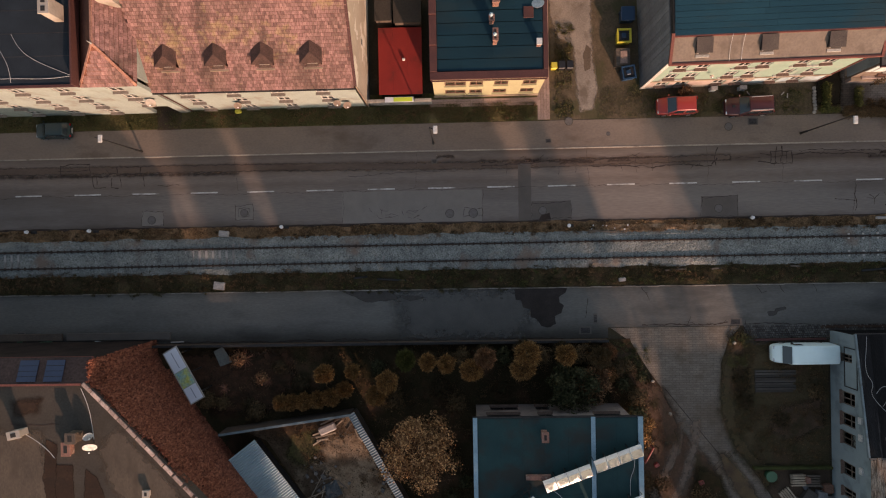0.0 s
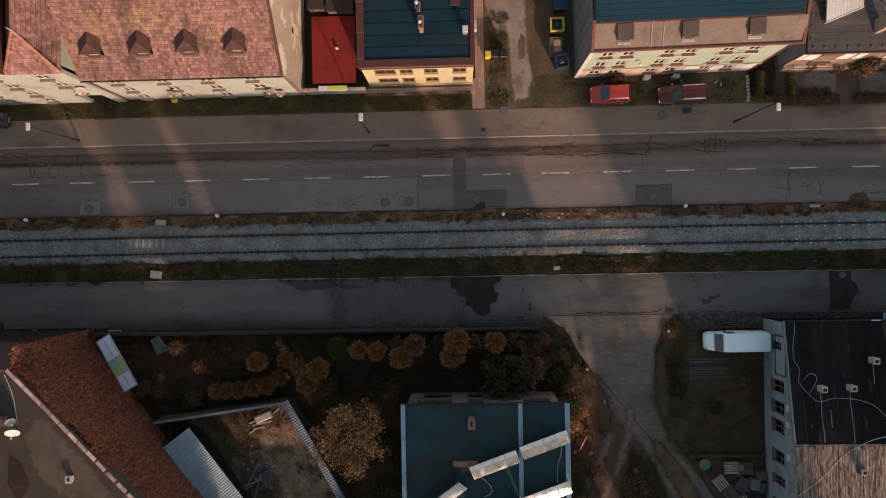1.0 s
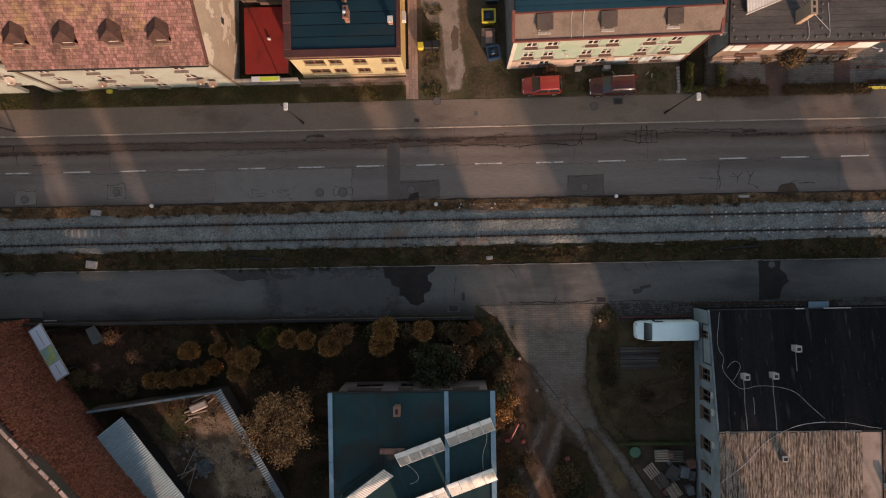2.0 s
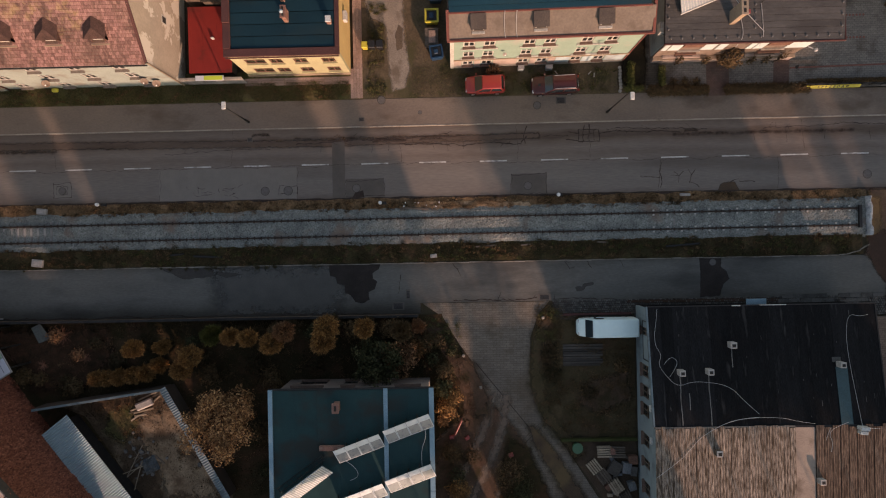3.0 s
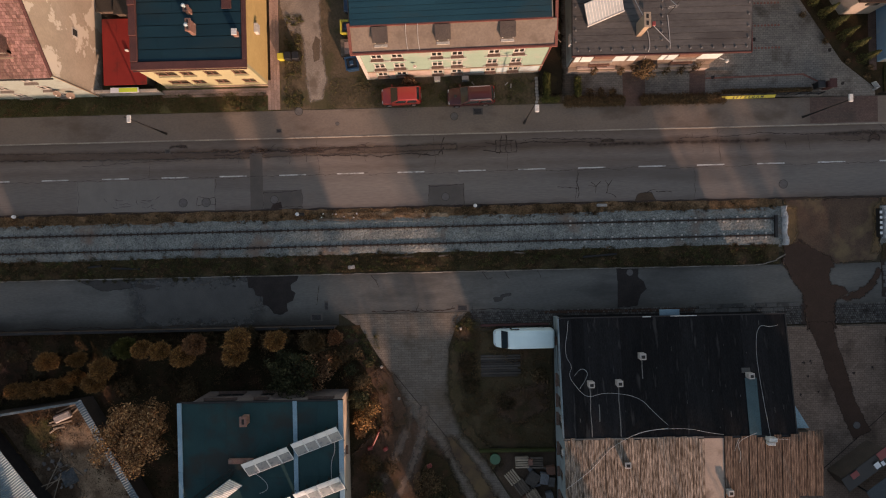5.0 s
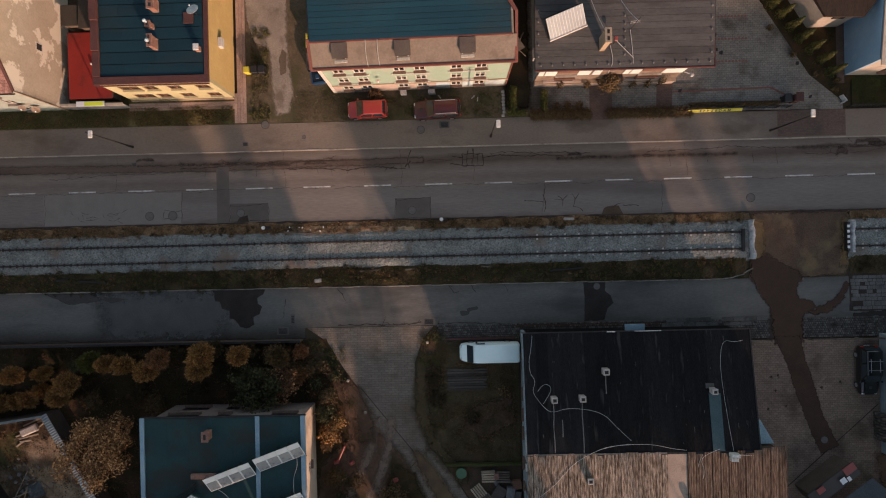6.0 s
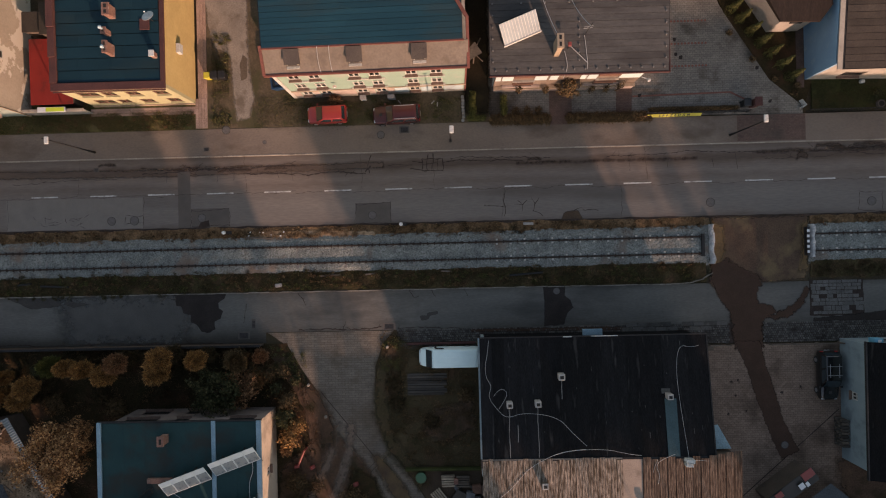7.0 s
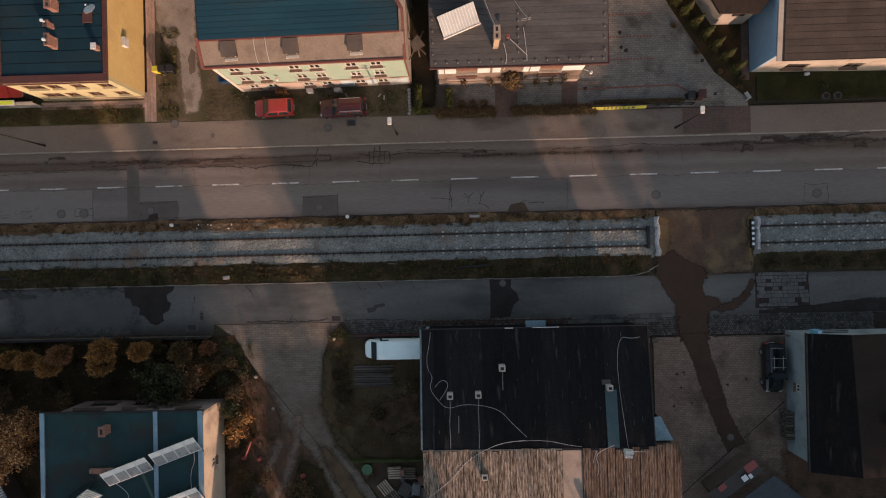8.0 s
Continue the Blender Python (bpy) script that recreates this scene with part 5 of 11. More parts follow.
while sy < -3.7:
    d = rng.choice((0.30, 0.36, 0.46))
    sx = 61.75 + rng.uniform(0, 0.5)
    while sx < 66.0 - (0.8 if j in (0, 5) else 0):
        w = rng.choice((0.32, 0.42, 0.55, 0.7))
        if rng.random() > 0.05:
            pts = ragged([(0.02, 0.02), (w - 0.02, 0.02), (w - 0.02, d - 0.02), (0.02, d - 0.02)], 0.3, 0.02, int(sx * 31 + sy * 7))
            put(part("slab", prism(bmesh.new(), pts, -0.1, 0.0), SLAB_LANE, slabs), pose(sx, sy, 0.022 + rng.uniform(-0.010, 0.008), 0, 0, rng.uniform(-2, 2)))
        sx += w
    sy += d
    j += 1

def cobbles(name, x0, x1, y0, y1, s, label, skip=None):
    verts, faces = [], []
    y, row = y0, 0
    while y < y1:
        x = x0 + (s / 2 if row % 2 else 0)
        while x < x1:
            if not (skip and skip[0] < x < skip[1]):
                g, h = s * rng.uniform(0.80, 0.94), rng.uniform(0.03, 0.06)
                jx, jy = rng.uniform(-0.01, 0.01), rng.uniform(-0.01, 0.01)
                i = len(verts)
                for k in (1.0, 0.72):
                    for sx, sy in ((-1, -1), (1, -1), (1, 1), (-1, 1)):
                        verts.append((x + jx + sx * g * k / 2, y + jy + sy * g * k / 2, h if k < 1 else 0.0))
                faces += [(i + 4, i + 5, i + 6, i + 7)] + [(i + q, i + (q + 1) % 4, i + 4 + (q + 1) % 4, i + 4 + q) for q in range(4)]
            x += s
        y += s
        row += 1
    me = bpy.data.meshes.new(name)
    me.from_pydata(verts, [], faces)
    tagged(part(name, me, COBBLE), label, "cobbles", kind="stuff")

sheet("cobble_bed", rect(24.9, 80.0, -8.95, -7.2), 0.004, 0.3, TAR, label="dark earth between cobbles", category="ground")
cobbles("cobbles", 25.0, 72.0, -8.85, -7.25, 0.20, "old worn stone cobbles beside the lane", (54.6, 57.6))
for i in range(9):
    for j in range(2):
        if (i, j) not in ((4, 0), (5, 1), (8, 1)):
            tagged(put(part("paving_slab", boxes((0.02, 0.98, 0.0, 0.36, -0.1, 0.055), bevel=0.012), SLAB_DIM), pose(45.4 + i * 1.0 - 0.4 * j, -7.35 - 0.40 * j, 0.0, 0, 0, rng.uniform(-2, 2))), "long concrete slab beside the cobbles", "slab", "slabs by the lane")
stain([(31.5, -7.25), (45.2, -7.3), (45.0, -7.6), (31.5, -7.5)], "dark earth over the cobbles", 21, 0.1, 0.05, MUD_WET)

# driveway, yards and lawns south of the lane
sheet("driveway", [(13.2, -7.25), (24.6, -7.25), (23.6, -8.4), (22.85, -10.5), (22.75, -14.9), (23.9, -17.9), (26.2, -21.0), (29.0, -25.5), (34, -33), (14.0, -33), (17.0, -24.0), (19.1, -19.0), (18.75, -15.3), (17.6, -12.6), (16.4, -10.9), (15.0, -8.5)], 0.012, 0.25, PAVER_DRIVE,
      label="grey concrete paver driveway with muddy tyre marks", category="driveway")
soft("muddy_fork", [(18.2, -16.0), (19.6, -16.6), (21.2, -18.4), (22.5, -20.4), (21.5, -21.2), (19.8, -23.5), (18.8, -27.0), (13.2, -27.0), (14.0, -19.8), (16.4, -17.6)], 0.032, RED_EARTH, 0.9, 0.2, "muddy brown ground where the tracks part", "ground", blur=True)
soft("bare_earth", [(20.6, -19.6), (22.6, -20.4), (25.2, -26.6), (19.6, -27.0), (20.0, -22.5)], 0.036, GARDEN_SOIL, 0.9, 0.2, "bare dark earth between the wheel tracks", "ground", blur=True)
for k, (pts, wd) in enumerate((([(20.6, -15.5), (20.3, -18.2), (19.3, -21.2), (17.8, -24.2), (16.4, -27.0)], 0.34), ([(19.2, -15.5), (18.7, -18.2), (17.5, -21.0), (15.9, -23.8), (14.4, -26.4)], 0.34))):
    side = [(x - wd, y) for x, y in pts] + [(x + wd, y) for x, y in pts[::-1]]
    soft("wheel_track", side, 0.040 + 0.001 * k, DRIVE_MUD, 1.0, 0.14, "pale dusty wheel track beside the driveway", "track", blur=True)
soft("wheel_marks", [(22.3, -18.2), (23.4, -18.7), (25.4, -21.4), (28.0, -25.6), (26.2, -25.8), (24.4, -22.6), (23.0, -20.2)], 0.022, MUD, 0.9, 0.18, "dark muddy wheel marks on the pavers", blur=True)
for k, pts in enumerate(([(16.6, -11.6), (17.9, -13.0), (19.0, -15.4), (19.1, -17.6), (17.6, -17.6), (17.2, -15.0), (16.2, -13.0)], [(24.9, -7.7), (24.2, -8.3), (23.0, -10.4), (22.7, -14.9), (23.9, -18.1), (26.6, -21.6), (27.6, -21.0), (24.6, -17.0), (23.8, -13.0)])):
    soft("drive_edge", pts, 0.044 + 0.002 * k, (RED_EARTH, LAWN_SOIL)[k], 1.3, 0.16, ("reddish earth washed over the driveway edge", "brown soil and leaves over the driveway edge")[k], "ground", blur=True)
def joint(name, a, b, w, z):
    """A straight drainage joint between two points."""
    l = math.hypot(b[0] - a[0], b[1] - a[1])
    put(part(name, boxes((0, l, -w, w, -0.05, 0.0)), TAR), pose(*a, z, 0, 0, math.degrees(math.atan2(b[1] - a[1], b[0] - a[0]))))

joint("driveway_joint", (17.9, -12.7), (22.6, -18.6), 0.035, 0.018)
joint("driveway_joint", (22.5, -18.7), (25.4, -22.6), 0.03, 0.018)
joint("driveway_joint", (22.2, -20.0), (23.7, -18.6), 0.03, 0.019)
joint("driveway_joint", (22.0, -19.7), (23.5, -18.3), 0.02, 0.019)
garden = sheet("garden", [(-60, -8.25), (14.0, -8.25)] + ragged([(14.9, -8.25), (16.3, -11.0), (17.4, -12.8), (18.5, -15.6), (18.6, -19.0), (16.6, -24.5)], 0.35, 0.1, 22)[:42] + [(13.0, -40), (-60, -40)], 0.02, 0.2, GARDEN_SOIL, label="dark overgrown garden soil", category="ground")
sheet("earth_border", ragged([(13.6, -9.6), (15.3, -9.4), (16.5, -11.3), (17.5, -13.0), (18.5, -15.6), (18.6, -19.0), (17.2, -22.0), (15.4, -20.8), (16.6, -18.4), (16.9, -15.6), (15.8, -13.2), (14.6, -11.2)], 0.4, 0.2, 8), 0.026, 0.1, RED_EARTH, label="bare reddish earth beside the driveway", category="ground")
sheet("lawn_island", ragged([(24.4, -7.7), (25.6, -8.35), (32.2, -8.35), (32.2, -19.6), (25.2, -19.4), (23.4, -15.8), (23.0, -10.6), (23.5, -8.9)], 0.35, 0.1, 21), 0.03, 0.2, LAWN_SOIL, label="shady brown lawn beside the driveway", category="lawn")
sheet("store_yard", [(25.3, -19.6), (32.2, -19.6), (32.2, -34), (35, -34), (29.4, -25.5)], 0.012, 0.2, MUD, label="muddy strip with stacked scrap", category="ground")
sheet("yard_east", [(52.6, -9.1), (64.4, -9.1), (64.4, -19.2), (80, -19.4), (80, -36), (45, -36), (52.6, -20)], 0.026, 0.2, PAVER_EAST, label="brownish concrete paver yard", category="yard")
joint("yard_joint", (52.5, -25.2), (64.0, -15.0), 0.04, 0.032)
for ob in list(scene.objects):
    if ob.name.split(".")[0] in ("driveway_joint", "yard_joint"):
        tagged(ob, "dark drainage joint across the pavers", "joint", kind="structure")
for x, y in ((54.4, -12.4), (55.0, -12.2), (54.7, -13.6), (55.6, -15.0), (58.9, -13.4), (54.1, -15.2), (60.5, -12.9)):
    stain([(x, y), (x + rng.uniform(0.2, 0.5), y + 0.1), (x + 0.3, y - rng.uniform(0.15, 0.4))], "dark oil spot on the yard", int(x * 9 + y), 0.1, 0.030)
soft("bare_soil", [(63.6, -19.4), (69.5, -19.6), (74.0, -20.5), (74.0, -25.0), (66.0, -25.0), (64.2, -22.4)], 0.034, RED_EARTH, 1.2, 0.2, "trodden red-brown earth behind the house", "ground", blur=True)
manhole(59.2, -18.1, 0.04, 0.34, "pale round concrete cover in the yard")
for k, pts in enumerate(([(23.6, -11.2), (25.2, -11.0), (25.4, -12.8), (24.0, -13.0)], [(24.0, -13.3), (25.6, -13.4), (25.2, -14.4), (24.2, -14.4)], [(27.5, -14.6), (31.6, -13.6), (31.8, -16.0), (29.0, -17.6), (27.0, -16.4)])):
    soft("bare_soil", pts, 0.036 + 0.001 * k, (GARDEN_SOIL, GARDEN_SOIL, RED_EARTH)[k], 1.0, 0.16, "bare dark soil in the shaded lawn", "ground", blur=True)
tufts("garden_weeds", [(-24, 18.5, -24.5, -8.3)], 13000, 0.22, LEAF_GARDEN, "dark low weeds in the garden", rng, 0.13, 0.02, [(-24.5, -8.3), (14.9, -8.3), (16.3, -11.0), (18.4, -15.6), (18.4, -19.0), (16.6, -24.5), (-14, -24.5), (-18, -19)])
tufts("lawn_grass", [(23.2, 32.1, -19.4, -8.3)], 5000, 0.13, LEAF_HEDGE, "dull shaded lawn grass", rng, 0.11, 0.03, [(24.4, -7.7), (32.2, -8.35), (32.2, -19.6), (25.2, -19.4), (23.4, -15.8), (23.0, -10.6)])
tufts("lawn_grass", [(23.6, 32.0, -19.4, -13.6)], 2500, 0.10, LEAF_LAWN, "green grass on the shaded lawn", rng, 0.11, 0.03)
tufts("drive_grass", [(13.8, 17.0, -12.0, -8.5)], 1500, 0.16, LEAF_LAWN, "green grass wedge beside the driveway", rng, 0.11, 0.03, [(14.0, -8.5), (15.0, -8.5), (16.4, -11.0), (17.0, -12.2), (16.4, -12.2), (15.4, -11.0)])
tufts("dry_grass", [(23.6, 25.6, -10.5, -7.8)], 900, 0.18, LEAF_HEDGE, "dry weeds at the driveway edge", rng, 0.11, 0.03)

# north side: verge, yards, track
sheet("verge_houses", ragged(rect(X0, 8.2, 11.32, 14.0), 1.2, 0.05, 4), 0.09, 0.2, GRASS_SOIL, label="strip of rough grass before the houses", category="verge")
sheet("yard_grass", rect(8.2, 33.6, 11.32, 34.0), 0.07, 0.2, YARD_SOIL, label="worn grass yard between the houses", category="yard")
tufts("verge_grass", [(-46, 6.9, 11.35, 13.0)], 12000, 0.20, LEAF_GRASS, "rough green grass strip before the houses", rng, 0.10, 0.085)
tufts("dry_grass", [(-6, 7.0, 11.35, 13.0)], 2200, 0.16, LEAF_DRY, "yellowed grass strip before the house", rng, 0.09, 0.085)
tufts("dry_grass", [(-46, -6, 11.35, 13.0)], 2500, 0.16, LEAF_HEDGE, "brown weeds before the houses", rng, 0.09, 0.085)
tufts("yard_weeds", [(8.7, 10.2, 11.5, 20.0), (12.6, 17.0, 11.6, 14.4), (17.0, 31.0, 11.4, 13.7)], 3600, 0.16, LEAF_GRASS, "patchy grass in the house yard", rng, 0.10, 0.07)
tufts("dry_grass", [(8.6, 10.2, 11.6, 20.0), (12.6, 22.0, 11.6, 13.8)], 1500, 0.14, LEAF_HEDGE, "brown weeds in the house yard", rng, 0.10, 0.07)
soft("dirt_track", [(10.9, 12.0), (12.0, 12.3), (12.4, 13.9), (12.0, 16.9), (11.9, 20.5), (12.2, 30), (7.5, 30), (8.4, 20.5), (9.0, 18.6), (10.4, 18.0), (10.5, 15.5), (10.75, 12.9)], 0.088, DIRT_TRACK, 0.5, 0.16, "pale worn concrete and dirt track", "track", blur=True)
sheet("dirt_yard", ragged([(12.2, 12.0), (15.6, 11.7), (15.2, 22), (15.0, 30), (12.9, 30), (12.3, 19.0), (12.4, 15.9)], 0.5, 0.15, 5), 0.078, 0.2, YARD_SOIL, label="brown bare earth beside the track", category="yard")
stain([(11.3, 15.6), (11.8, 15.8), (11.9, 17.6), (11.5, 18.0), (11.2, 17.0)], "damp brown hollow in the track", 31, 0.15, 0.092, DIRT_DAMP)
sheet("passage_path", ragged([(-27.3, 11.2), (-25.1, 11.2), (-25.1, 13.4), (-27.3, 13.4)], 0.4, 0.12, 9), 0.10, 0.1, MUD, label="dark muddy path from the passage", category="path")
path = tagged(new("brick_path"), "reddish paver path beside the house", "path", kind="structure")
for j in range(15):
    y = 11.4 + j * 0.9
    for i in range(4):
        if y < 13.4 or i > 0:
            put(part("paver", boxes((0.008, 0.267, 0.006, 0.892, -0.1, 0.0)), BRICK_WALK, path), pose(7.08 + i * 0.275, y - 0.45 * (i % 2) * (j > 0), 0.105 + rng.uniform(-0.004, 0.004), 0, 0, 0))
path2 = tagged(new("brick_apron"), "reddish paver strip along the house front", "path", kind="structure")
for j in range(3):
    for i in range(8):
        put(part("paver", boxes((0.006, 1.19, 0.008, 0.222, -0.1, 0.0)), BRICK_WALK, path2), pose(-2.5 + i * 1.2, 12.72 + j * 0.23, 0.11 + rng.uniform(-0.004, 0.004)))
sheet("paver_yard", [(33.6, 11.6), (61.4, 11.32), (61.4, 13.5), (60.3, 14.2), (54.3, 21.0), (50, 32), (33.6, 32)], 0.085, 0.25, PAVER_YARD, label="grey concrete paver yard beside the house", category="yard")
sheet("paver_band", [(44.9, 11.5), (46.3, 11.5), (46.4, 14.2), (45.0, 14.2)], 0.091, 0.1, PAVER_RED, label="red paver band in the yard", category="paving")
sheet("paver_band", [(39.0, 10.9), (41.0, 10.9), (41.0, 14.0), (39.0, 14.0)], 0.093, 0.1, PAVER_RED, label="red paver path to the front door", category="paving")
sheet("paver_line", [(46.4, 13.15), (55.0, 13.3), (56.4, 12.6), (56.5, 12.7), (55.1, 13.45), (46.4, 13.3)], 0.0925, 0.1, MARK_RED, label="line of red pavers in the yard", category="paving")
for y in (15.7, 17.7, 19.7):
    for i in range(18):
        x = 47.8 + i * 0.30
        put(tagged(part("red_paver", boxes((0, 0.17, 0, 0.17, -0.05, 0.0)), MARK_RED), "single red paver marking a bay", "paver", "red marker pavers"), pose(x, y + 0.002 * i, 0.096))
sheet("lawn_east", rect(62.2, 100.0, 11.5, 14.4), 0.095, 0.2, LAWN_GREEN, label="short green lawn before the blue house", category="lawn")
tufts("lawn_grass", [(62.4, 76.0, 12.0, 14.2)], 4500, 0.10, LEAF_LAWN, "short green lawn grass", rng, 0.09, 0.09)
sheet("bed_east", [(58.5, 14.4), (61.5, 11.9), (62.2, 14.0), (61.6, 24), (52, 27), (54.6, 20.5)], 0.10, 0.2, GARDEN_SOIL, label="dark planting bed below the conifers", category="flower bed")
for x, y in ((50.1, 18.3), (50.2, 17.0), (50.6, 16.7), (51.5, 22.0), (46.9, 13.4), (57.3, 15.6), (58.4, 12.6)):
    stain([(x, y), (x + 0.3, y + 0.05), (x + 0.28, y - 0.3), (x, y - 0.25)], "dark spot on the pavers", int(x + y * 3), 0.06, 0.094)

# ---- houses on the north side ----
def gable_wall(pts, x0, x1):
    """A wall of the outline pts (y, z) from x0 to x1."""
    bm = bmesh.new()
    a = [bm.verts.new((x0, y, z)) for y, z in pts]
    b = [bm.verts.new((x1, y, z)) for y, z in pts]
    bm.faces.new(a), bm.faces.new(b[::-1])
    for i in range(len(pts)):
        j = (i + 1) % len(pts)
        bm.faces.new((a[i], a[j], b[j], b[i]))
    return bm


def sheets(parent, x0, x1, y0, y1, zf, rows, material, seed, cuts=(0.0,), name="roof_sheet", gap=0.04):
    """A metal roof laid in long sheets, each lapping the one below it."""
    r = random.Random(seed)
    d = (y1 - y0) / rows
    for i in range(rows):
        ya, yb = y0 + i * d + gap, y0 + (i + 1) * d
        xs = [x0] + sorted(x0 + (x1 - x0) * (c + r.uniform(-0.12, 0.12)) for c in cuts if c) + [x1]
        for a, b in zip(xs, xs[1:]):
            e = r.uniform(0.012, 0.03)
            part(name, plate(bmesh.new(), [(a + 0.004, ya, zf(ya) + e + 0.012), (b - 0.004, ya, zf(ya) + e + 0.012), (b - 0.004, yb, zf(yb) + e * 0.3), (a + 0.004, yb, zf(yb) + e * 0.3)], 0.012), material, parent)


# long plastered block with the flat dark roof
n1 = thing("apartment_block", "cream plastered block with a dark flat roof and red eaves", "house", (0, 0, 0))
cols = [4.2 + 3.6 * i for i in range(8)]
facade("front_wall", n1, (-60, 12.8, 0), 0, 31.7, 9.7, [(u, z, 1.15, 1.35) for u in cols for z in (0.7, 2.95, 5.25, 7.6)], PLASTER_CREAM, sill_mat=SILL_PALE)
part("wall", boxes((-60, -28.3, 27.7, 28, 0, 9.7), (-60, -59.7, 13.5, 27.7, 0, 9.7)), PLASTER_CREAM, n1)
part("roof", plate(bmesh.new(), [(-60, 12.8, 9.85), (-28.45, 12.8, 9.85), (-28.45, 28, 10.6), (-60, 28, 10.6)], 0.14), mat("slate_blue_felt", (0.018, 0.024, 0.030), (0.013, 0.017, 0.022), 0.5, 14, 0.7, 0, 0.2, grain=0.2), n1)
part("eave_trim", boxes((-60, -28.4, 12.62, 12.8, 9.72, 9.92), (-28.45, -28.33, 12.62, 28, 9.6, 10.62)), TRIM_BROWN, n1, "dark red metal eaves trim")
for i in range(1, 9):
    part("roof_seam", plate(bmesh.new(), [(-60, 13.2 + 1.7 * i, 9.87 + 0.086 * i), (-28.5, 13.2 + 1.7 * i, 9.87 + 0.086 * i), (-28.5, 13.26 + 1.7 * i, 9.872 + 0.086 * i), (-60, 13.26 + 1.7 * i, 9.872 + 0.086 * i)], 0.02), DARK_METAL, n1)
chimney("chimney", (-29.5, 18.0, 10.1), 0.7, 1.2, 1.8, PLASTER_WHITE, "wide cream plastered chimney on the dark roof", pots=2)
chimney("chimney", (-25.2, 18.6, 11.0), 1.2, 0.8, 1.5, PLASTER_WHITE, "cream plastered chimney beside the tiled roof", pots=2)

# red-tiled house with dormers
n2 = thing("tiled_house", "cream house with a red tiled roof and four dormers", "house", (0, 0, 0))
cols = [x + 24.2 for x in (-22.2, -18.35, -14.7, -11.0)]
facade("front_wall", n2, (-24.2, 12.98, 0), 0, 16.25, 7.02, [(u, z, 1.1, 1.3) for u in cols for z in (0.45, 2.8, 5.1)], PLASTER_CREAM, sill_mat=SILL_PALE)
facade("tower_wall", n2, (-28.3, 12.8, 0), 0, 4.1, 9.4, [(1.9, z, 1.15, 1.3) for z in (3.2, 5.4, 7.6)], PLASTER_CREAM, extra=[(1.0, 3.2, 0.0, 2.6)], sill_mat=SILL_PALE)
part("passage", boxes((-27.4, -27.28, 13.45, 20, 0, 2.7), (-25.12, -25.0, 13.45, 20, 0, 2.7), (-27.4, -25.0, 20, 20.1, 0, 2.7)), DARK_WALL, n2, "dark arched passage through the house")
part("tower_side", boxes((-24.5, -24.2, 13.45, 18.5, 6.0, 9.35)), PLASTER_CREAM, n2)
K = 0.72
zr = lambda y: 7.1 + (y - 12.95) * K
YR = 20.4
part("gable_wall", gable_wall([(12.98, 0), (27.6, 0), (27.6, 7.1), (YR, zr(YR) - 0.1), (12.98, zr(12.98) - 0.1)], -8.25, -7.95), PLASTER_PEEL, n2, "peeling plastered gable wall with bare patches")
part("wall", boxes((-28.3, -8.25, 27.3, 27.6, 0, 7.0), (-28.3, -28.0, 13.5, 27.3, 0, 9.3)), PLASTER_CREAM, n2)
part("roof_deck", plate(bmesh.new(), [(-24.3, 12.80, 6.99), (-8.1, 12.80, 6.99), (-8.1, YR, zr(YR)), (-24.3, YR, zr(YR))], 0.12), TILE_OLD, n2)
part("roof_deck", plate(bmesh.new(), [(-28.0, 27.8, 7.0), (-8.1, 27.8, 7.0), (-8.1, YR, zr(YR)), (-28.0, YR, zr(YR))], 0.12), TILE_OLD, n2)
sl = math.hypot(1, K)
tile_field("roof_tiles", (-24.3, 12.78, 7.0), (1, 0, 0), (0, 1, K), [(0, 0), (16.2, 0), (16.2, (YR - 12.9) * sl), (0, (YR - 12.9) * sl)], 0.27, 0.27, TILE, n2, random.Random(4), 0.032)
part("gutter", tube(bmesh.new(), (-24.2, 12.72, 6.9), (-8.0, 12.72, 6.9), 0.07), DARK_METAL, n2)
part("downpipe", tube(bmesh.new(), (-24.0, 12.9, 0.05), (-24.0, 12.9, 6.9), 0.05), TRIM_BROWN, n2)
part("downpipe", tube(bmesh.new(), (-8.0, 12.9, 0.05), (-8.0, 12.9, 6.9), 0.045), PLASTER_BEIGE, n2)
part("verge_trim", plate(bmesh.new(), [(-8.12, 12.9, 7.14), (-7.9, 12.9, 7.14), (-7.9, YR, zr(YR) + 0.06), (-8.12, YR, zr(YR) + 0.06)], 0.12), TRIM_BROWN, n2)
# tower roof: hipped front, ridge running back
ap = Vector((-26.1, 15.15, 11.7))
part("tower_roof", plate(bmesh.new(), [(-28.4, 12.7, 9.4), (-24.1, 12.7, 9.4), tuple(ap)], 0.1), TILE_OLD, n2)
part("tower_roof", plate(bmesh.new(), [(-24.1, 12.7, 9.4), (-24.1, 19.0, 9.4), (-26.1, 24.0, 11.7), tuple(ap)], 0.1), TILE_OLD, n2)
part("tower_roof", plate(bmesh.new(), [(-28.4, 12.7, 9.4), tuple(ap), (-26.1, 27.0, 11.7), (-28.4, 27.0, 9.4)], 0.1), TILE_OLD, n2)
fv = Vector((0, 2.45, 2.3))
tile_field("roof_tiles", (-28.4, 12.67, 9.42), (1, 0, 0), fv, [(0, 0), (4.3, 0), (2.3, 3.15)], 0.27, 0.32, TILE, n2, random.Random(5))
ev = Vector((-2.0, 0, 2.3))
tile_field("roof_tiles", (-24.08, 13.0, 9.42), (0, 1, 0), ev, [(0, 0), (7.0, 0), (11, 3.05), (2.15, 3.05)], 0.27, 0.32, TILE, n2, random.Random(6))
ridge_me = mesh_of(boxes((-0.2, 0.2, -0.11, 0.11, 0.0, 0.07), bevel=0.03), "ridge_tile")
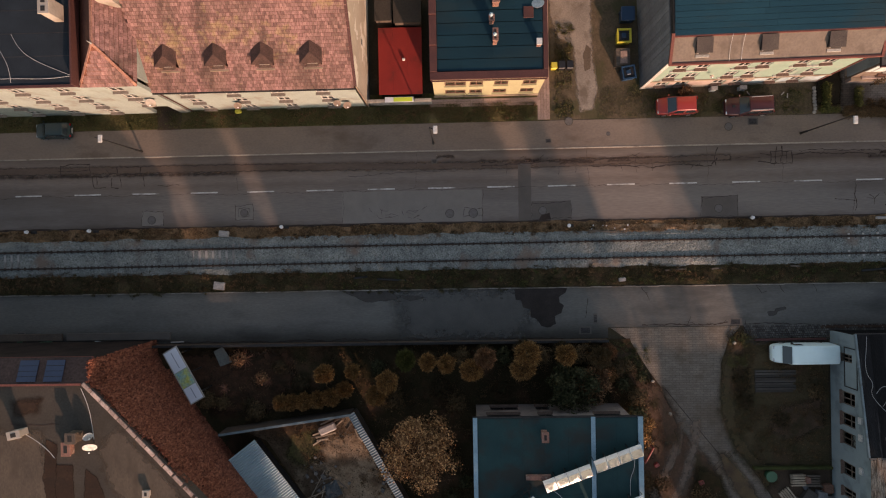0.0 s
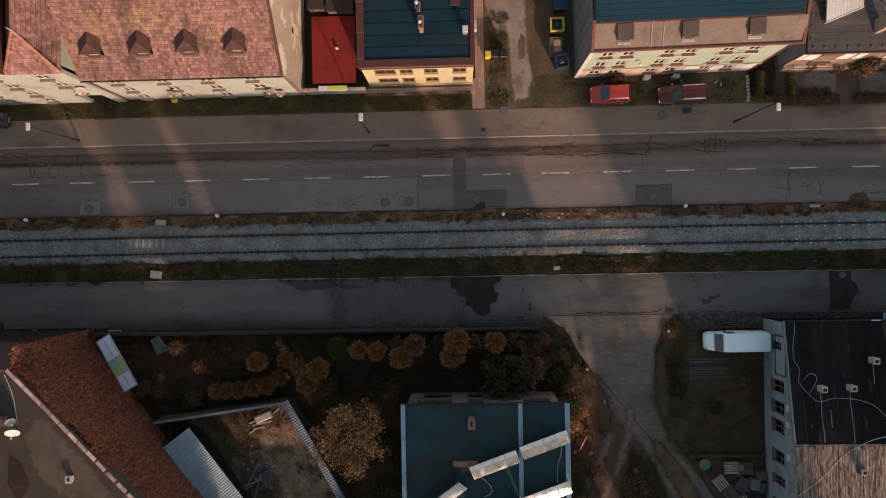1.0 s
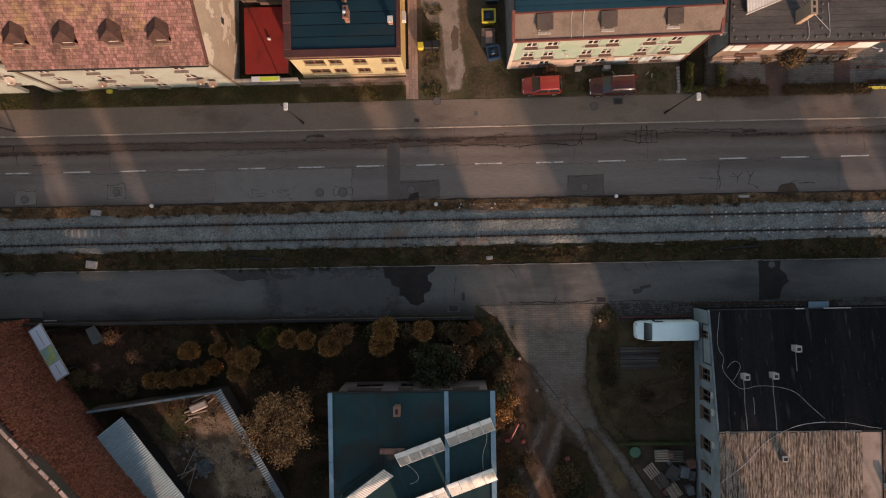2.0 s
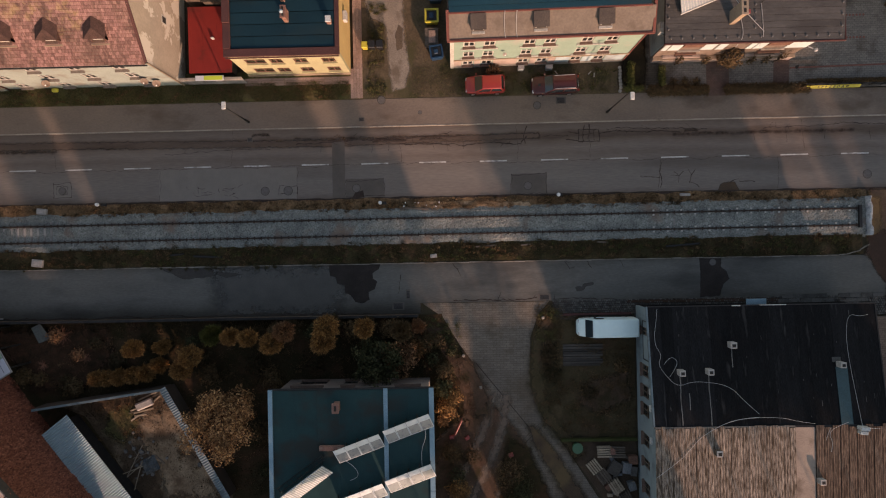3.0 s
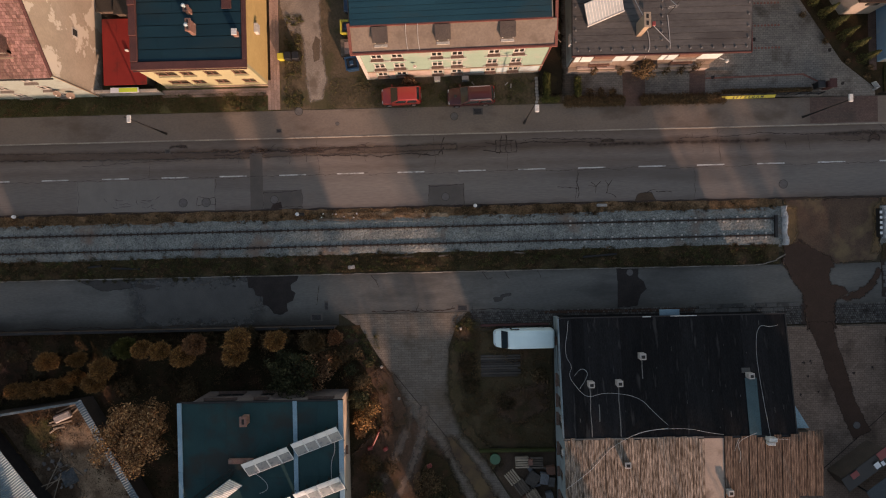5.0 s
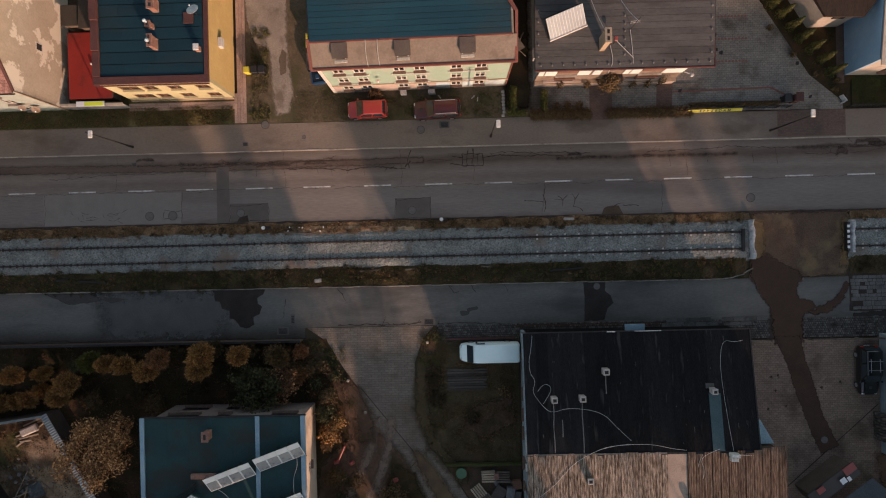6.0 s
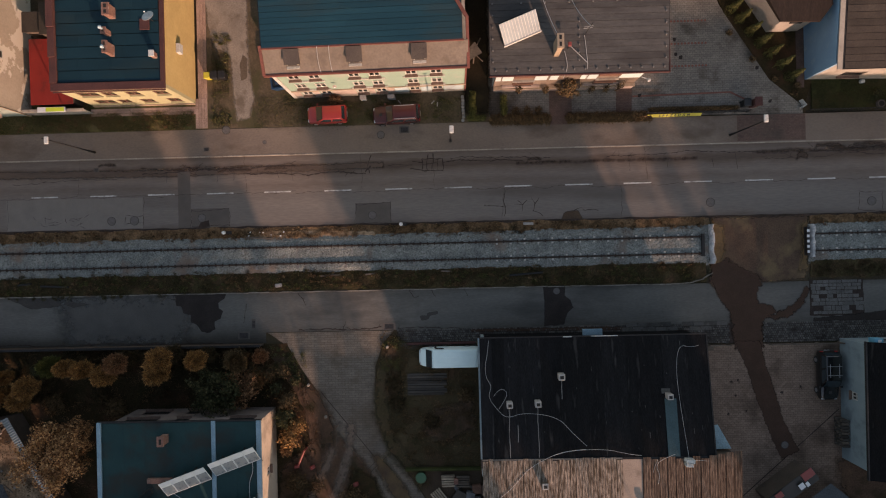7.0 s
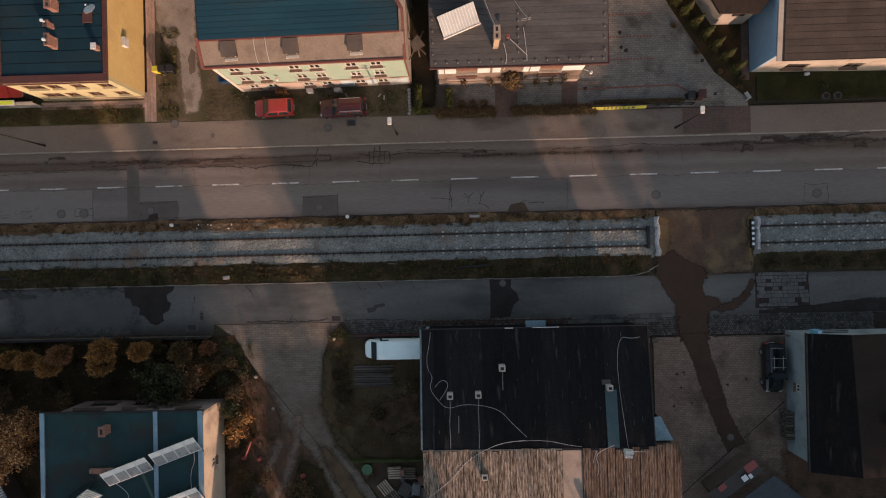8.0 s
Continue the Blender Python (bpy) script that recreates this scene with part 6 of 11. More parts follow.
ridge_me.materials.append(TILE_RIDGE)
for a, b in ((ap, Vector((-28.4, 12.7, 9.43))), (ap, Vector((-24.1, 12.7, 9.43))), (ap, Vector((-26.1, 24.0, 11.75)))):
    n = int((b - a).length / 0.38)
    q = (b - a).to_track_quat("X", "Z").to_matrix().to_4x4()
    for i in range(n):
        put(part("ridge_tile", ridge_me, None, n2), Matrix.Translation(a + (b - a) * (i + 0.5) / n + Vector((0, 0, 0.05))) @ q)
part("finial", tube(bmesh.new(), ap, ap + Vector((0, 0, 0.6)), 0.08, 8, 0.03), CONCRETE, n2, "pale pointed finial")
# dormers
def dormer(x, y):
    """A small hipped dormer: cheeks, window, three-sided roof."""
    w, z0 = 0.72, zr(y)
    zt = z0 + 0.78
    back = y + 0.78 / K + 0.2
    part("cheek", gable_wall([(y, z0), (y, zt), (back, zt)], x - w, x - w + 0.06), DORMER, n2, "dark dormer cheek")
    part("cheek", gable_wall([(y, z0), (y, zt), (back, zt)], x + w - 0.06, x + w), DORMER, n2, "dark dormer cheek")
    f = facade("dormer_front", n2, (x - w, y, z0), 0, 2 * w, 0.78, [(w, 0.12, 0.85, 0.55, 1)], DORMER, 0.2)
    rz, o = zt + 0.40, 0.14
    p, q = Vector((x, y + 0.62, rz)), Vector((x, y + 0.62 + 0.85, rz))
    e = [Vector((x - w - o, y - o, zt)), Vector((x + w + o, y - o, zt)), Vector((x + w + o, y + 1.15, zt)), Vector((x - w - o, y + 1.15, zt))]
    for poly in ([e[0], e[1], p], [e[1], e[2], q, p], [e[3], e[0], p, q]):
        part("dormer_roof", plate(bmesh.new(), poly, 0.05), DORMER, n2, "dark brown felt dormer roof")
    part("dormer_sill", boxes((x - w, x + w, y - 0.30, y - 0.02, zr(y - 0.3) + 0.05, zr(y - 0.3) + 0.14)), PLASTER_BEIGE, n2, "pale ledge below the dormer")

for x in (-22.2, -18.35, -14.75, -11.05):
    dormer(x, 14.35)
for y, z in ((17.4, 3.6),):
    m = pose(-7.95, y, z, 0, 0, 90)
    w_ = put(part("gable_window", boxes((-0.35, 0.35, -0.04, 0.0, 0, 0.08), (-0.35, 0.35, -0.04, 0, 0.75, 0.83), (-0.35, -0.27, -0.04, 0, 0.08, 0.75), (0.27, 0.35, -0.04, 0, 0.08, 0.75)), TRIM_WHITE, n2, "small white gable window"), m)
    part("pane", boxes((-0.27, 0.27, -0.02, -0.004, 0.08, 0.75)), SOOT, w_)
dish((-9.6, 12.72, 1.9), 0.36, 20, 35, "grey satellite dish on the house front", 0.3, PLASTER_TAN)
dish((-10.3, 12.72, 2.6), 0.32, 10, 40, "pale satellite dish on the house front", 0.3, PLASTER_TAN)
dish((-18.9, 12.72, 2.6), 0.34, 25, 40, "dull white satellite dish on the house front", 0.3, PLASTER_TAN)
dish((-25.2, 12.55, 5.0), 0.42, 15, 40, "grey satellite dish on the tower wall", 0.3, PLASTER_WHITE)
put(tagged(part("recycling_bag", boxes((-0.28, 0.28, -0.2, 0.2, 0, 0.35), bevel=0.1), PLASTIC["yellow"]), "yellow plastic sack beside the house wall", "sack"), pose(-19.8, 12.75, 0.085, 0, 0, 4))

zn = lambda y: 9.89 + (y - 12.8) * 0.0493
for pts in ([(-33.2, 16.6), (-32.74, 15.53), (-31.67, 14.7), (-30.2, 14.0), (-28.9, 13.49)], [(-34.6, 16.2), (-33.78, 14.88), (-33.42, 13.69), (-33.4, 13.0)], [(-36.0, 13.3), (-33.4, 13.35), (-30.5, 13.2), (-28.9, 13.4)]):
    tagged(wire("roof_cable", [(x, y, zn(y) + 0.02) for x, y in pts], 0.016, CABLE), "pale cable on the dark flat roof", "cable", "roof cables")

# low red-roofed garage between the houses
n3 = thing("garage", "low garage with a flat bright red sheet roof", "garage", (0, 0, 0))
part("wall", boxes((-6.7, -3.2, 13.7, 13.9, 0, 1.75), (-6.7, -6.5, 13.9, 19.0, 0, 1.75), (-3.4, -3.2, 13.9, 19.0, 0, 1.75), (-6.5, -3.4, 18.8, 19.0, 0, 1.75)), DARK_WALL, n3)
for i in range(3):
    a, b = -6.82 + 1.26 * i, -6.82 + 1.26 * (i + 1)
    part("roof_sheet", plate(bmesh.new(), [(a, 13.52, 1.85), (b - 0.006, 13.52, 1.85), (b - 0.006, 19.28, 1.95), (a, 19.28, 1.95)], 0.06), RED_SHEET, n3)
part("vent", boxes((-4.75, -4.5, 16.4, 16.55, 1.87, 2.2), bevel=0.03), WHITE_METAL, n3)
t = thing("front_fence", "pale concrete fence panel before the garage", "fence", (0, 0, 0))
part("panel", boxes((-7.85, -2.3, 13.0, 13.12, 0, 1.5), bevel=0.02), CONCRETE, t)
part("coping", boxes((-7.85, -2.3, 12.93, 13.19, 1.504, 1.6), bevel=0.02), KERB, t)
t = thing("sign_board", "yellow-green and white sign board on the fence", "sign", (-5.1, 12.98, 1.65), 0)
part("board", boxes((-1.25, 1.25, -0.10, 0.35, 0.0, 0.06), bevel=0.01), PLASTIC["white"], t)
part("print", boxes((-0.5, 1.15, -0.06, 0.31, 0.061, 0.068)), plain("sign_lime", (0.45, 0.55, 0.05), 0.6), t, "lime yellow printed panel")
for x, y, w, d, h in ((-6.3, 20.6, 1.3, 1.6, 2.4), (-4.2, 20.8, 2.2, 2.6, 2.6)):
    t = thing("shed", "small grey felt-roofed shed behind the garage", "shed", (x, y, 0), 0, "sheds behind the garage")
    part("wall", boxes((-w / 2, w / 2, -d / 2, d / 2, 0, h)), DARK_WALL, t)
    part("roof", boxes((-w / 2 - 0.1, w / 2 + 0.1, -d / 2 - 0.1, d / 2 + 0.1, h + 0.003, h + 0.08), bevel=0.02), FELT_GREY, t)

# yellow house with the blue metal roof
n4 = thing("yellow_house", "yellow plastered two-storey house with a blue metal roof", "house", (0, 0, 0))
H4 = 5.9
facade("front_wall", n4, (-2.05, 13.65, 0), 0, 9.15, H4, [(u + 2.05, z, w, 1.2, b) for u, w, b in ((-0.2, 1.75, 3), (1.55, 1.1, 1), (3.6, 1.15, 1), (5.95, 1.15, 1)) for z in (1.1, 3.6)], PLASTER_YELLOW, frame_mat=WOOD_RED, sill_mat=PLASTER_YELLOW, sill=0.04)
part("wall", boxes((-2.05, -1.75, 13.95, 25, 0, H4), (-1.75, 6.8, 24.7, 25, 0, H4)), PLASTER_YELLOW, n4, "plain yellow plaster wall")
part("side_wall", boxes((6.8, 7.1, 13.95, 25, 0, H4)), PLASTER_YELLOW_SUN, n4, "ochre plastered side wall")
z4 = lambda y: 6.0 + 0.03 * (y - 14.2)
sheets(n4, -1.6, 6.82, 14.15, 24.6, z4, 11, BLUE_DEEP, 3, (0.3, 0.65))
part("roof_deck", boxes((-1.75, 6.79, 13.95, 24.7, 5.7, 5.95)), DARK_METAL, n4)
part("parapet", boxes((-2.2, 7.2, 13.5, 14.12, 5.91, 6.12), bevel=0.02), TRIM_BROWN, n4, "dark red-brown metal parapet")
part("parapet", boxes((6.84, 7.2, 14.13, 25.1, 5.91, 6.14), bevel=0.02), TRIM_BROWN, n4, "dark red-brown metal parapet")
for i, (a, b) in enumerate(((14.13, 16.2), (16.2, 18.6), (18.6, 21.2), (21.2, 25.1))):
    part("parapet", boxes((-2.2 - 0.0, -1.62, a, b - 0.004, 5.91, 6.2 + 0.16 * i), bevel=0.02), TRIM_BROWN, n4, "stepped dark red-brown parapet")
part("gutter", tube(bmesh.new(), (-2.1, 13.44, 5.88), (7.15, 13.44, 5.88), 0.06), TRIM_BROWN, n4)
part("roof_hatch", boxes((5.3, 6.1, 18.2, 19.1, 6.15, 6.26), bevel=0.02), TRIM_BROWN, n4, "dark red roof hatch")
part("air_conditioner", boxes((7.11, 7.45, 17.1, 17.9, 3.2, 3.85), bevel=0.03), WHITE_METAL, n4, "white outdoor unit on the wall")
part("string_course", boxes((-2.12, 7.15, 13.58, 13.648, 0.0, 0.45)), PLASTER_BEIGE, n4)
chimney("chimney", (3.0, 16.6, 6.1), 0.34, 0.9, 1.2, BRICK, "red brick chimney on the blue roof", pots=2)
chimney("chimney", (2.75, 18.0, 6.12), 0.34, 0.42, 0.9, BRICK, "small red brick chimney with a metal cowl")
chimney("chimney", (3.1, 19.6, 6.15), 0.5, 0.9, 1.1, BRICK, "red brick chimney on the blue roof", pots=2)
for x, y in ((2.95, 16.5), (2.7, 18.1)):
    t = thing("cowl", "bright metal chimney cowl", "cowl", (x, y, 7.2 if y < 17 else 7.02), 0, "cowls")
    part("pipe", tube(bmesh.new(), (0, 0, -0.05), (0, 0, 0.35), 0.08), GALV, t)
    part("cap", tube(bmesh.new(), (0, 0, 0.36), (0, 0, 0.5), 0.16, 10, 0.03), GALV, t)
t = thing("roof_vent", "small white roof vent with a brick base", "vent", (6.45, 16.2, 6.06))
part("base", boxes((-0.18, 0.18, -0.28, 0.12, -0.05, 0.6), bevel=0.02), BRICK, t)
part("cap", boxes((-0.22, 0.22, -0.32, 0.2, 0.604, 0.72), bevel=0.02), WHITE_METAL, t)
dish((6.4, 18.9, 6.1), 0.5, 200, 62, "white satellite dish on the blue roof", 0.8)

# pale green house with the three beige-roof dormers
n5 = thing("pale_house", "pale green three-storey house with red trim and blue roof", "house", (16.2, 13.95, 0), 1.0)
L5, H5 = 15.35, 8.15
cols5 = [1.45, 3.1, 6.3, 7.95, 10.9, 12.9]
facade("front_wall", n5, (0, 0, 0), 0, L5, H5, [(u, z, 0.95, 1.35, 1) for u in cols5 for z in (0.75, 3.0, 5.6)], PLASTER_GREEN, frame_mat=TRIM_WHITE)
part("wall", boxes((L5 - 0.3, L5, 0.3, 13, 0, H5), (0.0, L5, 12.7, 13, 0, H5)), PLASTER_WHITE, n5)
part("side_wall", boxes((0.0, 0.3, 0.3, 12.7, 0, H5)), DARK_WALL, n5)
for i in range(30):
    part("board", boxes((-0.06 - 0.01 * (i % 2), -0.004, 0.1 + 0.42 * i, 0.1 + 0.42 * i + 0.40, 0.1, H5 - 0.05)), SLATE, n5, "")
part("corner_trim", boxes((-0.08, 0.22, -0.06, -0.004, 0, H5)), TRIM_WHITE, n5)
part("corner_trim", boxes((L5 - 0.12, L5 + 0.01, -0.06, -0.004, 0, H5)), TRIM_RED, n5, "red painted strip")
for z in (2.75, 5.3):
    for a, b in ((0.8, 3.8), (5.6, 8.7), (10.2, 13.6)):
        part("moulding", boxes((a, b, -0.14, -0.004, z - 0.07, z + 0.05), bevel=0.015), TRIM_WHITE, n5)
part("string_course", boxes((0.2, L5, -0.10, -0.004, 2.2, 2.34), bevel=0.015), PLASTER_BEIGE, n5)
part("plinth", boxes((0.0, L5, -0.05, -0.004, 0.0, 0.6)), PLASTER_WHITE, n5)
for a, b, m_, lb in ((0.24, 0.9, PLASTER_PINK, ""), (2.0, 2.55, PLASTER_PINK, ""), (3.65, 5.75, PLASTER_PINK, ""), (6.85, 7.4, PLASTER_PINK, ""), (8.5, 9.1, PLASTER_PINK, ""), (9.15, 10.35, PLASTER_ICE, "fresh bluish-white plaster"), (11.45, 12.35, PLASTER_ICE, "fresh bluish-white plaster"), (13.45, 15.1, PLASTER_ICE, "fresh bluish-white plaster")):
    part("lower_plaster", boxes((a, b, -0.03, -0.004, 0.604, 2.19)), m_, n5, lb or "pinkish cream plaster")
dish((20.6, 13.75, 4.3), 0.17, 15, 40, "small grey satellite dish on the house wall", 0.2, PLASTER_WHITE)
z5 = lambda y: 8.3 + (y + 0.25) * 0.50
part("lower_roof", plate(bmesh.new(), [(-0.2, -0.28, z5(-0.28)), (L5 + 0.1, -0.28, z5(-0.28)), (L5 + 0.1, 1.42, z5(1.42)), (-0.2, 1.42, z5(1.42))], 0.15), BEIGE_ROOF, n5, "beige felt lower roof slope")
part("eave_trim", boxes((-0.3, L5 + 0.2, -0.45, -0.28, 8.12, 8.36), bevel=0.02), TRIM_RED, n5, "red eaves trim")
part("eave_trim", plate(bmesh.new(), [(-0.34, -0.4, 8.36), (-0.12, -0.4, 8.36), (-0.12, 1.6, 9.34), (-0.34, 1.6, 9.34)], 0.2), TRIM_RED, n5, "red verge trim")
part("eave_trim", plate(bmesh.new(), [(L5 - 0.02, -0.4, 8.36), (L5 + 0.2, -0.4, 8.36), (L5 + 0.2, 3.0, 9.6), (L5 - 0.02, 3.0, 9.6)], 0.2), TRIM_RED, n5, "red verge trim")
part("eave_trim", plate(bmesh.new(), [(L5 - 0.1, 3.0, 9.6), (L5 + 0.2, 3.0, 9.6), (L5 - 1.6, 6.2, 9.9), (L5 - 1.9, 6.2, 9.9)], 0.2), TRIM_RED, n5, "red verge trim")
u5 = lambda y: 9.22 + (y - 1.45) * 0.10
sheets(n5, -0.1, L5 - 0.3, 1.46, 7.9, u5, 15, BLUE_METAL, 9, (0.4,), gap=0.014)
part("roof_deck", plate(bmesh.new(), [(-0.2, 1.45, 9.19), (L5 - 0.28, 1.45, 9.19), (L5 - 0.28, 13, 10.2), (-0.2, 13, 10.2)], 0.1), DARK_METAL, n5)
part("roof_edge", boxes((-0.2, L5 - 0.2, 1.36, 1.47, 9.06, 9.24)), TRIM_RED, n5, "thin red edge of the upper roof")
for u in (2.1, 6.85, 11.75):
    d = part("dormer", gable_wall([(0.3, z5(0.3) - 0.05), (0.3, 9.0), (1.3, 9.2), (1.3, z5(1.3) - 0.05)], u - 0.55, u + 0.55), DARK_METAL, n5, "dark boxy dormer")
    part("dormer_roof", plate(bmesh.new(), [(u - 0.60, 0.18, 9.02), (u + 0.60, 0.18, 9.02), (u + 0.60, 1.30, 9.25), (u - 0.60, 1.30, 9.25)], 0.05), mat("dormer_top", (0.085, 0.068, 0.058), (0.065, 0.052, 0.046), 1, 15, 0.8), d)
    part("dormer_window", boxes((u - 0.42, u + 0.42, 0.24, 0.296, 8.66, 8.94)), TRIM_WHITE, d, "white dormer window frame")
    part("pane", boxes((u - 0.36, u + 0.36, 0.22, 0.238, 8.70, 8.90)), SOOT, d)
    part("dormer_sill", boxes((u - 0.5, u + 0.5, 0.0, 0.2, 8.47, 8.55)), TRIM_WHITE, d)
for u in (4.1, 5.0):
    wire("roof_cable", [(u, 1.4, 9.3), (u - 0.1, 0.4, 8.75), (u + 0.05, -0.3, 8.35)], 0.015, CABLE, n5)
part("ledge", boxes((2.6, 4.0, 5.6, 6.2, 9.7, 10.1), bevel=0.03), BRICK, n5, "low brick upstand on the roof")
dish((21.9, 19.6, 9.7), 0.4, 160, 30, "white satellite dish on the blue roof", 0.6)
dish((22.5, 19.7, 9.7), 0.3, 200, 30, "small dark satellite dish on the blue roof", 0.6)
t = thing("canopy", "brown timber canopy between two houses", "canopy", (32.3, 16.6, 0), 20)
part("roof", plate(bmesh.new(), [(-0.5, -0.5, 3.2), (0.6, -0.3, 3.2), (0.3, 0.7, 3.5), (-0.5, 0.3, 3.5)], 0.08), WOOD_DARK, t)
part("beam", tube(bmesh.new(), (-1.1, -0.9, 3.1), (0.9, 0.9, 3.25), 0.06), WOOD, t)
part("beam", tube(bmesh.new(), (0.4, -1.0, 3.12), (-0.5, 0.8, 3.25), 0.05), WOOD, t)
part("pole", tube(bmesh.new(), (0, 0, 0), (0, 0, 3.22), 0.07), WOOD, t)
# things against the pale house
for x, w in ((22.4, 0.5), (24.9, 0.55)):
    t = thing("meter_box", "small white cabinet against the house wall", "cabinet", (x, 13.7, 0.06), 1, "cabinets by the wall")
    part("body", boxes((-w / 2, w / 2, -0.2, 0.12, 0, 0.7), bevel=0.03), WHITE_METAL, t)
    part("lid", boxes((-w / 2 - 0.03, w / 2 + 0.03, -0.23, 0.14, 0.704, 0.75), bevel=0.02), GREY_BOX, t)
shrub("bush", "brown leafless bush beside the house wall", "bush", (19.9, 13.5, 0.06), 0.75, 1.3, LEAF_ORANGE, random.Random(31), 350, 0.10)
for x, y in ((25.6, 13.3), (28.6, 13.2), (29.0, 13.0), (25.2, 13.7)):
    put(tagged(part("scrap", boxes((-0.2, 0.2, -0.05, 0.05, 0, 0.06), bevel=0.02), GREY_BOX), "white scrap lying by the house wall", "scrap", "scrap by the wall"), pose(x, y, 0.09, 0, 0, rng.uniform(0, 180)))
t = thing("stone_border", "row of rough pale edging stones in the yard", "border", (31.3, 11.5, 0.06))
for i in range(8):
    put(part("stone", boxes((-0.14, 0.14, -0.15, 0.13, 0, 0.25), bevel=0.06), CONCRETE, t), pose(rng.uniform(-0.04, 0.04), i * 0.30, 0, 0, 0, rng.uniform(-15, 15)))

# house with the grey metal roof
n6 = thing("grey_roof_house", "low white house with a wide grey metal roof", "house", (0, 0, 0))
wins6 = [(2.45, 1.5, 1.5, 1.1, 1), (9.45, 1.5, 1.7, 1.1, 1)]
facade("front_wall", n6, (34.0, 14.25, 0), 0, 12.35, 5.3, wins6, PLASTER_TAN, extra=[(6.0, 7.1, 0, 2.2)], frame_mat=WOOD)
part("wall", boxes((46.05, 46.35, 14.55, 26, 0, 5.3), (34.0, 34.3, 14.55, 26, 0, 5.3), (34.3, 46.05, 25.7, 26, 0, 5.3)), PLASTER_WHITE, n6)
part("door", boxes((40.02, 41.08, 14.4, 14.46, 0.02, 2.18), bevel=0.01), WOOD, n6, "brown wooden front door")
part("plinth", boxes((34.0, 39.9, 13.95, 14.246, 0, 0.9), (41.2, 46.35, 13.95, 14.246, 0, 0.9), bevel=0.03), PLASTER_DIM, n6, "brownish stone plinth")
part("plinth_cap", boxes((34.0, 39.9, 13.90, 14.24, 0.904, 0.96), (41.2, 46.4, 13.90, 14.24, 0.904, 0.96), bevel=0.02), PLASTER_BEIGE, n6)
for a, b in ((34.05, 34.5), (34.6, 35.55), (37.35, 38.4), (38.6, 39.3), (41.2, 41.7), (41.8, 42.6), (44.5, 46.3)):
    part("wall_panel", boxes((a, b, 14.19, 14.246, 2.7, 5.2), bevel=0.015), PANEL_WHITE, n6, "white insulation panel on the wall")
for a, b in ((35.6, 37.3), (42.65, 44.45)):
    part("lintel_board", boxes((a, b, 14.13, 14.246, 3.6, 5.1)), WOOD_RED, n6, "reddish brown boarding above the window")
    part("cream_ledge", boxes((a - 0.9, b + 0.7, 14.0, 14.246, 1.12, 1.3), bevel=0.02), PLASTER_PINK, n6, "cream plaster ledge under the window")
    part("ledge_board", boxes((a - 0.05, b + 0.05, 14.02, 14.246, 1.9, 2.05), bevel=0.02), WOOD_RED, n6, "weathered red-brown board")
    part("window_ledge", boxes((a - 0.1, b + 0.1, 14.05, 14.246, 2.62, 2.70), bevel=0.015), PLASTER_WHITE, n6)
for x in (36.2, 38.6, 42.6, 43.9, 44.9):
    shrub("wall_plant", "dry brown climbing plant on the house wall", "plant", (x, 13.75, 0.09), 0.42, rng.uniform(1.6, 3.2), LEAF_HEDGE, random.Random(int(x * 10)), 130, 0.08, group="plants by the house wall")
part("porch_roof", boxes((39.7, 41.3, 13.5, 14.24, 2.4, 2.5), bevel=0.02), DARK_METAL, n6, "small dark porch roof")
part("side_wall_cladding", boxes((33.93, 33.996, 14.4, 25, 0.5, 5.2)), PLASTER_GREY, n6)
z6 = lambda y: 5.55 + (y - 13.9) * 0.10
sheets(n6, 33.45, 47.75, 13.9, 25.9, z6, 24, GREY_METAL, 13, (), gap=0.012)
part("roof_deck", plate(bmesh.new(), [(33.4, 13.86, 5.53), (47.8, 13.86, 5.53), (47.8, 26, 6.73), (33.4, 26, 6.73)], 0.16), DARK_METAL, n6)
part("eave_trim", boxes((33.4, 47.8, 13.78, 13.856, 5.36, 5.60), (47.8, 47.88, 13.78, 26, 5.4, 5.62)), TRIM_BROWN, n6, "dark eaves trim")
stop = mesh_of(tube(bmesh.new(), (0, 0, 0), (0, 0, 0.1), 0.07, 8), "snow_stop")
stop.materials.append(SNOW_STOP)
for i in range(16):
    put(part("snow_stop", stop, None, n6), pose(33.9 + 0.9 * i, 14.2, z6(14.2) + 0.04))
for i in range(6):
    put(part("snow_stop", stop, None, n6), pose(47.5, 14.9 + 0.9 * i, z6(14.9 + 0.9 * i) + 0.04))
    put(part("snow_stop", stop, None, n6), pose(33.7, 14.9 + 0.9 * i, z6(14.9 + 0.9 * i) + 0.04))
    put(part("snow_stop", stop, None, n6), pose(40.6, 14.9 + 0.6 * i, z6(14.9 + 0.6 * i) + 0.04))
    put(part("snow_stop", stop, None, n6), pose(36 + 1.9 * i, 19.4, z6(19.4) + 0.04))
part("lamp_arm", tube(bmesh.new(), (46.35, 14.15, 3.0), (46.9, 13.9, 3.1), 0.04), WHITE_METAL, n6)
part("wall_lamp", boxes((46.8, 47.05, 13.7, 13.95, 3.0, 3.3), bevel=0.05), WHITE_METAL, n6)
part("air_conditioner", boxes((33.5, 33.92, 15.2, 16.1, 3.6, 4.3), bevel=0.03), WHITE_METAL, n6, "white outdoor unit on the side wall")
chimney("chimney", (38.75, 15.75, 5.75), 0.42, 1.05, 2.2, PLASTER_BEIGE, "tall pale plastered chimney on the grey roof", pots=2, z0=-0.2)
t = thing("solar_collector", "pale solar collector panel propped on the grey roof", "solar collector", (35.8, 17.35, 5.98), 21.5)
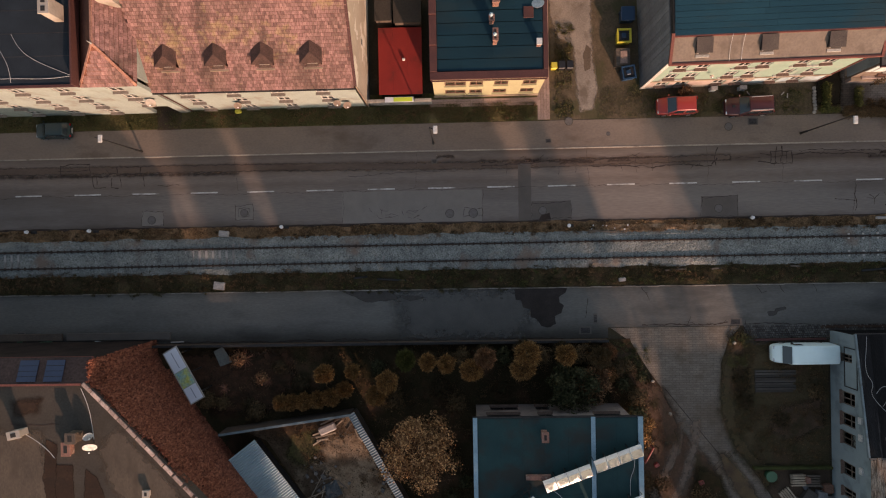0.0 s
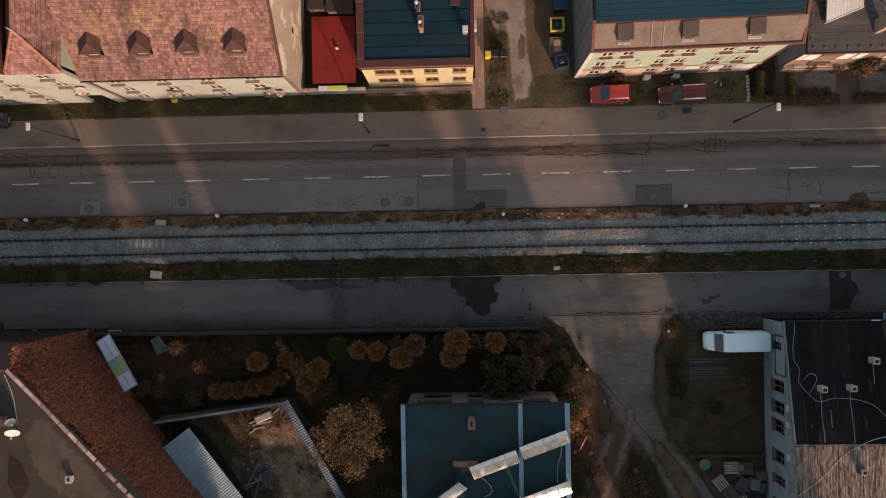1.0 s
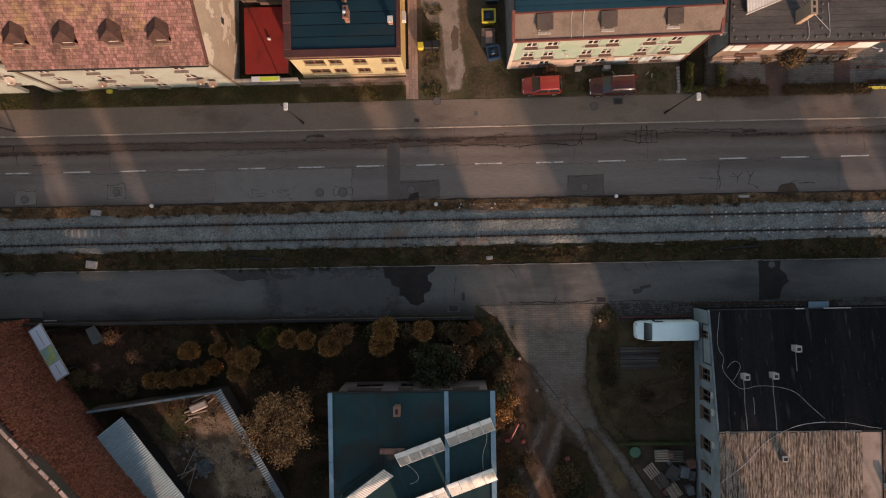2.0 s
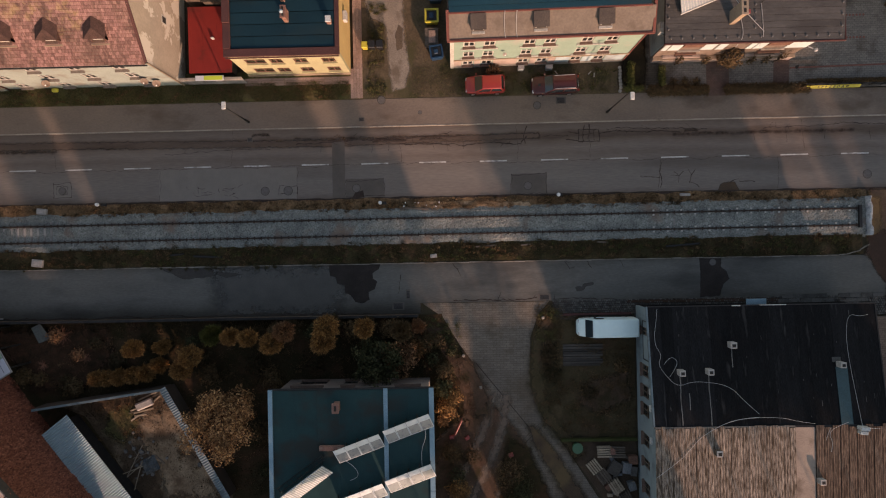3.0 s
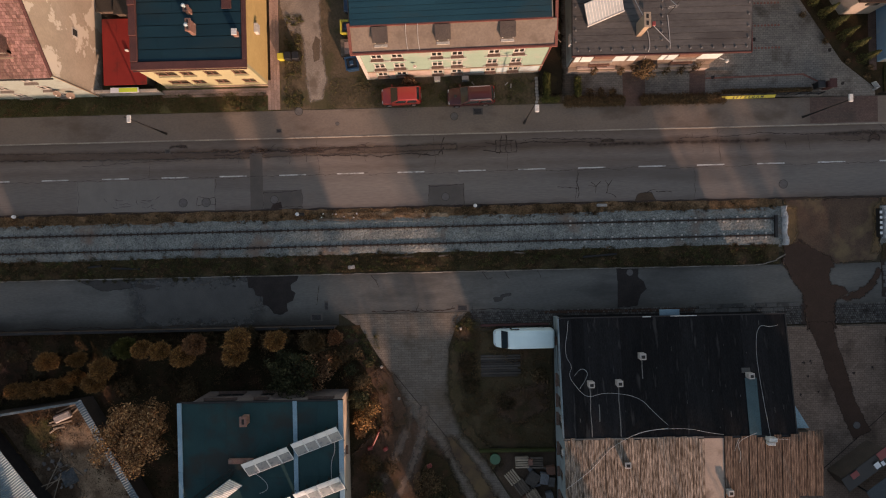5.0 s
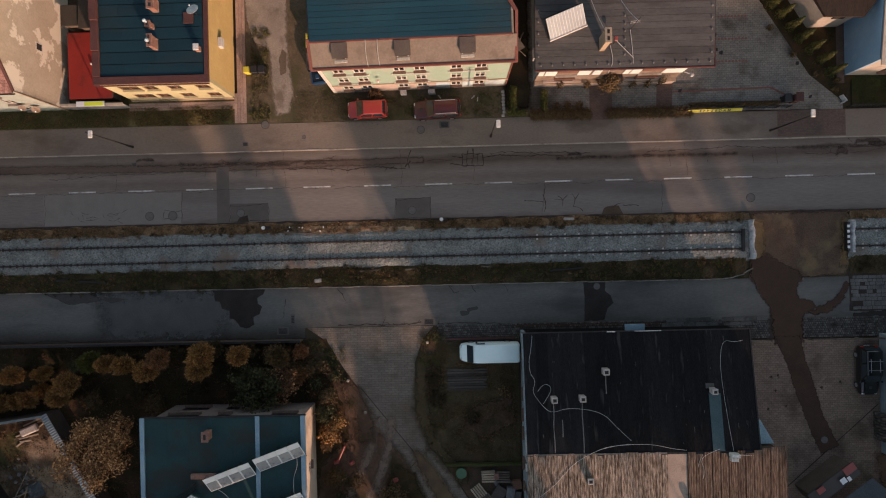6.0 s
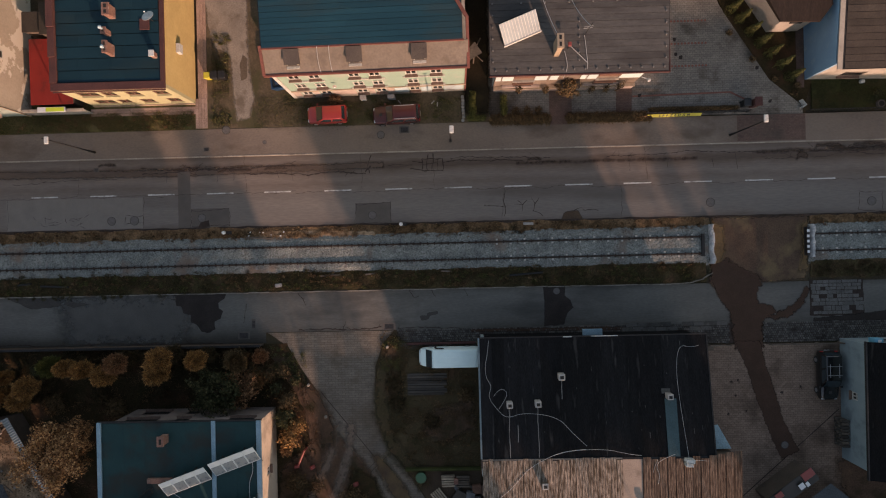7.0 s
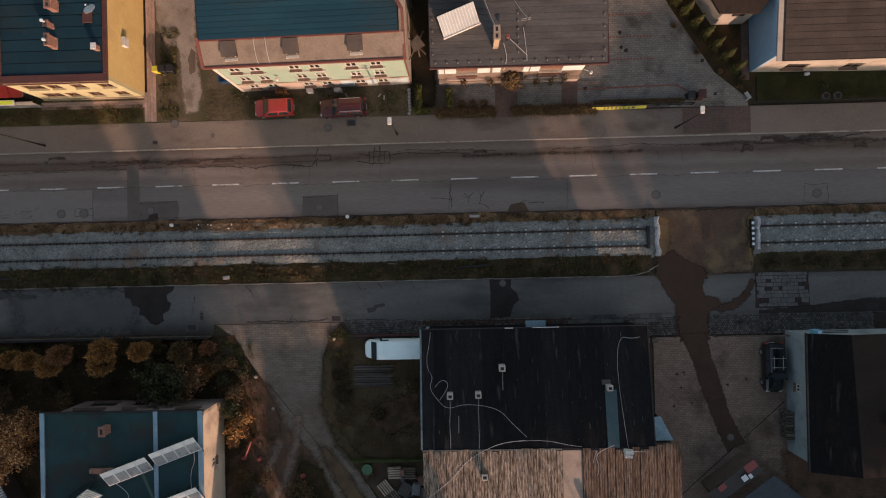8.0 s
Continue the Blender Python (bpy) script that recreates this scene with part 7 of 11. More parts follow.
part("panel", plate(bmesh.new(), [(-1.55, -0.75, 0.12), (1.55, -0.75, 0.12), (1.55, 0.65, 1.15), (-1.55, 0.65, 1.15)], 0.09), COLLECTOR, t)
part("side_frame", boxes((-1.6, 1.6, -0.82, -0.755, -0.1, 0.16)), WHITE_METAL, t)
for i in range(13):
    x = -1.5 + 0.25 * i
    part("tube", plate(bmesh.new(), [(x - 0.02, -0.74, 0.15), (x + 0.02, -0.74, 0.15), (x + 0.02, 0.64, 1.18), (x - 0.02, 0.64, 1.18)], 0.02), WHITE_METAL, t)
for x in (-1.2, 0, 1.2):
    part("leg", tube(bmesh.new(), (x, 0.75, -0.1), (x, 0.62, 1.1), 0.03), DARK_METAL, t)
part("rear_rail", tube(bmesh.new(), (-1.6, 0.85, 0.8), (1.6, 0.85, 0.8), 0.03), DARK_METAL, t)
part("rear_rail", tube(bmesh.new(), (-1.6, 0.95, 0.4), (1.6, 0.95, 0.4), 0.03), DARK_METAL, t)
t = thing("roof_antenna", "thin metal antenna mast on the grey roof", "antenna", (41.1, 16.9, 5.8))
part("mast", tube(bmesh.new(), (0, 0, 0), (0.2, 0.25, 1.9), 0.025), GALV_POLE, t)
for k in range(2):
    part("element", tube(bmesh.new(), (-0.35, 0.1 + 0.06 * k, 1.0 + 0.2 * k), (0.4, 0.2 + 0.05 * k, 1.0 + 0.2 * k), 0.012), WHITE_METAL, t)
t = thing("roof_flag", "small faded red cowl on the grey roof", "cowl", (39.7, 15.8, 5.75))
part("pole", tube(bmesh.new(), (0, 0, 0), (0, 0, 0.8), 0.03), GALV_POLE, t)
part("cowl", boxes((-0.12, 0.14, -0.05, 0.3, 0.7, 0.85), bevel=0.03), PLASTIC["red"], t)
for pts in ([(39.4, 15.6, 5.9), (39.7, 14.6, 5.72), (39.5, 13.86, 5.62), (39.45, 13.72, 4.8)], [(41.0, 16.8, 5.95), (41.2, 15.4, 5.78), (41.3, 13.86, 5.62), (41.3, 13.7, 4.9)],
            [(38.9, 16.2, 6.9), (38.0, 18.5, 6.1), (37.5, 20.5, 6.3)], [(41.2, 17.0, 7.4), (40.3, 18.6, 6.1), (39.6, 20.5, 6.3)], [(39.9, 15.9, 6.0), (40.7, 15.2, 5.8), (41.3, 14.6, 5.72)]):
    tagged(wire("roof_cable", pts, 0.02, CABLE), "pale cable lying over the roof", "cable", "roof cables")
shrub("porch_plant", "brown climbing plant over the porch", "plant", (40.4, 13.75, 0.09), 1.2, 3.4, LEAF_HEDGE, random.Random(12), 1500, 0.10, twigs=9)

# blue-walled house and brown-roofed house at the end
n7 = thing("blue_house", "house with a sky-blue side wall and brown roof", "house", (0, 0, 0))
facade("front_wall", n7, (61.8, 14.3, 0), -1.0, 20, 4.4, [(3.0, 1.0, 1.9, 1.3, 2), (7.8, 1.0, 1.5, 1.3, 1), (12.4, 1.0, 2.3, 1.3, 2)], PLASTER_WHITE, frame_mat=WOOD)
part("side_wall", gable_wall([(14.3, 0), (26, 0), (26, 6.1), (14.3, 4.5)], 61.6, 61.8), PLASTER_BLUE, n7, "sky-blue painted side wall with pale scuffs")
sw = put(part("window", boxes((-0.4, 0.4, -0.05, 0.0, 0, 0.09), (-0.4, 0.4, -0.05, 0, 0.9, 0.99), (-0.4, -0.32, -0.05, 0, 0.09, 0.9), (0.32, 0.4, -0.05, 0, 0.09, 0.9), (-0.04, 0.04, -0.05, 0, 0.09, 0.9)), TRIM_WHITE, n7), pose(61.6, 19.6, 3.4, 0, 0, -90))
part("pane", boxes((-0.32, 0.32, -0.02, -0.004, 0.09, 0.9)), SOOT, sw)
part("wall", boxes((80.5, 80.8, 14.3, 26, 0, 4.4), (61.8, 80.5, 25.7, 26, 0, 4.4)), PLASTER_WHITE, n7)
z7 = lambda y: 4.75 + (y - 13.9) * 0.12
sheets(n7, 62.15, 81.0, 13.85, 25.9, z7, 22, BROWN_METAL, 21, (0.35, 0.7), gap=0.025)
part("roof_deck", plate(bmesh.new(), [(61.9, 13.82, 4.72), (81.1, 13.82, 4.72), (81.1, 26, 6.2), (61.9, 26, 6.2)], 0.14), DARK_METAL, n7)
part("verge_trim", plate(bmesh.new(), [(61.55, 13.8, 4.80), (61.95, 13.8, 4.80), (61.95, 26, 6.27), (61.55, 26, 6.27)], 0.1), PLASTER_WHITE, n7, "pale mortared verge")
part("path_strip", boxes((60.9, 61.55, 13.6, 22, -0.02, 0.115)), PAVER_RED, n7, "red paver strip along the wall")
n8 = thing("brown_house", "small pale house with a dark brown roof", "house", (0, 0, 0), 0)
part("wall", prism(bmesh.new(), [(58.3, 18.6), (61.0, 18.6), (61.0, 27), (53.0, 27)], 0, 4.55), PLASTER_WHITE, n8)
part("roof", prism(bmesh.new(), [(57.1, 17.85), (60.3, 17.75), (61.2, 19.0), (61.2, 27.3), (51.6, 27.3)], 4.604, [4.8, 4.8, 5.0, 5.8, 5.8]), mat("brown_tin", (0.036, 0.024, 0.019), (0.026, 0.018, 0.014), 0.8, 8, 0.6, stretch=(3, 0.4, 1)), n8, "dark brown sheet roof")
part("window", boxes((59.2, 60.2, 18.52, 18.596, 2.2, 3.2)), SOOT, n8, "dark window")

# ---- buildings on the south side ----
s1 = thing("workshop_block", "tall block with flat grey roof and creeper-covered wall", "building", (0, 0, 0))
PAR = [(-60, -9.52), (-28.26, -9.57), (-25.64, -12.2), (-21.6, -16.4), (-18.52, -19.6), (-13.2, -25.6)]
FACE = [(-60, -7.85), (-27.95, -7.85), (-27.9, -9.35), (-25.7, -12.3), (-22.1, -17.0), (-19.3, -20.4), (-14.2, -26.6), (-14.4, -26.8), (-60, -26.8)]
# The block's walls are much darker than its parapet.
part("wall", prism(bmesh.new(), FACE, -0.05, 9.45), BLACKISH_WALL, s1, "grimy dark plastered wall")
part("flat_roof", prism(bmesh.new(), PAR + [(-13.2, -25.9), (-60, -25.9)], 9.46, 10.12), FELT_GREY, s1, "grey-brown felt flat roof")
part("roof_slope", plate(bmesh.new(), [(-60, -7.62, 9.52), (-27.86, -7.62, 9.52), (-27.86, -9.5, 10.2), (-60, -9.46, 10.2)], 0.05), mat("brown_sheet", (0.075, 0.045, 0.038), (0.055, 0.034, 0.030), 0.8, 6, 0.8), s1, "dull brown sheet slope")
part("parapet", prism(bmesh.new(), [(-28.3, -9.45), (-27.9, -9.36), (-25.36, -11.91), (-21.32, -16.1), (-18.27, -19.3), (-12.95, -25.3), (-13.3, -25.6), (-18.62, -19.6), (-21.7, -16.4), (-25.74, -12.2), (-28.36, -9.6)], 9.452, 10.18), DARK_WALL, s1, "low dark parapet")
part("eave_board", boxes((-60, -27.86, -7.70, -7.60, 9.3, 9.5)), TRIM_RED, s1, "red-brown eaves board")
part("verge_board", plate(bmesh.new(), [(-27.84, -7.6, 9.54), (-27.74, -7.6, 9.54), (-27.74, -9.4, 10.2), (-27.84, -9.4, 10.2)], 0.2), TRIM_RED, s1, "red-brown verge board")
part("parapet_trim", boxes((-60, -28.3, -9.62, -9.46, 10.13, 10.27)), TRIM_RED, s1, "red-brown parapet edge")
cop = mesh_of(boxes((-0.44, 0.44, -0.15, 0.15, 0, 0.10), bevel=0.02), "coping")
cop.materials.append(mat("pink_coping", (0.42, 0.31, 0.265), (0.25, 0.17, 0.14), 2.0, 10, 0.85, per_object=0.3))
for (ax, ay), (bx, by) in zip(PAR[1:5], PAR[2:6]):
    n = int(math.hypot(bx - ax, by - ay) / 0.92)
    a = math.degrees(math.atan2(by - ay, bx - ax))
    for i in range(n):
        f = (i + 0.5) / n
        put(part("coping", cop, None, s1, "pale pinkish coping stone"), pose(ax + (bx - ax) * f + 0.12, ay + (by - ay) * f + 0.12, 10.185 + rng.uniform(-0.005, 0.02), 0, 0, a + rng.uniform(-1.5, 1.5)))


def creeper(line, z1, count, depth, rg):
    """A mat of dead creeper hanging on the wall above the line: leaves, and long stems among them."""
    verts, faces = [], []
    seg = [(Vector((*a, 0)), Vector((*b, 0))) for a, b in zip(line, line[1:])]
    total = sum((b - a).length for a, b in seg)
    for a, b in seg:
        u = (b - a).normalized()
        o = Vector((-u.y, u.x, 0))
        for _ in range(int(count * (b - a).length / total)):
            s, z = rg.uniform(0, (b - a).length), rg.uniform(0.0, z1)
            q = a + u * s
            k = noise.noise(Vector((q.x * 0.5, q.y * 0.5, z * 0.3))) + 0.5 * noise.noise(Vector((q.x * 1.9, q.y * 1.9, z * 0.8)))
            d = depth * (0.5 + 0.7 * k) * rg.uniform(0.3, 1.1) + 0.105 * z * min(1.0, max(0.0, (q.x + 27.6) / 4))
            c = q + o * max(d, 0.02) + Vector((0, 0, z))
            stem = rg.random() < 0.3
            L, W = (rg.uniform(0.18, 0.5), 0.022) if stem else (rg.uniform(0.06, 0.13), rg.uniform(0.045, 0.09))
            t = (Vector((0, 0, -1)) + u * rg.uniform(-0.5, 0.5) + o * rg.uniform(-0.1, 0.5)).normalized()
            w = (t.cross(o) + o * rg.uniform(-0.5, 0.5)).normalized()
            i = len(verts)
            verts += [c - t * L - w * W, c - t * L * 0.6 + w * W, c + t * L, c + t * L * 0.3 - w * W * 1.4]
            faces.append((i, i + 1, i + 2, i + 3))
    me = bpy.data.meshes.new("creeper")
    me.from_pydata([tuple(v) for v in verts], [], faces)
    return me

part("creeper", creeper([(-27.93, -7.8), (-27.88, -9.35), (-25.68, -12.28), (-22.08, -16.98), (-19.28, -20.38), (-14.18, -26.58)], 10.1, 42000, 0.42, random.Random(44)), LEAF_CREEPER, s1, "dry red-brown creeper covering the wall")
for x0, x1 in ((-33.2, -31.75), (-31.15, -29.75)):
    sp = thing("rooftop_solar_array", "dark blue solar panel on the brown slope", "solar panel", (0, 0, 0), 0, "panels on the brown slope")
    zs = lambda y: 9.60 + (-7.62 - y) * 0.362
    part("glass", plate(bmesh.new(), [(x0, -7.8, zs(-7.8)), (x1, -7.8, zs(-7.8)), (x1, -9.3, zs(-9.3)), (x0, -9.3, zs(-9.3))], 0.04), CELLS_BLUE, sp)
    for k in range(3):
        y = -7.8 - 1.5 * (k + 1) / 4
        part("bar", plate(bmesh.new(), [(x0, y, zs(y) + 0.012), (x1, y, zs(y) + 0.012), (x1, y - 0.03, zs(y - 0.03) + 0.012), (x0, y - 0.03, zs(y - 0.03) + 0.012)], 0.008), DARK_METAL, sp)
# flat roof details
for k in range(9):
    part("roof_seam", boxes((-46.0, -31.2 + 0.35 * k, -14.2 - 1.15 * k, -14.16 - 1.15 * k, 10.118, 10.134)), DARK_WALL, s1)
crack("roof_seam", [(-33.8, -12.4), (-30.0, -12.5)], 0.05, s1, rng, 0.0).location.z = 10.13
crack("roof_seam", [(-21.0, -16.6), (-23.2, -18.6), (-25.0, -20.2)], 0.04, s1, rng, 0.0).location.z = 10.13
for k, (pts, m_, w) in enumerate((([(-37.0, -13.2), (-31.4, -13.0), (-30.6, -18.0), (-30.4, -25.5), (-40.0, -25.5)], ROOF_DUST, 1.2), ([(-25.6, -12.8), (-22.4, -16.2), (-19.6, -19.4), (-21.4, -21.0), (-26.0, -17.6), (-27.2, -14.4)], ROOF_DUST, 1.0),
                                  ([(-30.5, -15.5), (-29.0, -15.5), (-28.9, -21.0), (-30.3, -21.0)], ROOF_STAIN, 0.4), ([(-28.1, -15.8), (-27.2, -16.5), (-26.6, -18.0), (-27.4, -19.5), (-28.2, -18.0)], ROOF_STAIN, 0.35),
                                  ([(-31.0, -13.6), (-30.2, -14.0), (-30.4, -17.8), (-30.9, -19.6), (-31.3, -16.5)], ROOF_STAIN, 0.4), ([(-33.6, -10.8), (-31.2, -10.6), (-31.6, -11.6), (-33.4, -11.9)], ROOF_STAIN, 0.8))):
    soft("roof_stain", pts, 10.136 + 0.002 * k, m_, w, 0.13, "dusty patch on the felt roof" if m_ is ROOF_DUST else "dark brown damp stain on the felt roof", "stain", blur=w > 0.5)
chimney("chimney", (-28.6, -13.3, 10.1), 0.7, 0.7, 1.0, DARK_WALL, "dark square chimney on the flat roof")
chimney("chimney", (-32.8, -13.0, 10.1), 0.9, 0.5, 1.0, PLASTER_WHITE, "pale plastered vent on the flat roof", turn=12)
chimney("chimney", (-29.2, -14.2, 10.1), 0.6, 0.9, 0.6, BRICK, "low red brick stack on the flat roof")
chimney("chimney", (-23.4, -17.6, 10.1), 0.42, 0.42, 0.4, PLASTER_WHITE, "small white vent on the flat roof")
dish((-27.4, -13.9, 10.1), 0.5, 20, 40, "white satellite dish on the flat roof", 0.6)
dish((-27.6, -13.2, 10.1), 0.35, 60, 35, "small white satellite dish on the flat roof", 0.6)
tagged(wire("roof_cable", [(-32.4, -13.2, 10.3), (-31.0, -14.1, 10.15), (-30.4, -15.0, 10.15)], 0.025, CABLE), "pale cable on the flat roof", "cable", "roof cables")
tagged(wire("roof_cable", [(-28.2, -9.8, 10.35), (-27.8, -11.0, 10.15), (-27.5, -12.6, 10.15), (-27.3, -13.6, 10.3)], 0.02, CABLE), "pale cable on the flat roof", "cable", "roof cables")

# A softly edged, slightly darker stretch of the lane.
soft("damp_asphalt", [(-6.0, -3.7), (5.6, -3.7), (6.4, -5.6), (5.0, -8.1), (-5.0, -8.1)], 0.004, DARK_LANE, 3.0, 0.25, "faintly damp dark stretch of the lane", "stain", blur=True)

# wall and clutter between the lane and the workshop block
t = thing("garden_wall", "low dark wall along the lane", "wall", (0, 0, 0))
part("wall_body", boxes((-27.6, 12.8, -8.32, -8.18, -0.05, 1.1), bevel=0.02), DARK_WALL, t)
part("coping", boxes((-27.6, 12.8, -8.36, -8.14, 1.104, 1.16), bevel=0.015), DARK_METAL, t)
for x0, x1, m_ in ((-36.0, -26.4, PATCH), (-48, -36.4, DARK_WALL)):
    put(tagged(part("low_ramp", boxes((x0, x1, -7.75, -7.1, -0.02, 0.16), bevel=0.03), m_), "low concrete ledge along the block", "ledge", "ledges by the block"), pose(0, 0, 0))
for x, y, w, m_ in ((-38.0, -7.9, 1.2, PLASTIC["green"]), (-36.5, -8.0, 0.7, PLASTIC["white"]), (-34.6, -8.05, 0.9, PLASTIC["white"]), (-33.0, -7.95, 0.8, PLASTIC["white"]), (-40.4, -7.85, 0.5, PLASTIC["green"]), (-25.8, -8.05, 1.2, CONCRETE)):
    put(tagged(part("scrap", boxes((-w / 2, w / 2, -0.06, 0.06, 0, 0.12), bevel=0.02), m_), "scrap board lying by the wall foot", "scrap", "scrap by the lane"), pose(x, y + 0.05, 0.0, 0, 0, rng.uniform(-8, 8)))

# billboard seen edge-up in the garden
bt = thing("billboard", "long white billboard with a blue-yellow picture, tilted on posts", "billboard", (-23.75, -10.35, 0), -61.2)
zb = lambda y: 3.4 + 0.22 * y
part("panel", plate(bmesh.new(), [(-2.5, -0.76, zb(-0.76)), (2.5, -0.76, zb(-0.76)), (2.5, 0.76, zb(0.76)), (-2.5, 0.76, zb(0.76))], 0.08), GREY_BOX, bt)
for x0, x1, m_ in ((-2.4, -0.5, plain("print_white", (0.55, 0.58, 0.64), 0.6)), (-0.45, 1.0, mat("print_scene", (0.42, 0.42, 0.10), (0.15, 0.32, 0.36), 1.4, 6, 0.6)), (1.05, 2.4, plain("print_pale", (0.57, 0.59, 0.65), 0.6))):
    part("print", plate(bmesh.new(), [(x0, -0.66, zb(-0.66) + 0.006), (x1, -0.66, zb(-0.66) + 0.006), (x1, 0.66, zb(0.66) + 0.006), (x0, 0.66, zb(0.66) + 0.006)], 0.004), m_, bt)
for x0, x1 in ((-2.2, -0.7), (1.2, 2.2)):
    part("text_bar", plate(bmesh.new(), [(x0, -0.02, zb(-0.02) + 0.011), (x1, -0.02, zb(-0.02) + 0.011), (x1, 0.06, zb(0.06) + 0.011), (x0, 0.06, zb(0.06) + 0.011)], 0.003), plain("print_grey", (0.2, 0.22, 0.26), 0.6), bt, "line of unreadable print")
for x in (-1.9, 0, 1.9):
    part("post", tube(bmesh.new(), (x, 0.1, -0.05), (x, 0.1, 3.36), 0.07), DARK_METAL, bt)
t = thing("tin_sheet", "grey sheet leaning in the weeds", "sheet", (-21.6, -9.3, 0.02), 20)
part("sheet", plate(bmesh.new(), [(-0.6, -0.8, 0.1), (0.6, -0.8, 0.1), (0.4, 0.8, 0.5), (-0.5, 0.7, 0.5)], 0.03), mat("old_board", (0.12, 0.13, 0.12), (0.09, 0.095, 0.09), 2, 12, 0.9), t)

# shed and walled yard
def corrugated(name, parent, L, W, z0, z1, pitch, material, label="", amp=0.028):
    """A corrugated sheet, ribs along y; L in x, W in y, from z0 to z1 along y."""
    n = int(L / pitch) * 4
    verts, faces = [], []
    for i in range(n + 1):
        x = L * i / n
        w = amp * math.sin(math.pi * 2 * i / 4)
        verts += [(x, 0, z0 + w), (x, W, z1 + w), (x, 0, z0 + w - 0.02), (x, W, z1 + w - 0.02)]
    for i in range(n):
        a, b = 4 * i, 4 * (i + 1)
        faces += [(a, b, b + 1, a + 1), (a + 2, a + 3, b + 3, b + 2), (a, a + 2, b + 2, b), (a + 1, b + 1, b + 3, a + 3)]
    faces += [(0, 1, 3, 2), (4 * n, 4 * n + 2, 4 * n + 3, 4 * n + 1)]
    me = bpy.data.meshes.new(name)
    me.from_pydata(verts, [], faces)
    return part(name, me, material, parent, label)

sh = thing("tin_shed", "low shed with a bluish corrugated metal roof", "shed", (-18.2, -16.28, 0), -52.8)
part("wall", boxes((0.25, 12.9, -2.75, -0.5, 0, 1.85)), DARK_METAL, sh)
put(corrugated("roof", sh, 13.0, 2.97, 1.95, 2.1, 0.21, GALV, "", 0.042), pose(0, -2.97, 0))
ywall = thing("yard_wall", "plastered yard wall capped with bluish metal sheet", "wall", (0, 0, 0))
a, b = Vector((-21.4, -15.9, 0)), Vector((-9.75, -14.25, 0))
m1 = pose(a.x, a.y, 0, 0, 0, math.degrees(math.atan2(b.y - a.y, b.x - a.x)))
put(part("wall_body", boxes((0, 11.7, -0.12, 0.12, 0, 1.95)), DARK_WALL, ywall), m1)
put(part("coping", boxes((0, 11.75, -0.10, 0.10, 1.955, 2.03), bevel=0.01), GALV_DULL, ywall, "bluish metal coping"), m1)
a, b = Vector((-9.75, -14.1, 0)), Vector((-4.2, -23.9, 0))
m2 = pose(a.x, a.y, 0, 0, 0, math.degrees(math.atan2(b.y - a.y, b.x - a.x)))
put(part("wall_body", boxes((0.1, 11.3, -0.15, 0.15, 0, 1.95)), DARK_WALL, ywall), m2)
put(corrugated("coping", ywall, 11.3, 0.62, 2.02, 2.02, 0.22, GALV_DULL, "narrow corrugated metal coping"), m2 @ pose(0, -0.31, 0))
sheet("walled_yard", [(-20.5, -15.9), (-9.9, -14.4), (-4.6, -23.8), (-3, -30), (-9, -30), (-17.8, -17.0)], 0.04, 0.1, YARD_DIRT, label="bare sandy earth in the walled yard", category="yard")
soft("sandy_patch", [(-13.2, -17.4), (-11.6, -16.8), (-9.6, -16.4), (-8.0, -18.6), (-6.4, -21.4), (-6.0, -24.5), (-10.4, -24.5), (-11.2, -21.4), (-12.8, -19.2)], 0.046, SAND, 1.6, 0.18, "pale trodden sand in the walled yard", "yard", blur=True)
soft("mossy_patch", [(-15.6, -16.6), (-13.6, -16.2), (-13.0, -17.8), (-14.4, -19.6), (-16.0, -18.4)], 0.048, GRASS_SOIL, 1.2, 0.18, "dull green moss in the walled yard", "ground", blur=True)
tufts("yard_weeds", [(-17.8, -11.5, -20.5, -15.2)], 1600, 0.16, LEAF_GARDEN, "dark weeds in the walled yard", rng, 0.12, 0.04, [(-18.5, -15.9), (-12.5, -15.1), (-13.2, -17.5), (-15.2, -20.5)])
tufts("dry_grass", [(-15.5, -7.0, -23.5, -15.5)], 700, 0.12, LEAF_HEDGE, "dry weeds on the bare yard", rng, 0.10, 0.04, [(-13.5, -15.3), (-10.3, -14.9), (-5.6, -23.0), (-10.5, -23.0)])
t = thing("old_bathtub", "dirty white bathtub lying in the yard", "bathtub", (-12.2, -15.9, 0.04), 22)
bm = boxes((-0.8, 0.8, -0.36, 0.36, 0.0, 0.5), bevel=0.12)
part("tub", bm, GREY_BOX, t)
part("basin", boxes((-0.66, 0.66, -0.24, 0.24, 0.501, 0.512), bevel=0.004), GREY_BOX, t)
for x, y, l, aa in ((-12.4, -16.55, 1.9, 14), (-12.9, -16.3, 1.5, 20), (-12.0, -15.2, 1.9, 24), (-12.7, -16.95, 1.1, 8), (-13.2, -17.2, 0.9, 35), (-11.2, -15.5, 0.9, 40), (-9.6, -16.4, 0.9, -68), (-9.3, -16.9, 0.6, -50)):
    put(tagged(part("plank", boxes((-l / 2, l / 2, -0.07, 0.07, 0.02, 0.07), bevel=0.012), WOOD_PALE), "pale board thrown beside the old bathtub", "plank", "boards by the bathtub"), pose(x, y, 0.06, 0, rng.uniform(-3, 3), aa))
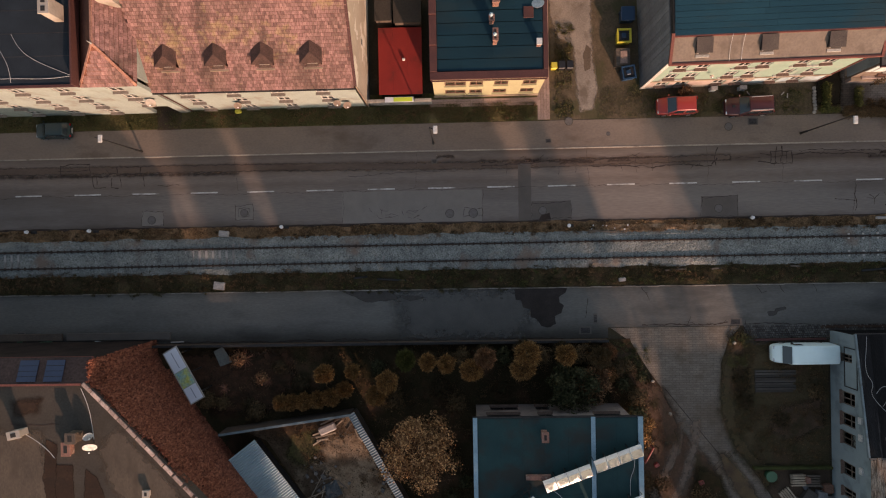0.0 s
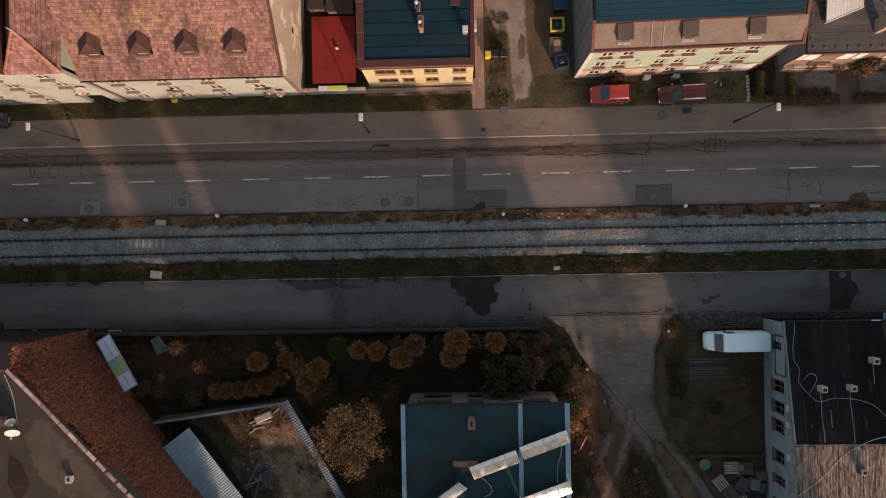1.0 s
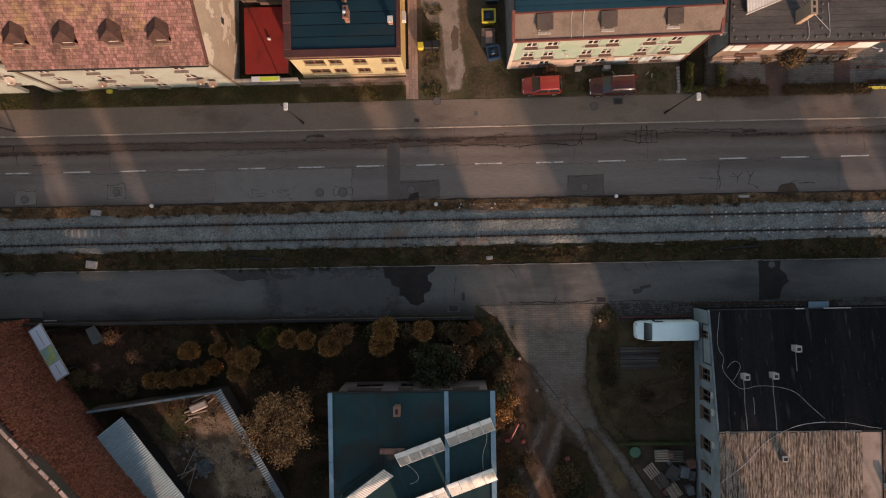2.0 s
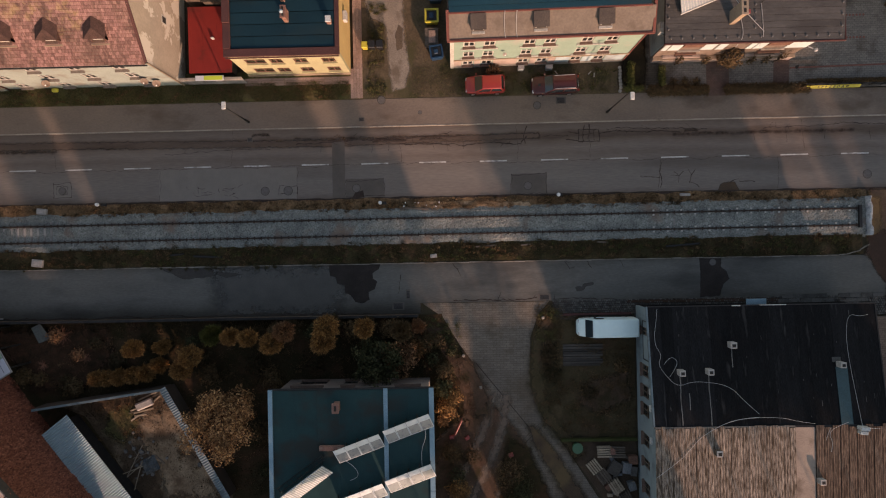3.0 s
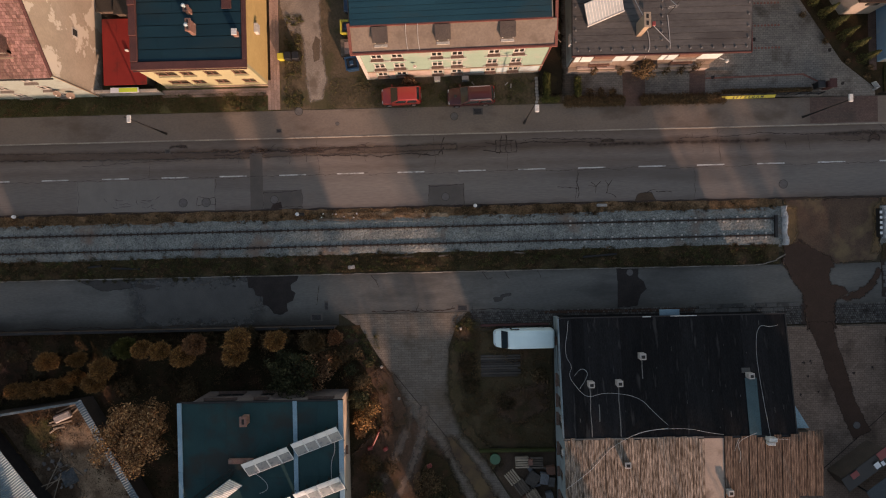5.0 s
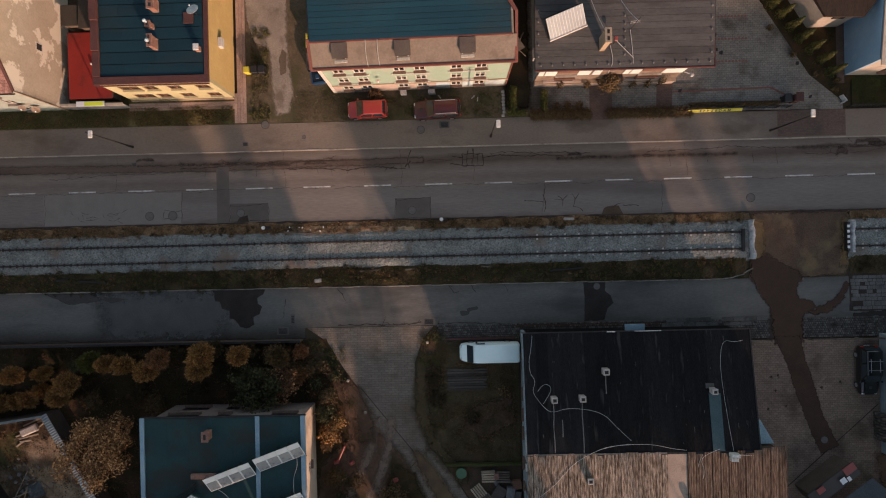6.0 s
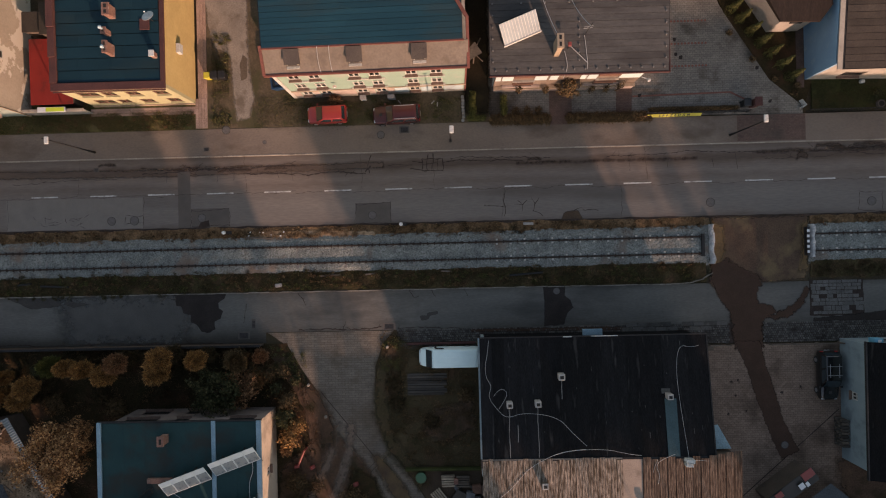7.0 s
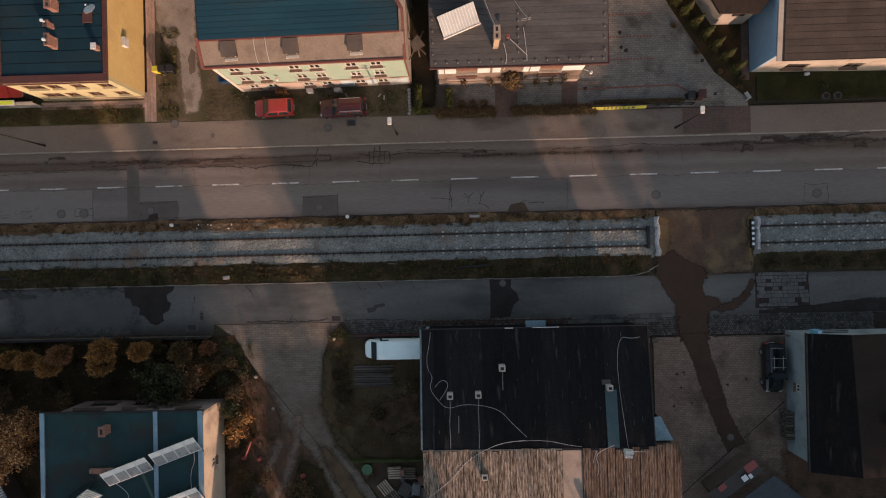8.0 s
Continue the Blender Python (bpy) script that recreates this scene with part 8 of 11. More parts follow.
for k, (x, y, l, aa) in enumerate(((-13.0, -16.6, 1.6, 12), (-12.6, -16.9, 1.2, 30), (-11.6, -15.3, 1.4, 25), (-10.3, -15.8, 0.7, 60), (-13.4, -20.0, 2.0, -60), (-12.7, -20.6, 1.6, 20), (-13.2, -21.2, 1.5, 45), (-12.2, -21.7, 1.0, -20), (-11.0, -21.0, 1.2, -40), (-8.2, -18.4, 0.6, 10), (-6.9, -20.4, 0.5, 80), (-6.4, -21.5, 0.6, 30), (-7.3, -19.2, 0.4, 50))):
    put(tagged(part("plank", boxes((-l / 2, l / 2, -0.045, 0.045, 0.02, 0.08), bevel=0.012), WOOD), "grey plank thrown on the yard", "plank", "scrap planks"), pose(x, y, 0.04, 0, rng.uniform(-4, 4), aa))
for i in range(34):
    cx, cy, sp = ((-12.2, -21.2, 0.9), (-6.9, -20.9, 0.5), (-7.6, -18.9, 0.3), (-13.6, -19.4, 0.5))[i % 4 if i < 20 else 0]
    x, y, s = cx + rng.gauss(0, sp), cy + rng.gauss(0, sp), rng.uniform(0.08, 0.26)
    pts = [(s * rng.uniform(0.6, 1.1) * math.cos(a), s * rng.uniform(0.6, 1.1) * math.sin(a)) for a in (0, 1.1, 2.2, 3.3, 4.4, 5.4)]
    put(tagged(part("rubble", prism(bmesh.new(), pts, 0, [s * rng.uniform(0.4, 0.9) for _ in pts]), RUBBLE), "grey rubble lump lying in the yard", "rubble", "rubble in the yard"), pose(x, y, 0.03, 0, 0, rng.uniform(0, 90)))

t = thing("tarpaulin", "crumpled grey tarpaulin over scrap in the yard", "tarpaulin", (-11.9, -21.5, 0.05), 25)
bm = bmesh.new()
bmesh.ops.create_grid(bm, x_segments=14, y_segments=12, size=0.7)
for q in bm.verts:
    e = max(abs(q.co.x), abs(q.co.y)) / 0.7
    q.co.z = 0.02 + 0.45 * (1 - e * e) * (0.7 + 0.6 * noise.noise(q.co * 2.5)) + 0.08 * noise.noise(q.co * 6)
sh_t = part("sheet", bm, mat("tarp_grey", (0.085, 0.095, 0.10), (0.05, 0.058, 0.062), 2.0, 9, 0.6), t)
sh_t.modifiers.new("solid", "SOLIDIFY").thickness = 0.02
for k, (x, y, a, l) in enumerate(((-13.4, -21.3, 62, 1.9), (-13.0, -21.7, 40, 1.6), (-13.7, -22.0, 20, 1.5), (-12.9, -22.4, 75, 1.4))):
    put(tagged(part("pole", boxes((-l, l, -0.04, 0.04, 0, 0.07), bevel=0.01), WOOD_PALE), "pale wooden pole lying on the scrap heap", "pole", "poles on the heap"), pose(x, y, 0.06 + 0.07 * k, 0, rng.uniform(-5, 5), a))

# house with the teal roof and solar arrays
s2 = thing("teal_roof_house", "pale house with a teal metal roof and pale flashings", "house", (0, 0, 0))
facade("north_wall", s2, (13.75, -13.95, 0), 180, 12.6, 5.4, [(1.8, 3.3, 2.2, 1.0, 2), (6.9, 3.3, 1.2, 1.0, 1), (10.4, 3.3, 2.8, 1.0, 3), (10.2, 0.9, 2.4, 1.0, 3), (6.9, 0.9, 1.2, 1.0, 1)], PLASTER_DIM, frame_mat=DARK_METAL)
# Paler than the other walls: sunlight on this side is in the plaster colour.
facade("east_wall", s2, (13.75, -32.0, 0), 90, 18.05, 5.4, [(13.2, 2.0, 0.7, 0.9, 1)], PLASTER_SUNLIT)
part("wall", boxes((1.15, 1.45, -32, -14.25, 0, 5.4), (1.45, 13.45, -32, -31.7, 0, 5.4)), PLASTER_BEIGE, s2)
part("roof_deck", boxes((0.85, 14.1, -32.2, -13.6, 5.42, 5.62)), DARK_METAL, s2)
for x0, x1 in ((1.1, 10.15), (10.5, 13.85)):
    n = 5 if x0 < 5 else 2
    for i in range(n):
        for j in range(3):
            a, b = x0 + (x1 - x0) * i / n, x0 + (x1 - x0) * (i + 1) / n
            ya = -13.65 - 6.1 * j
            part("roof_sheet", boxes((a + 0.003, b - 0.003, ya - 6.09, ya, 5.63, 5.66 + rng.uniform(0, 0.006))), TEAL_METAL, s2)
for x0, x1 in ((0.75, 1.1), (10.15, 10.5), (13.85, 14.25)):
    for j in range(6):
        part("flashing", boxes((x0, x1, -13.55 - 2.8 * (j + 1) + 0.01, -13.55 - 2.8 * j, 5.63, 5.80 if x0 != 10.15 else 5.74), bevel=0.015), PALE_METAL, s2, "pale blue-grey metal flashing")
part("eave_trim", boxes((0.75, 14.25, -13.6, -13.5, 5.45, 5.67)), DARK_METAL, s2)
chimney("chimney", (6.4, -14.9, 5.65), 0.45, 0.7, 1.0, BRICK, "red brick chimney on the teal roof", z0=-0.1)
part("low_upstand", boxes((4.9, 6.9, -18.5, -18.1, 5.67, 5.95), bevel=0.02), BRICK, s2, "low brick upstand on the roof")

def solar_array(at, turn, n, label, tilt=28, w=0.985, d=1.42, cells=None, lift=0.25):
    t = thing("solar_array", label, "solar panel", at, turn, "solar arrays on the roof")
    ca, sa = math.cos(radians(tilt)), math.sin(radians(tilt))
    for i in range(n):
        x0, x1 = -n * w / 2 + i * w + 0.012, -n * w / 2 + (i + 1) * w - 0.012
        p = part("panel", plate(bmesh.new(), [(x0, 0, lift), (x1, 0, lift), (x1, d * ca, lift + d * sa), (x0, d * ca, lift + d * sa)], 0.04), PANEL_FRAME, t)
        q = 0.05
        part("panel_face", plate(bmesh.new(), [(x0 + q, q, lift + q + 0.008), (x1 - q, q, lift + q + 0.008), (x1 - q, d * ca - q, lift + d * sa - q + 0.008), (x0 + q, d * ca - q, lift + d * sa - q + 0.008)], 0.01), cells or CELLS, p)
    for i in range(n + 1):
        x = -n * w / 2 + i * w * 0.98 + 0.03
        part("leg", tube(bmesh.new(), (x, d * ca, -0.02), (x, d * ca - 0.02, lift + d * sa - 0.03), 0.025), GALV_POLE, t)
        part("foot_rail", boxes((x - 0.025, x + 0.025, -0.22, d * ca + 0.1, -0.005, 0.05)), GALV_POLE, t)
    part("cross_rail", tube(bmesh.new(), (-n * w / 2, 0.02, lift - 0.05), (n * w / 2, 0.02, lift - 0.05), 0.03), GALV_POLE, t)
    return t

solar_array((12.4, -17.3, 5.68), 20, 4, "four pale framed solar panels tilted on the roof")
solar_array((8.4, -18.85, 5.68), 20, 4, "four pale framed solar panels tilted on the roof")
solar_array((12.5, -21.3, 5.68), 20, 4, "four pale framed solar panels tilted on the roof")
solar_array((8.6, -22.8, 5.68), 20, 4, "four pale framed solar panels tilted on the roof")
ca = thing("solar_collector", "long ribbed pale solar collector tilted on the roof", "solar collector", (3.9, -21.3, 5.68), 36)
part("panel", plate(bmesh.new(), [(-2.3, -0.4, 0.25), (2.3, -0.4, 0.25), (2.3, 0.7, 1.25), (-2.3, 0.7, 1.25)], 0.07), COLLECTOR, ca)
for i in range(24):
    x = -2.25 + 4.5 * i / 23
    part("tube", plate(bmesh.new(), [(x - 0.03, -0.39, 0.285), (x + 0.03, -0.39, 0.285), (x + 0.03, 0.69, 1.285), (x - 0.03, 0.69, 1.285)], 0.03), PANEL_FRAME, ca)
for i in range(11):
    x = -2.2 + 0.44 * i
    part("rung", tube(bmesh.new(), (x, 0.85, 0.0), (x, 1.25, 0.05), 0.02), DARK_METAL, ca)
for y in (0.85, 1.25):
    part("rear_rail", tube(bmesh.new(), (-2.3, y, 0.05), (2.3, y, 0.05), 0.025), DARK_METAL, ca)
for x in (-2.0, 0, 2.0):
    part("leg", tube(bmesh.new(), (x, 0.75, -0.02), (x, 0.66, 1.18), 0.03), GALV_POLE, ca)
t = thing("roof_antenna", "thin antenna beside the collector", "antenna", (5.2, -18.9, 5.66), 30)
part("mast", tube(bmesh.new(), (0, 0, -0.01), (0, 0, 1.0), 0.025), GALV_POLE, t)
for k in range(4):
    part("element", tube(bmesh.new(), (-0.6 + 0.35 * k, -0.3, 0.95), (-0.6 + 0.35 * k, 0.3, 0.95), 0.012), GALV_POLE, t)
part("boom", tube(bmesh.new(), (-0.7, 0, 0.95), (0.6, 0, 0.95), 0.018), GALV_POLE, t)
for pts in ([(13.5, -16.6, 5.9), (13.6, -17.6, 5.7), (13.1, -18.6, 5.69), (13.2, -19.9, 5.69)], [(7.0, -19.3, 5.9), (7.8, -19.9, 5.69), (8.1, -20.8, 5.69), (7.3, -21.0, 5.69)]):
    tagged(wire("roof_cable", pts, 0.02, CABLE), "pale cable on the teal roof", "cable", "roof cables")

# long building with the black felt roof
s3 = thing("felt_roof_building", "pale grey building with black felt and rusty sheet roofs", "building", (0, 0, 0))
W3 = [(u, z, w, h, 1) for u, z, w, h in ((2.0, 1.6, 0.7, 1.4), (5.4, 1.6, 1.1, 1.7), (7.2, 1.6, 1.1, 1.7), (8.8, 1.6, 1.1, 1.7), (11.4, 1.6, 1.1, 1.6), (13.4, 1.6, 0.8, 1.6), (15.6, 1.6, 1.1, 1.6), (18.4, 1.6, 1.1, 1.6))]
zf3 = lambda y: 3.92 + max(0.0, -7.6 - y) * 0.150
facade("west_wall", s3, (32.35, -7.75, 0), -90, 24, 3.75, W3, PLASTER_GREY, frame_mat=WOOD)
part("west_gable", gable_wall([(-31.75, 3.752), (-7.75, 3.752), (-7.75, 3.85), (-17.2, 5.28), (-31.75, 5.28)], 32.35, 32.65), PLASTER_GREY, s3)
# The north wall takes the roof felt's near-black.
part("north_wall", boxes((32.65, 50.65, -8.05, -7.75, 0, 3.86)), FELT, s3, "dark soot-stained wall")
part("wall", boxes((32.65, 49.9, -31.75, -31.45, 0, 5.25)), PLASTER_GREY, s3)
part("east_wall", gable_wall([(-31.75, 0), (-8.05, 0), (-8.05, 3.84), (-17.2, 5.25), (-31.75, 5.25)], 50.35, 50.65), PLASTER_GREY, s3)
part("wall_frame", boxes((32.30, 32.346, -12.2, -12.12, 2.0, 3.7), (32.30, 32.346, -8.9, -8.82, 2.0, 3.7), (32.30, 32.346, -12.12, -8.9, 3.62, 3.7), (32.30, 32.346, -12.12, -8.9, 2.0, 2.08)), DARK_METAL, s3, "thin dark frame of a removed sign")
for y in (-14.5, -15.9, -18.6):
    part("air_conditioner", boxes((32.14, 32.34, y - 0.32, y + 0.22, 3.9, 4.3), bevel=0.03), WHITE_METAL, s3, "white outdoor unit on the wall")
for i in range(19):
    x0 = 32.15 + 1.0 * i
    x1 = x0 + 1.02
    e = 0.03 + 0.008 * (i % 2) + rng.uniform(0, 0.006)
    xe = min(x1, 50.85)
    part("felt_strip", plate(bmesh.new(), [(x0, -17.12, zf3(-17.12) + e), (xe, -17.12, zf3(-17.12) + e), (xe, -7.55, zf3(-7.55) + e), (x0, -7.55, zf3(-7.55) + e)], 0.03), FELT, s3)
part("roof_deck", plate(bmesh.new(), [(32.1, -17.3, 5.35), (50.8, -17.3, 5.35), (50.8, -7.6, 3.90), (32.1, -7.6, 3.90)], 0.03), DARK_METAL, s3)
part("edge_trim", boxes((32.05, 50.95, -7.54, -7.46, 3.80, 3.98)), DARK_METAL, s3)
part("edge_trim", plate(bmesh.new(), [(32.0, -17.1, 5.43), (32.14, -17.1, 5.43), (32.14, -7.5, 3.99), (32.0, -7.5, 3.99)], 0.2), GALV_DULL, s3)
part("edge_trim", plate(bmesh.new(), [(50.86, -17.1, 5.41), (50.95, -17.1, 5.41), (50.95, -7.5, 3.97), (50.86, -7.5, 3.97)], 0.2), DARK_METAL, s3)
flake_rng = random.Random(77)
flakes = bmesh.new()
for _ in range(20):
    fx, fy, fl = flake_rng.uniform(33.2, 50.0), flake_rng.choice((flake_rng.uniform(-16.9, -7.8), flake_rng.uniform(-16.9, -13.0))), flake_rng.uniform(0.06, 0.45)
    fw = flake_rng.uniform(0.015, 0.04)
    plate(flakes, [(fx, fy - fl, zf3(fy - fl) + 0.052), (fx + fw, fy - fl, zf3(fy - fl) + 0.052), (fx + fw, fy, zf3(fy) + 0.052), (fx, fy, zf3(fy) + 0.052)], 0.012)
tagged(part("worn_flakes", flakes, SLAB_DIM, s3, "pale worn flakes along the felt laps"), kind="stuff")
part("light_strip", plate(bmesh.new(), [(47.1, -17.1, zf3(-17.1) + 0.08), (48.05, -17.1, zf3(-17.1) + 0.08), (48.05, -12.6, zf3(-12.6) + 0.08), (47.1, -12.6, zf3(-12.6) + 0.08)], 0.03), mat("teal_sheet", (0.050, 0.085, 0.092), (0.040, 0.070, 0.078), 1, 16, 0.6), s3, "dull teal sheet over the felt")
part("light_strip", plate(bmesh.new(), [(46.9, -12.2, zf3(-12.2) + 0.07), (47.6, -12.2, zf3(-12.2) + 0.07), (47.6, -11.8, zf3(-11.8) + 0.07), (46.9, -11.8, zf3(-11.8) + 0.07)], 0.02), SLAB_DIM, s3)
for x, y0, y1 in ((34.4, -17.05, -13.1), (36.75, -17.05, -13.0), (38.8, -12.5, -11.0), (35.1, -15.8, -14.5)):
    q = ragged([(x - 0.03, y0), (x + 0.04, y0), (x + 0.04, y1), (x - 0.02, y1)], 0.3, 0.05, int(x))
    part("run_stain", prism(bmesh.new(), q, 3.9, [zf3(b) + 0.055 for a, b in q]), SLAB, s3, "pale streak of spilled mortar on the felt")
z_r = 5.38
sheet_rng = random.Random(52)
for i in range(24):
    x0 = 32.15 + 0.47 * i
    if x0 < 43.2:
        put(corrugated("rusted_sheet", s3, 0.458 - (0.035 * sheet_rng.random() if i % 3 == 0 else 0.0), 14.4 + sheet_rng.uniform(-0.12, 0.12), z_r - 0.03, z_r, 0.155, RUST, "", 0.012), pose(x0, -31.6, 0.03 + 0.006 * (i % 2) + sheet_rng.uniform(0, 0.012), 0, 0, sheet_rng.uniform(-0.05, 0.05)))
# The east sheets are a darker brown than the west ones.
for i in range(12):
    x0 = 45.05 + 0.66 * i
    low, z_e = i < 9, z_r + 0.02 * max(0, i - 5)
    put(corrugated("rusted_sheet", s3, 0.635 + sheet_rng.uniform(-0.035, 0.015), (14.4 if low else 5.2) + sheet_rng.uniform(-0.15, 0.2), z_e - 0.03 if low else z_e - 0.12, z_e, 0.16, RUST_DARK, "", 0.012), pose(x0, -31.6 if low else -22.1, 0.03 + 0.006 * (i % 2) + sheet_rng.uniform(0, 0.012)))
part("roof_gap", boxes((43.45, 45.03, -31.6, -17.15, 5.303, 5.325)), MORTAR_BED, s3, "pale sanded strip between rusty sheets")
part("rafter_deck", boxes((32.4, 50.2, -31.7, -17.32, 5.2, 5.302)), DARK_METAL, s3)
part("sheet_edge", boxes((32.1, 43.4, -17.24, -17.14, 5.33, 5.42)), SLAB, s3, "dull mortar strip along the rusty roof")
part("lean_to", boxes((50.7, 52.9, -22.0, -17.4, 0, 5.0)), DARK_WALL, s3)
def roof_vent(x, y, z, s, label="small square masonry vent on the roof", turn=0.0, mat_=None):
    t = thing("roof_vent", label, "vent", (x, y, z), turn, "roof vents")
    part("shaft", boxes((-0.26 * s, 0.26 * s, -0.26 * s, 0.26 * s, -0.1, 0.62), bevel=0.02), mat_ or GREY_BOX, t)
    part("cap", boxes((-0.28 * s, 0.28 * s, -0.28 * s, 0.28 * s, 0.624, 0.70), bevel=0.03), GREY_BOX, t)
    # Flat black plates paint the darkness inside the vent's openings.
    part("flue", boxes((-0.15 * s, 0.17 * s, -0.16 * s, 0.12 * s, 0.702, 0.708)), SOOT, t, "sooty flue opening")
    part("opening", boxes((0.262 * s, 0.268 * s, -0.13 * s, 0.13 * s, 0.25, 0.5)), SOOT, t)

roof_vent(34.45, -12.8, zf3(-12.8) + 0.02, 0.9)
roof_vent(36.75, -12.75, zf3(-12.75) + 0.02, 0.9)
roof_vent(38.75, -10.65, zf3(-10.65) + 0.02, 0.95)
roof_vent(47.4, -12.35, zf3(-12.35) + 0.02, 0.85, "pale masonry vent beside the teal sheet")
roof_vent(37.1, -19.2, 5.25, 0.9, "dark sooty vent on the rusty roof", 0, DARK_WALL)
roof_vent(45.3, -21.6, 5.2, 0.85, "masonry vent on the felt strip")
t = thing("vent_box", "two stacked white vent boxes at the roof edge", "vent", (48.65, -17.5, 5.42), -4)
part("box", boxes((-0.35, 0.35, 0.0, 0.3, 0, 0.6), bevel=0.03), WHITE_METAL, t)
part("box", boxes((-0.3, 0.3, -0.34, -0.06, 0, 0.45), bevel=0.03), WHITE_METAL, t)
for pts in ([(32.6, -9.6, 5.52), (32.5, -10.6, 5.5), (33.1, -11.4, 5.5), (32.7, -12.2, 5.5), (33.4, -13.2, 5.5), (34.2, -14.0, 5.5), (35.6, -13.5, 5.5), (38.4, -13.9, 5.5), (39.5, -15.2, 5.5), (40.6, -16.2, 5.5)],
            [(33.2, -12.2, 5.5), (33.7, -11.5, 5.5), (34.4, -11.9, 5.5), (34.0, -12.7, 5.5), (33.6, -13.2, 5.5)],
            [(32.4, -21.2, 5.45), (35.0, -18.6, 5.5), (38.0, -16.6, 5.55), (42.0, -16.4, 5.55), (44.0, -16.9, 5.55), (45.0, -17.0, 5.5)],
            [(50.2, -8.4, 5.55), (49.6, -8.6, 5.52), (48.6, -8.3, 5.52), (48.2, -10.0, 5.52), (48.3, -13.0, 5.52), (48.7, -17.2, 5.6)], [(48.9, -17.4, 5.6), (51.0, -17.5, 5.5), (52.0, -17.9, 5.5), (51.6, -19.0, 5.45)],
            [(46.2, -17.3, 5.6), (45.6, -18.6, 5.45), (46.3, -20.2, 5.4), (46.1, -21.5, 5.4)], [(32.9, -7.7, 5.55), (32.8, -8.8, 5.5), (32.6, -9.6, 5.5)]):
    pts = [(a, b, c - 5.45 + zf3(max(b, -17.2))) for a, b, c in pts]
    tagged(wire("roof_cable", pts, 0.012, CABLE), "loose pale cable lying over the roof", "cable", "roof cables")
tagged(wire("roof_cable", [(40.5, -16.4, 5.48), (39.0, -16.5, 5.46), (37.67, -16.9, 5.46), (35.84, -17.9, 5.46), (34.9, -19.0, 5.46), (33.98, -19.93, 5.46), (32.2, -21.2, 5.46)], 0.014, CABLE), "long pale cable trailing over the rusty roof", "cable", "roof cables")
tagged(wire("roof_cable", [(47.6, -16.9, 5.5), (46.5, -17.3, 5.47), (46.03, -17.84, 5.46), (46.4, -18.6, 5.46), (46.2, -19.3, 5.46)], 0.014, CABLE), "curled pale cable on the rusty sheets", "cable", "roof cables")
t = thing("door_canopy", "small bluish canopy over a door beside the lane", "canopy", (41.8, -7.45, 0))
part("roof", boxes((-0.8, 0.9, -0.2, 0.35, 2.5, 2.6), bevel=0.02), PALE_METAL, t)
part("bracket", boxes((-0.7, -0.65, -0.24, 0.3, 2.1, 2.5), (0.75, 0.8, -0.24, 0.3, 2.1, 2.5)), DARK_METAL, t)
part("strip", boxes((-2.7, -2.0, -0.1, -0.02, 3.93, 4.06), (-0.4, 1.8, -0.08, -0.02, 3.93, 4.03)), WHITE_METAL, t, "broken white strip on the roof edge")
t = thing("bench", "row of weathered seats against the wall", "bench", (51.6, -9.35, 0.03))
for k in range(3):
    part("seat", boxes((-0.75 + 0.75 * k, -0.15 + 0.75 * k, -0.2, 0.25, 0.38, 0.44), bevel=0.02), WOOD, t)
    part("leg", boxes((-0.5 + 0.75 * k, -0.4 + 0.75 * k, -0.1, 0.1, -0.01, 0.38)), DARK_METAL, t)
put(tagged(part("crate", boxes((-0.22, 0.22, -0.3, 0.3, 0, 0.6), bevel=0.02), PLASTER_YELLOW), "pale wooden crate by the wall", "crate"), pose(50.8, -9.3, 0.026))
t = thing("tarpaulin", "bluish plastic sheet draped by the building", "tarpaulin", (51.9, -16.3, 0.03))
part("sheet", plate(bmesh.new(), [(-1.1, -0.9, 3.6), (1.1, -0.9, 3.4), (0.3, 0.9, 2.7), (-1.1, 0.9, 3.0)], 0.03), mat("pale_tarp", (0.22, 0.32, 0.36), (0.16, 0.24, 0.28), 1, 8, 0.5), t)
part("frame", boxes((-1.2, -1.1, -0.8, 0.8, -0.01, 2.2), (0.3, 0.4, -0.7, 0.7, -0.01, 1.8)), DARK_METAL, t)
t = thing("yard_fence", "low weathered fence between lane and yard", "fence", (0, -9.05, 0))
part("rail", boxes((52.4, 54.4, -0.04, 0.04, 0.75, 0.83)), WOOD, t)
part("rail", boxes((57.8, 64.2, -0.04, 0.04, 0.75, 0.83)), WOOD, t)
for x in (52.5, 54.3, 57.9, 60.0, 62.1, 64.1):
    part("post", boxes((x - 0.06, x + 0.06, -0.06, 0.06, -0.02, 0.9), bevel=0.01), WOOD, t)

# house with the black hipped roof
s4 = thing("black_roof_house", "blue-grey plastered house with a black hipped roof", "house", (0, 0, 0))
facade("west_wall", s4, (64.2, -8.7, 0), -90, 10.6, 4.5, [(4.7, 1.5, 0.7, 0.8, 1)], PLASTER_GREY)
part("wall", boxes((64.5, 80, -9.0, -8.7, 0, 4.5)), PLASTER_GREY, s4)
part("wall", boxes((64.5, 80, -19.3, -19.0, 0, 4.5)), PLASTER_WHITE, s4)
for y in (-8.72, -19.02):
    part("gable", plate(bmesh.new(), [(64.3, y, 4.5), (80, y, 4.5), (80, y, 4.85), (66.3, y, 6.05)], 0.25), PLASTER_GREY, s4)
part("roof_plane", plate(bmesh.new(), [(63.55, -8.35, 4.6), (63.55, -19.6, 4.6), (66.6, -19.45, 6.42), (65.95, -8.25, 6.42)], 0.1), FELT, s4)
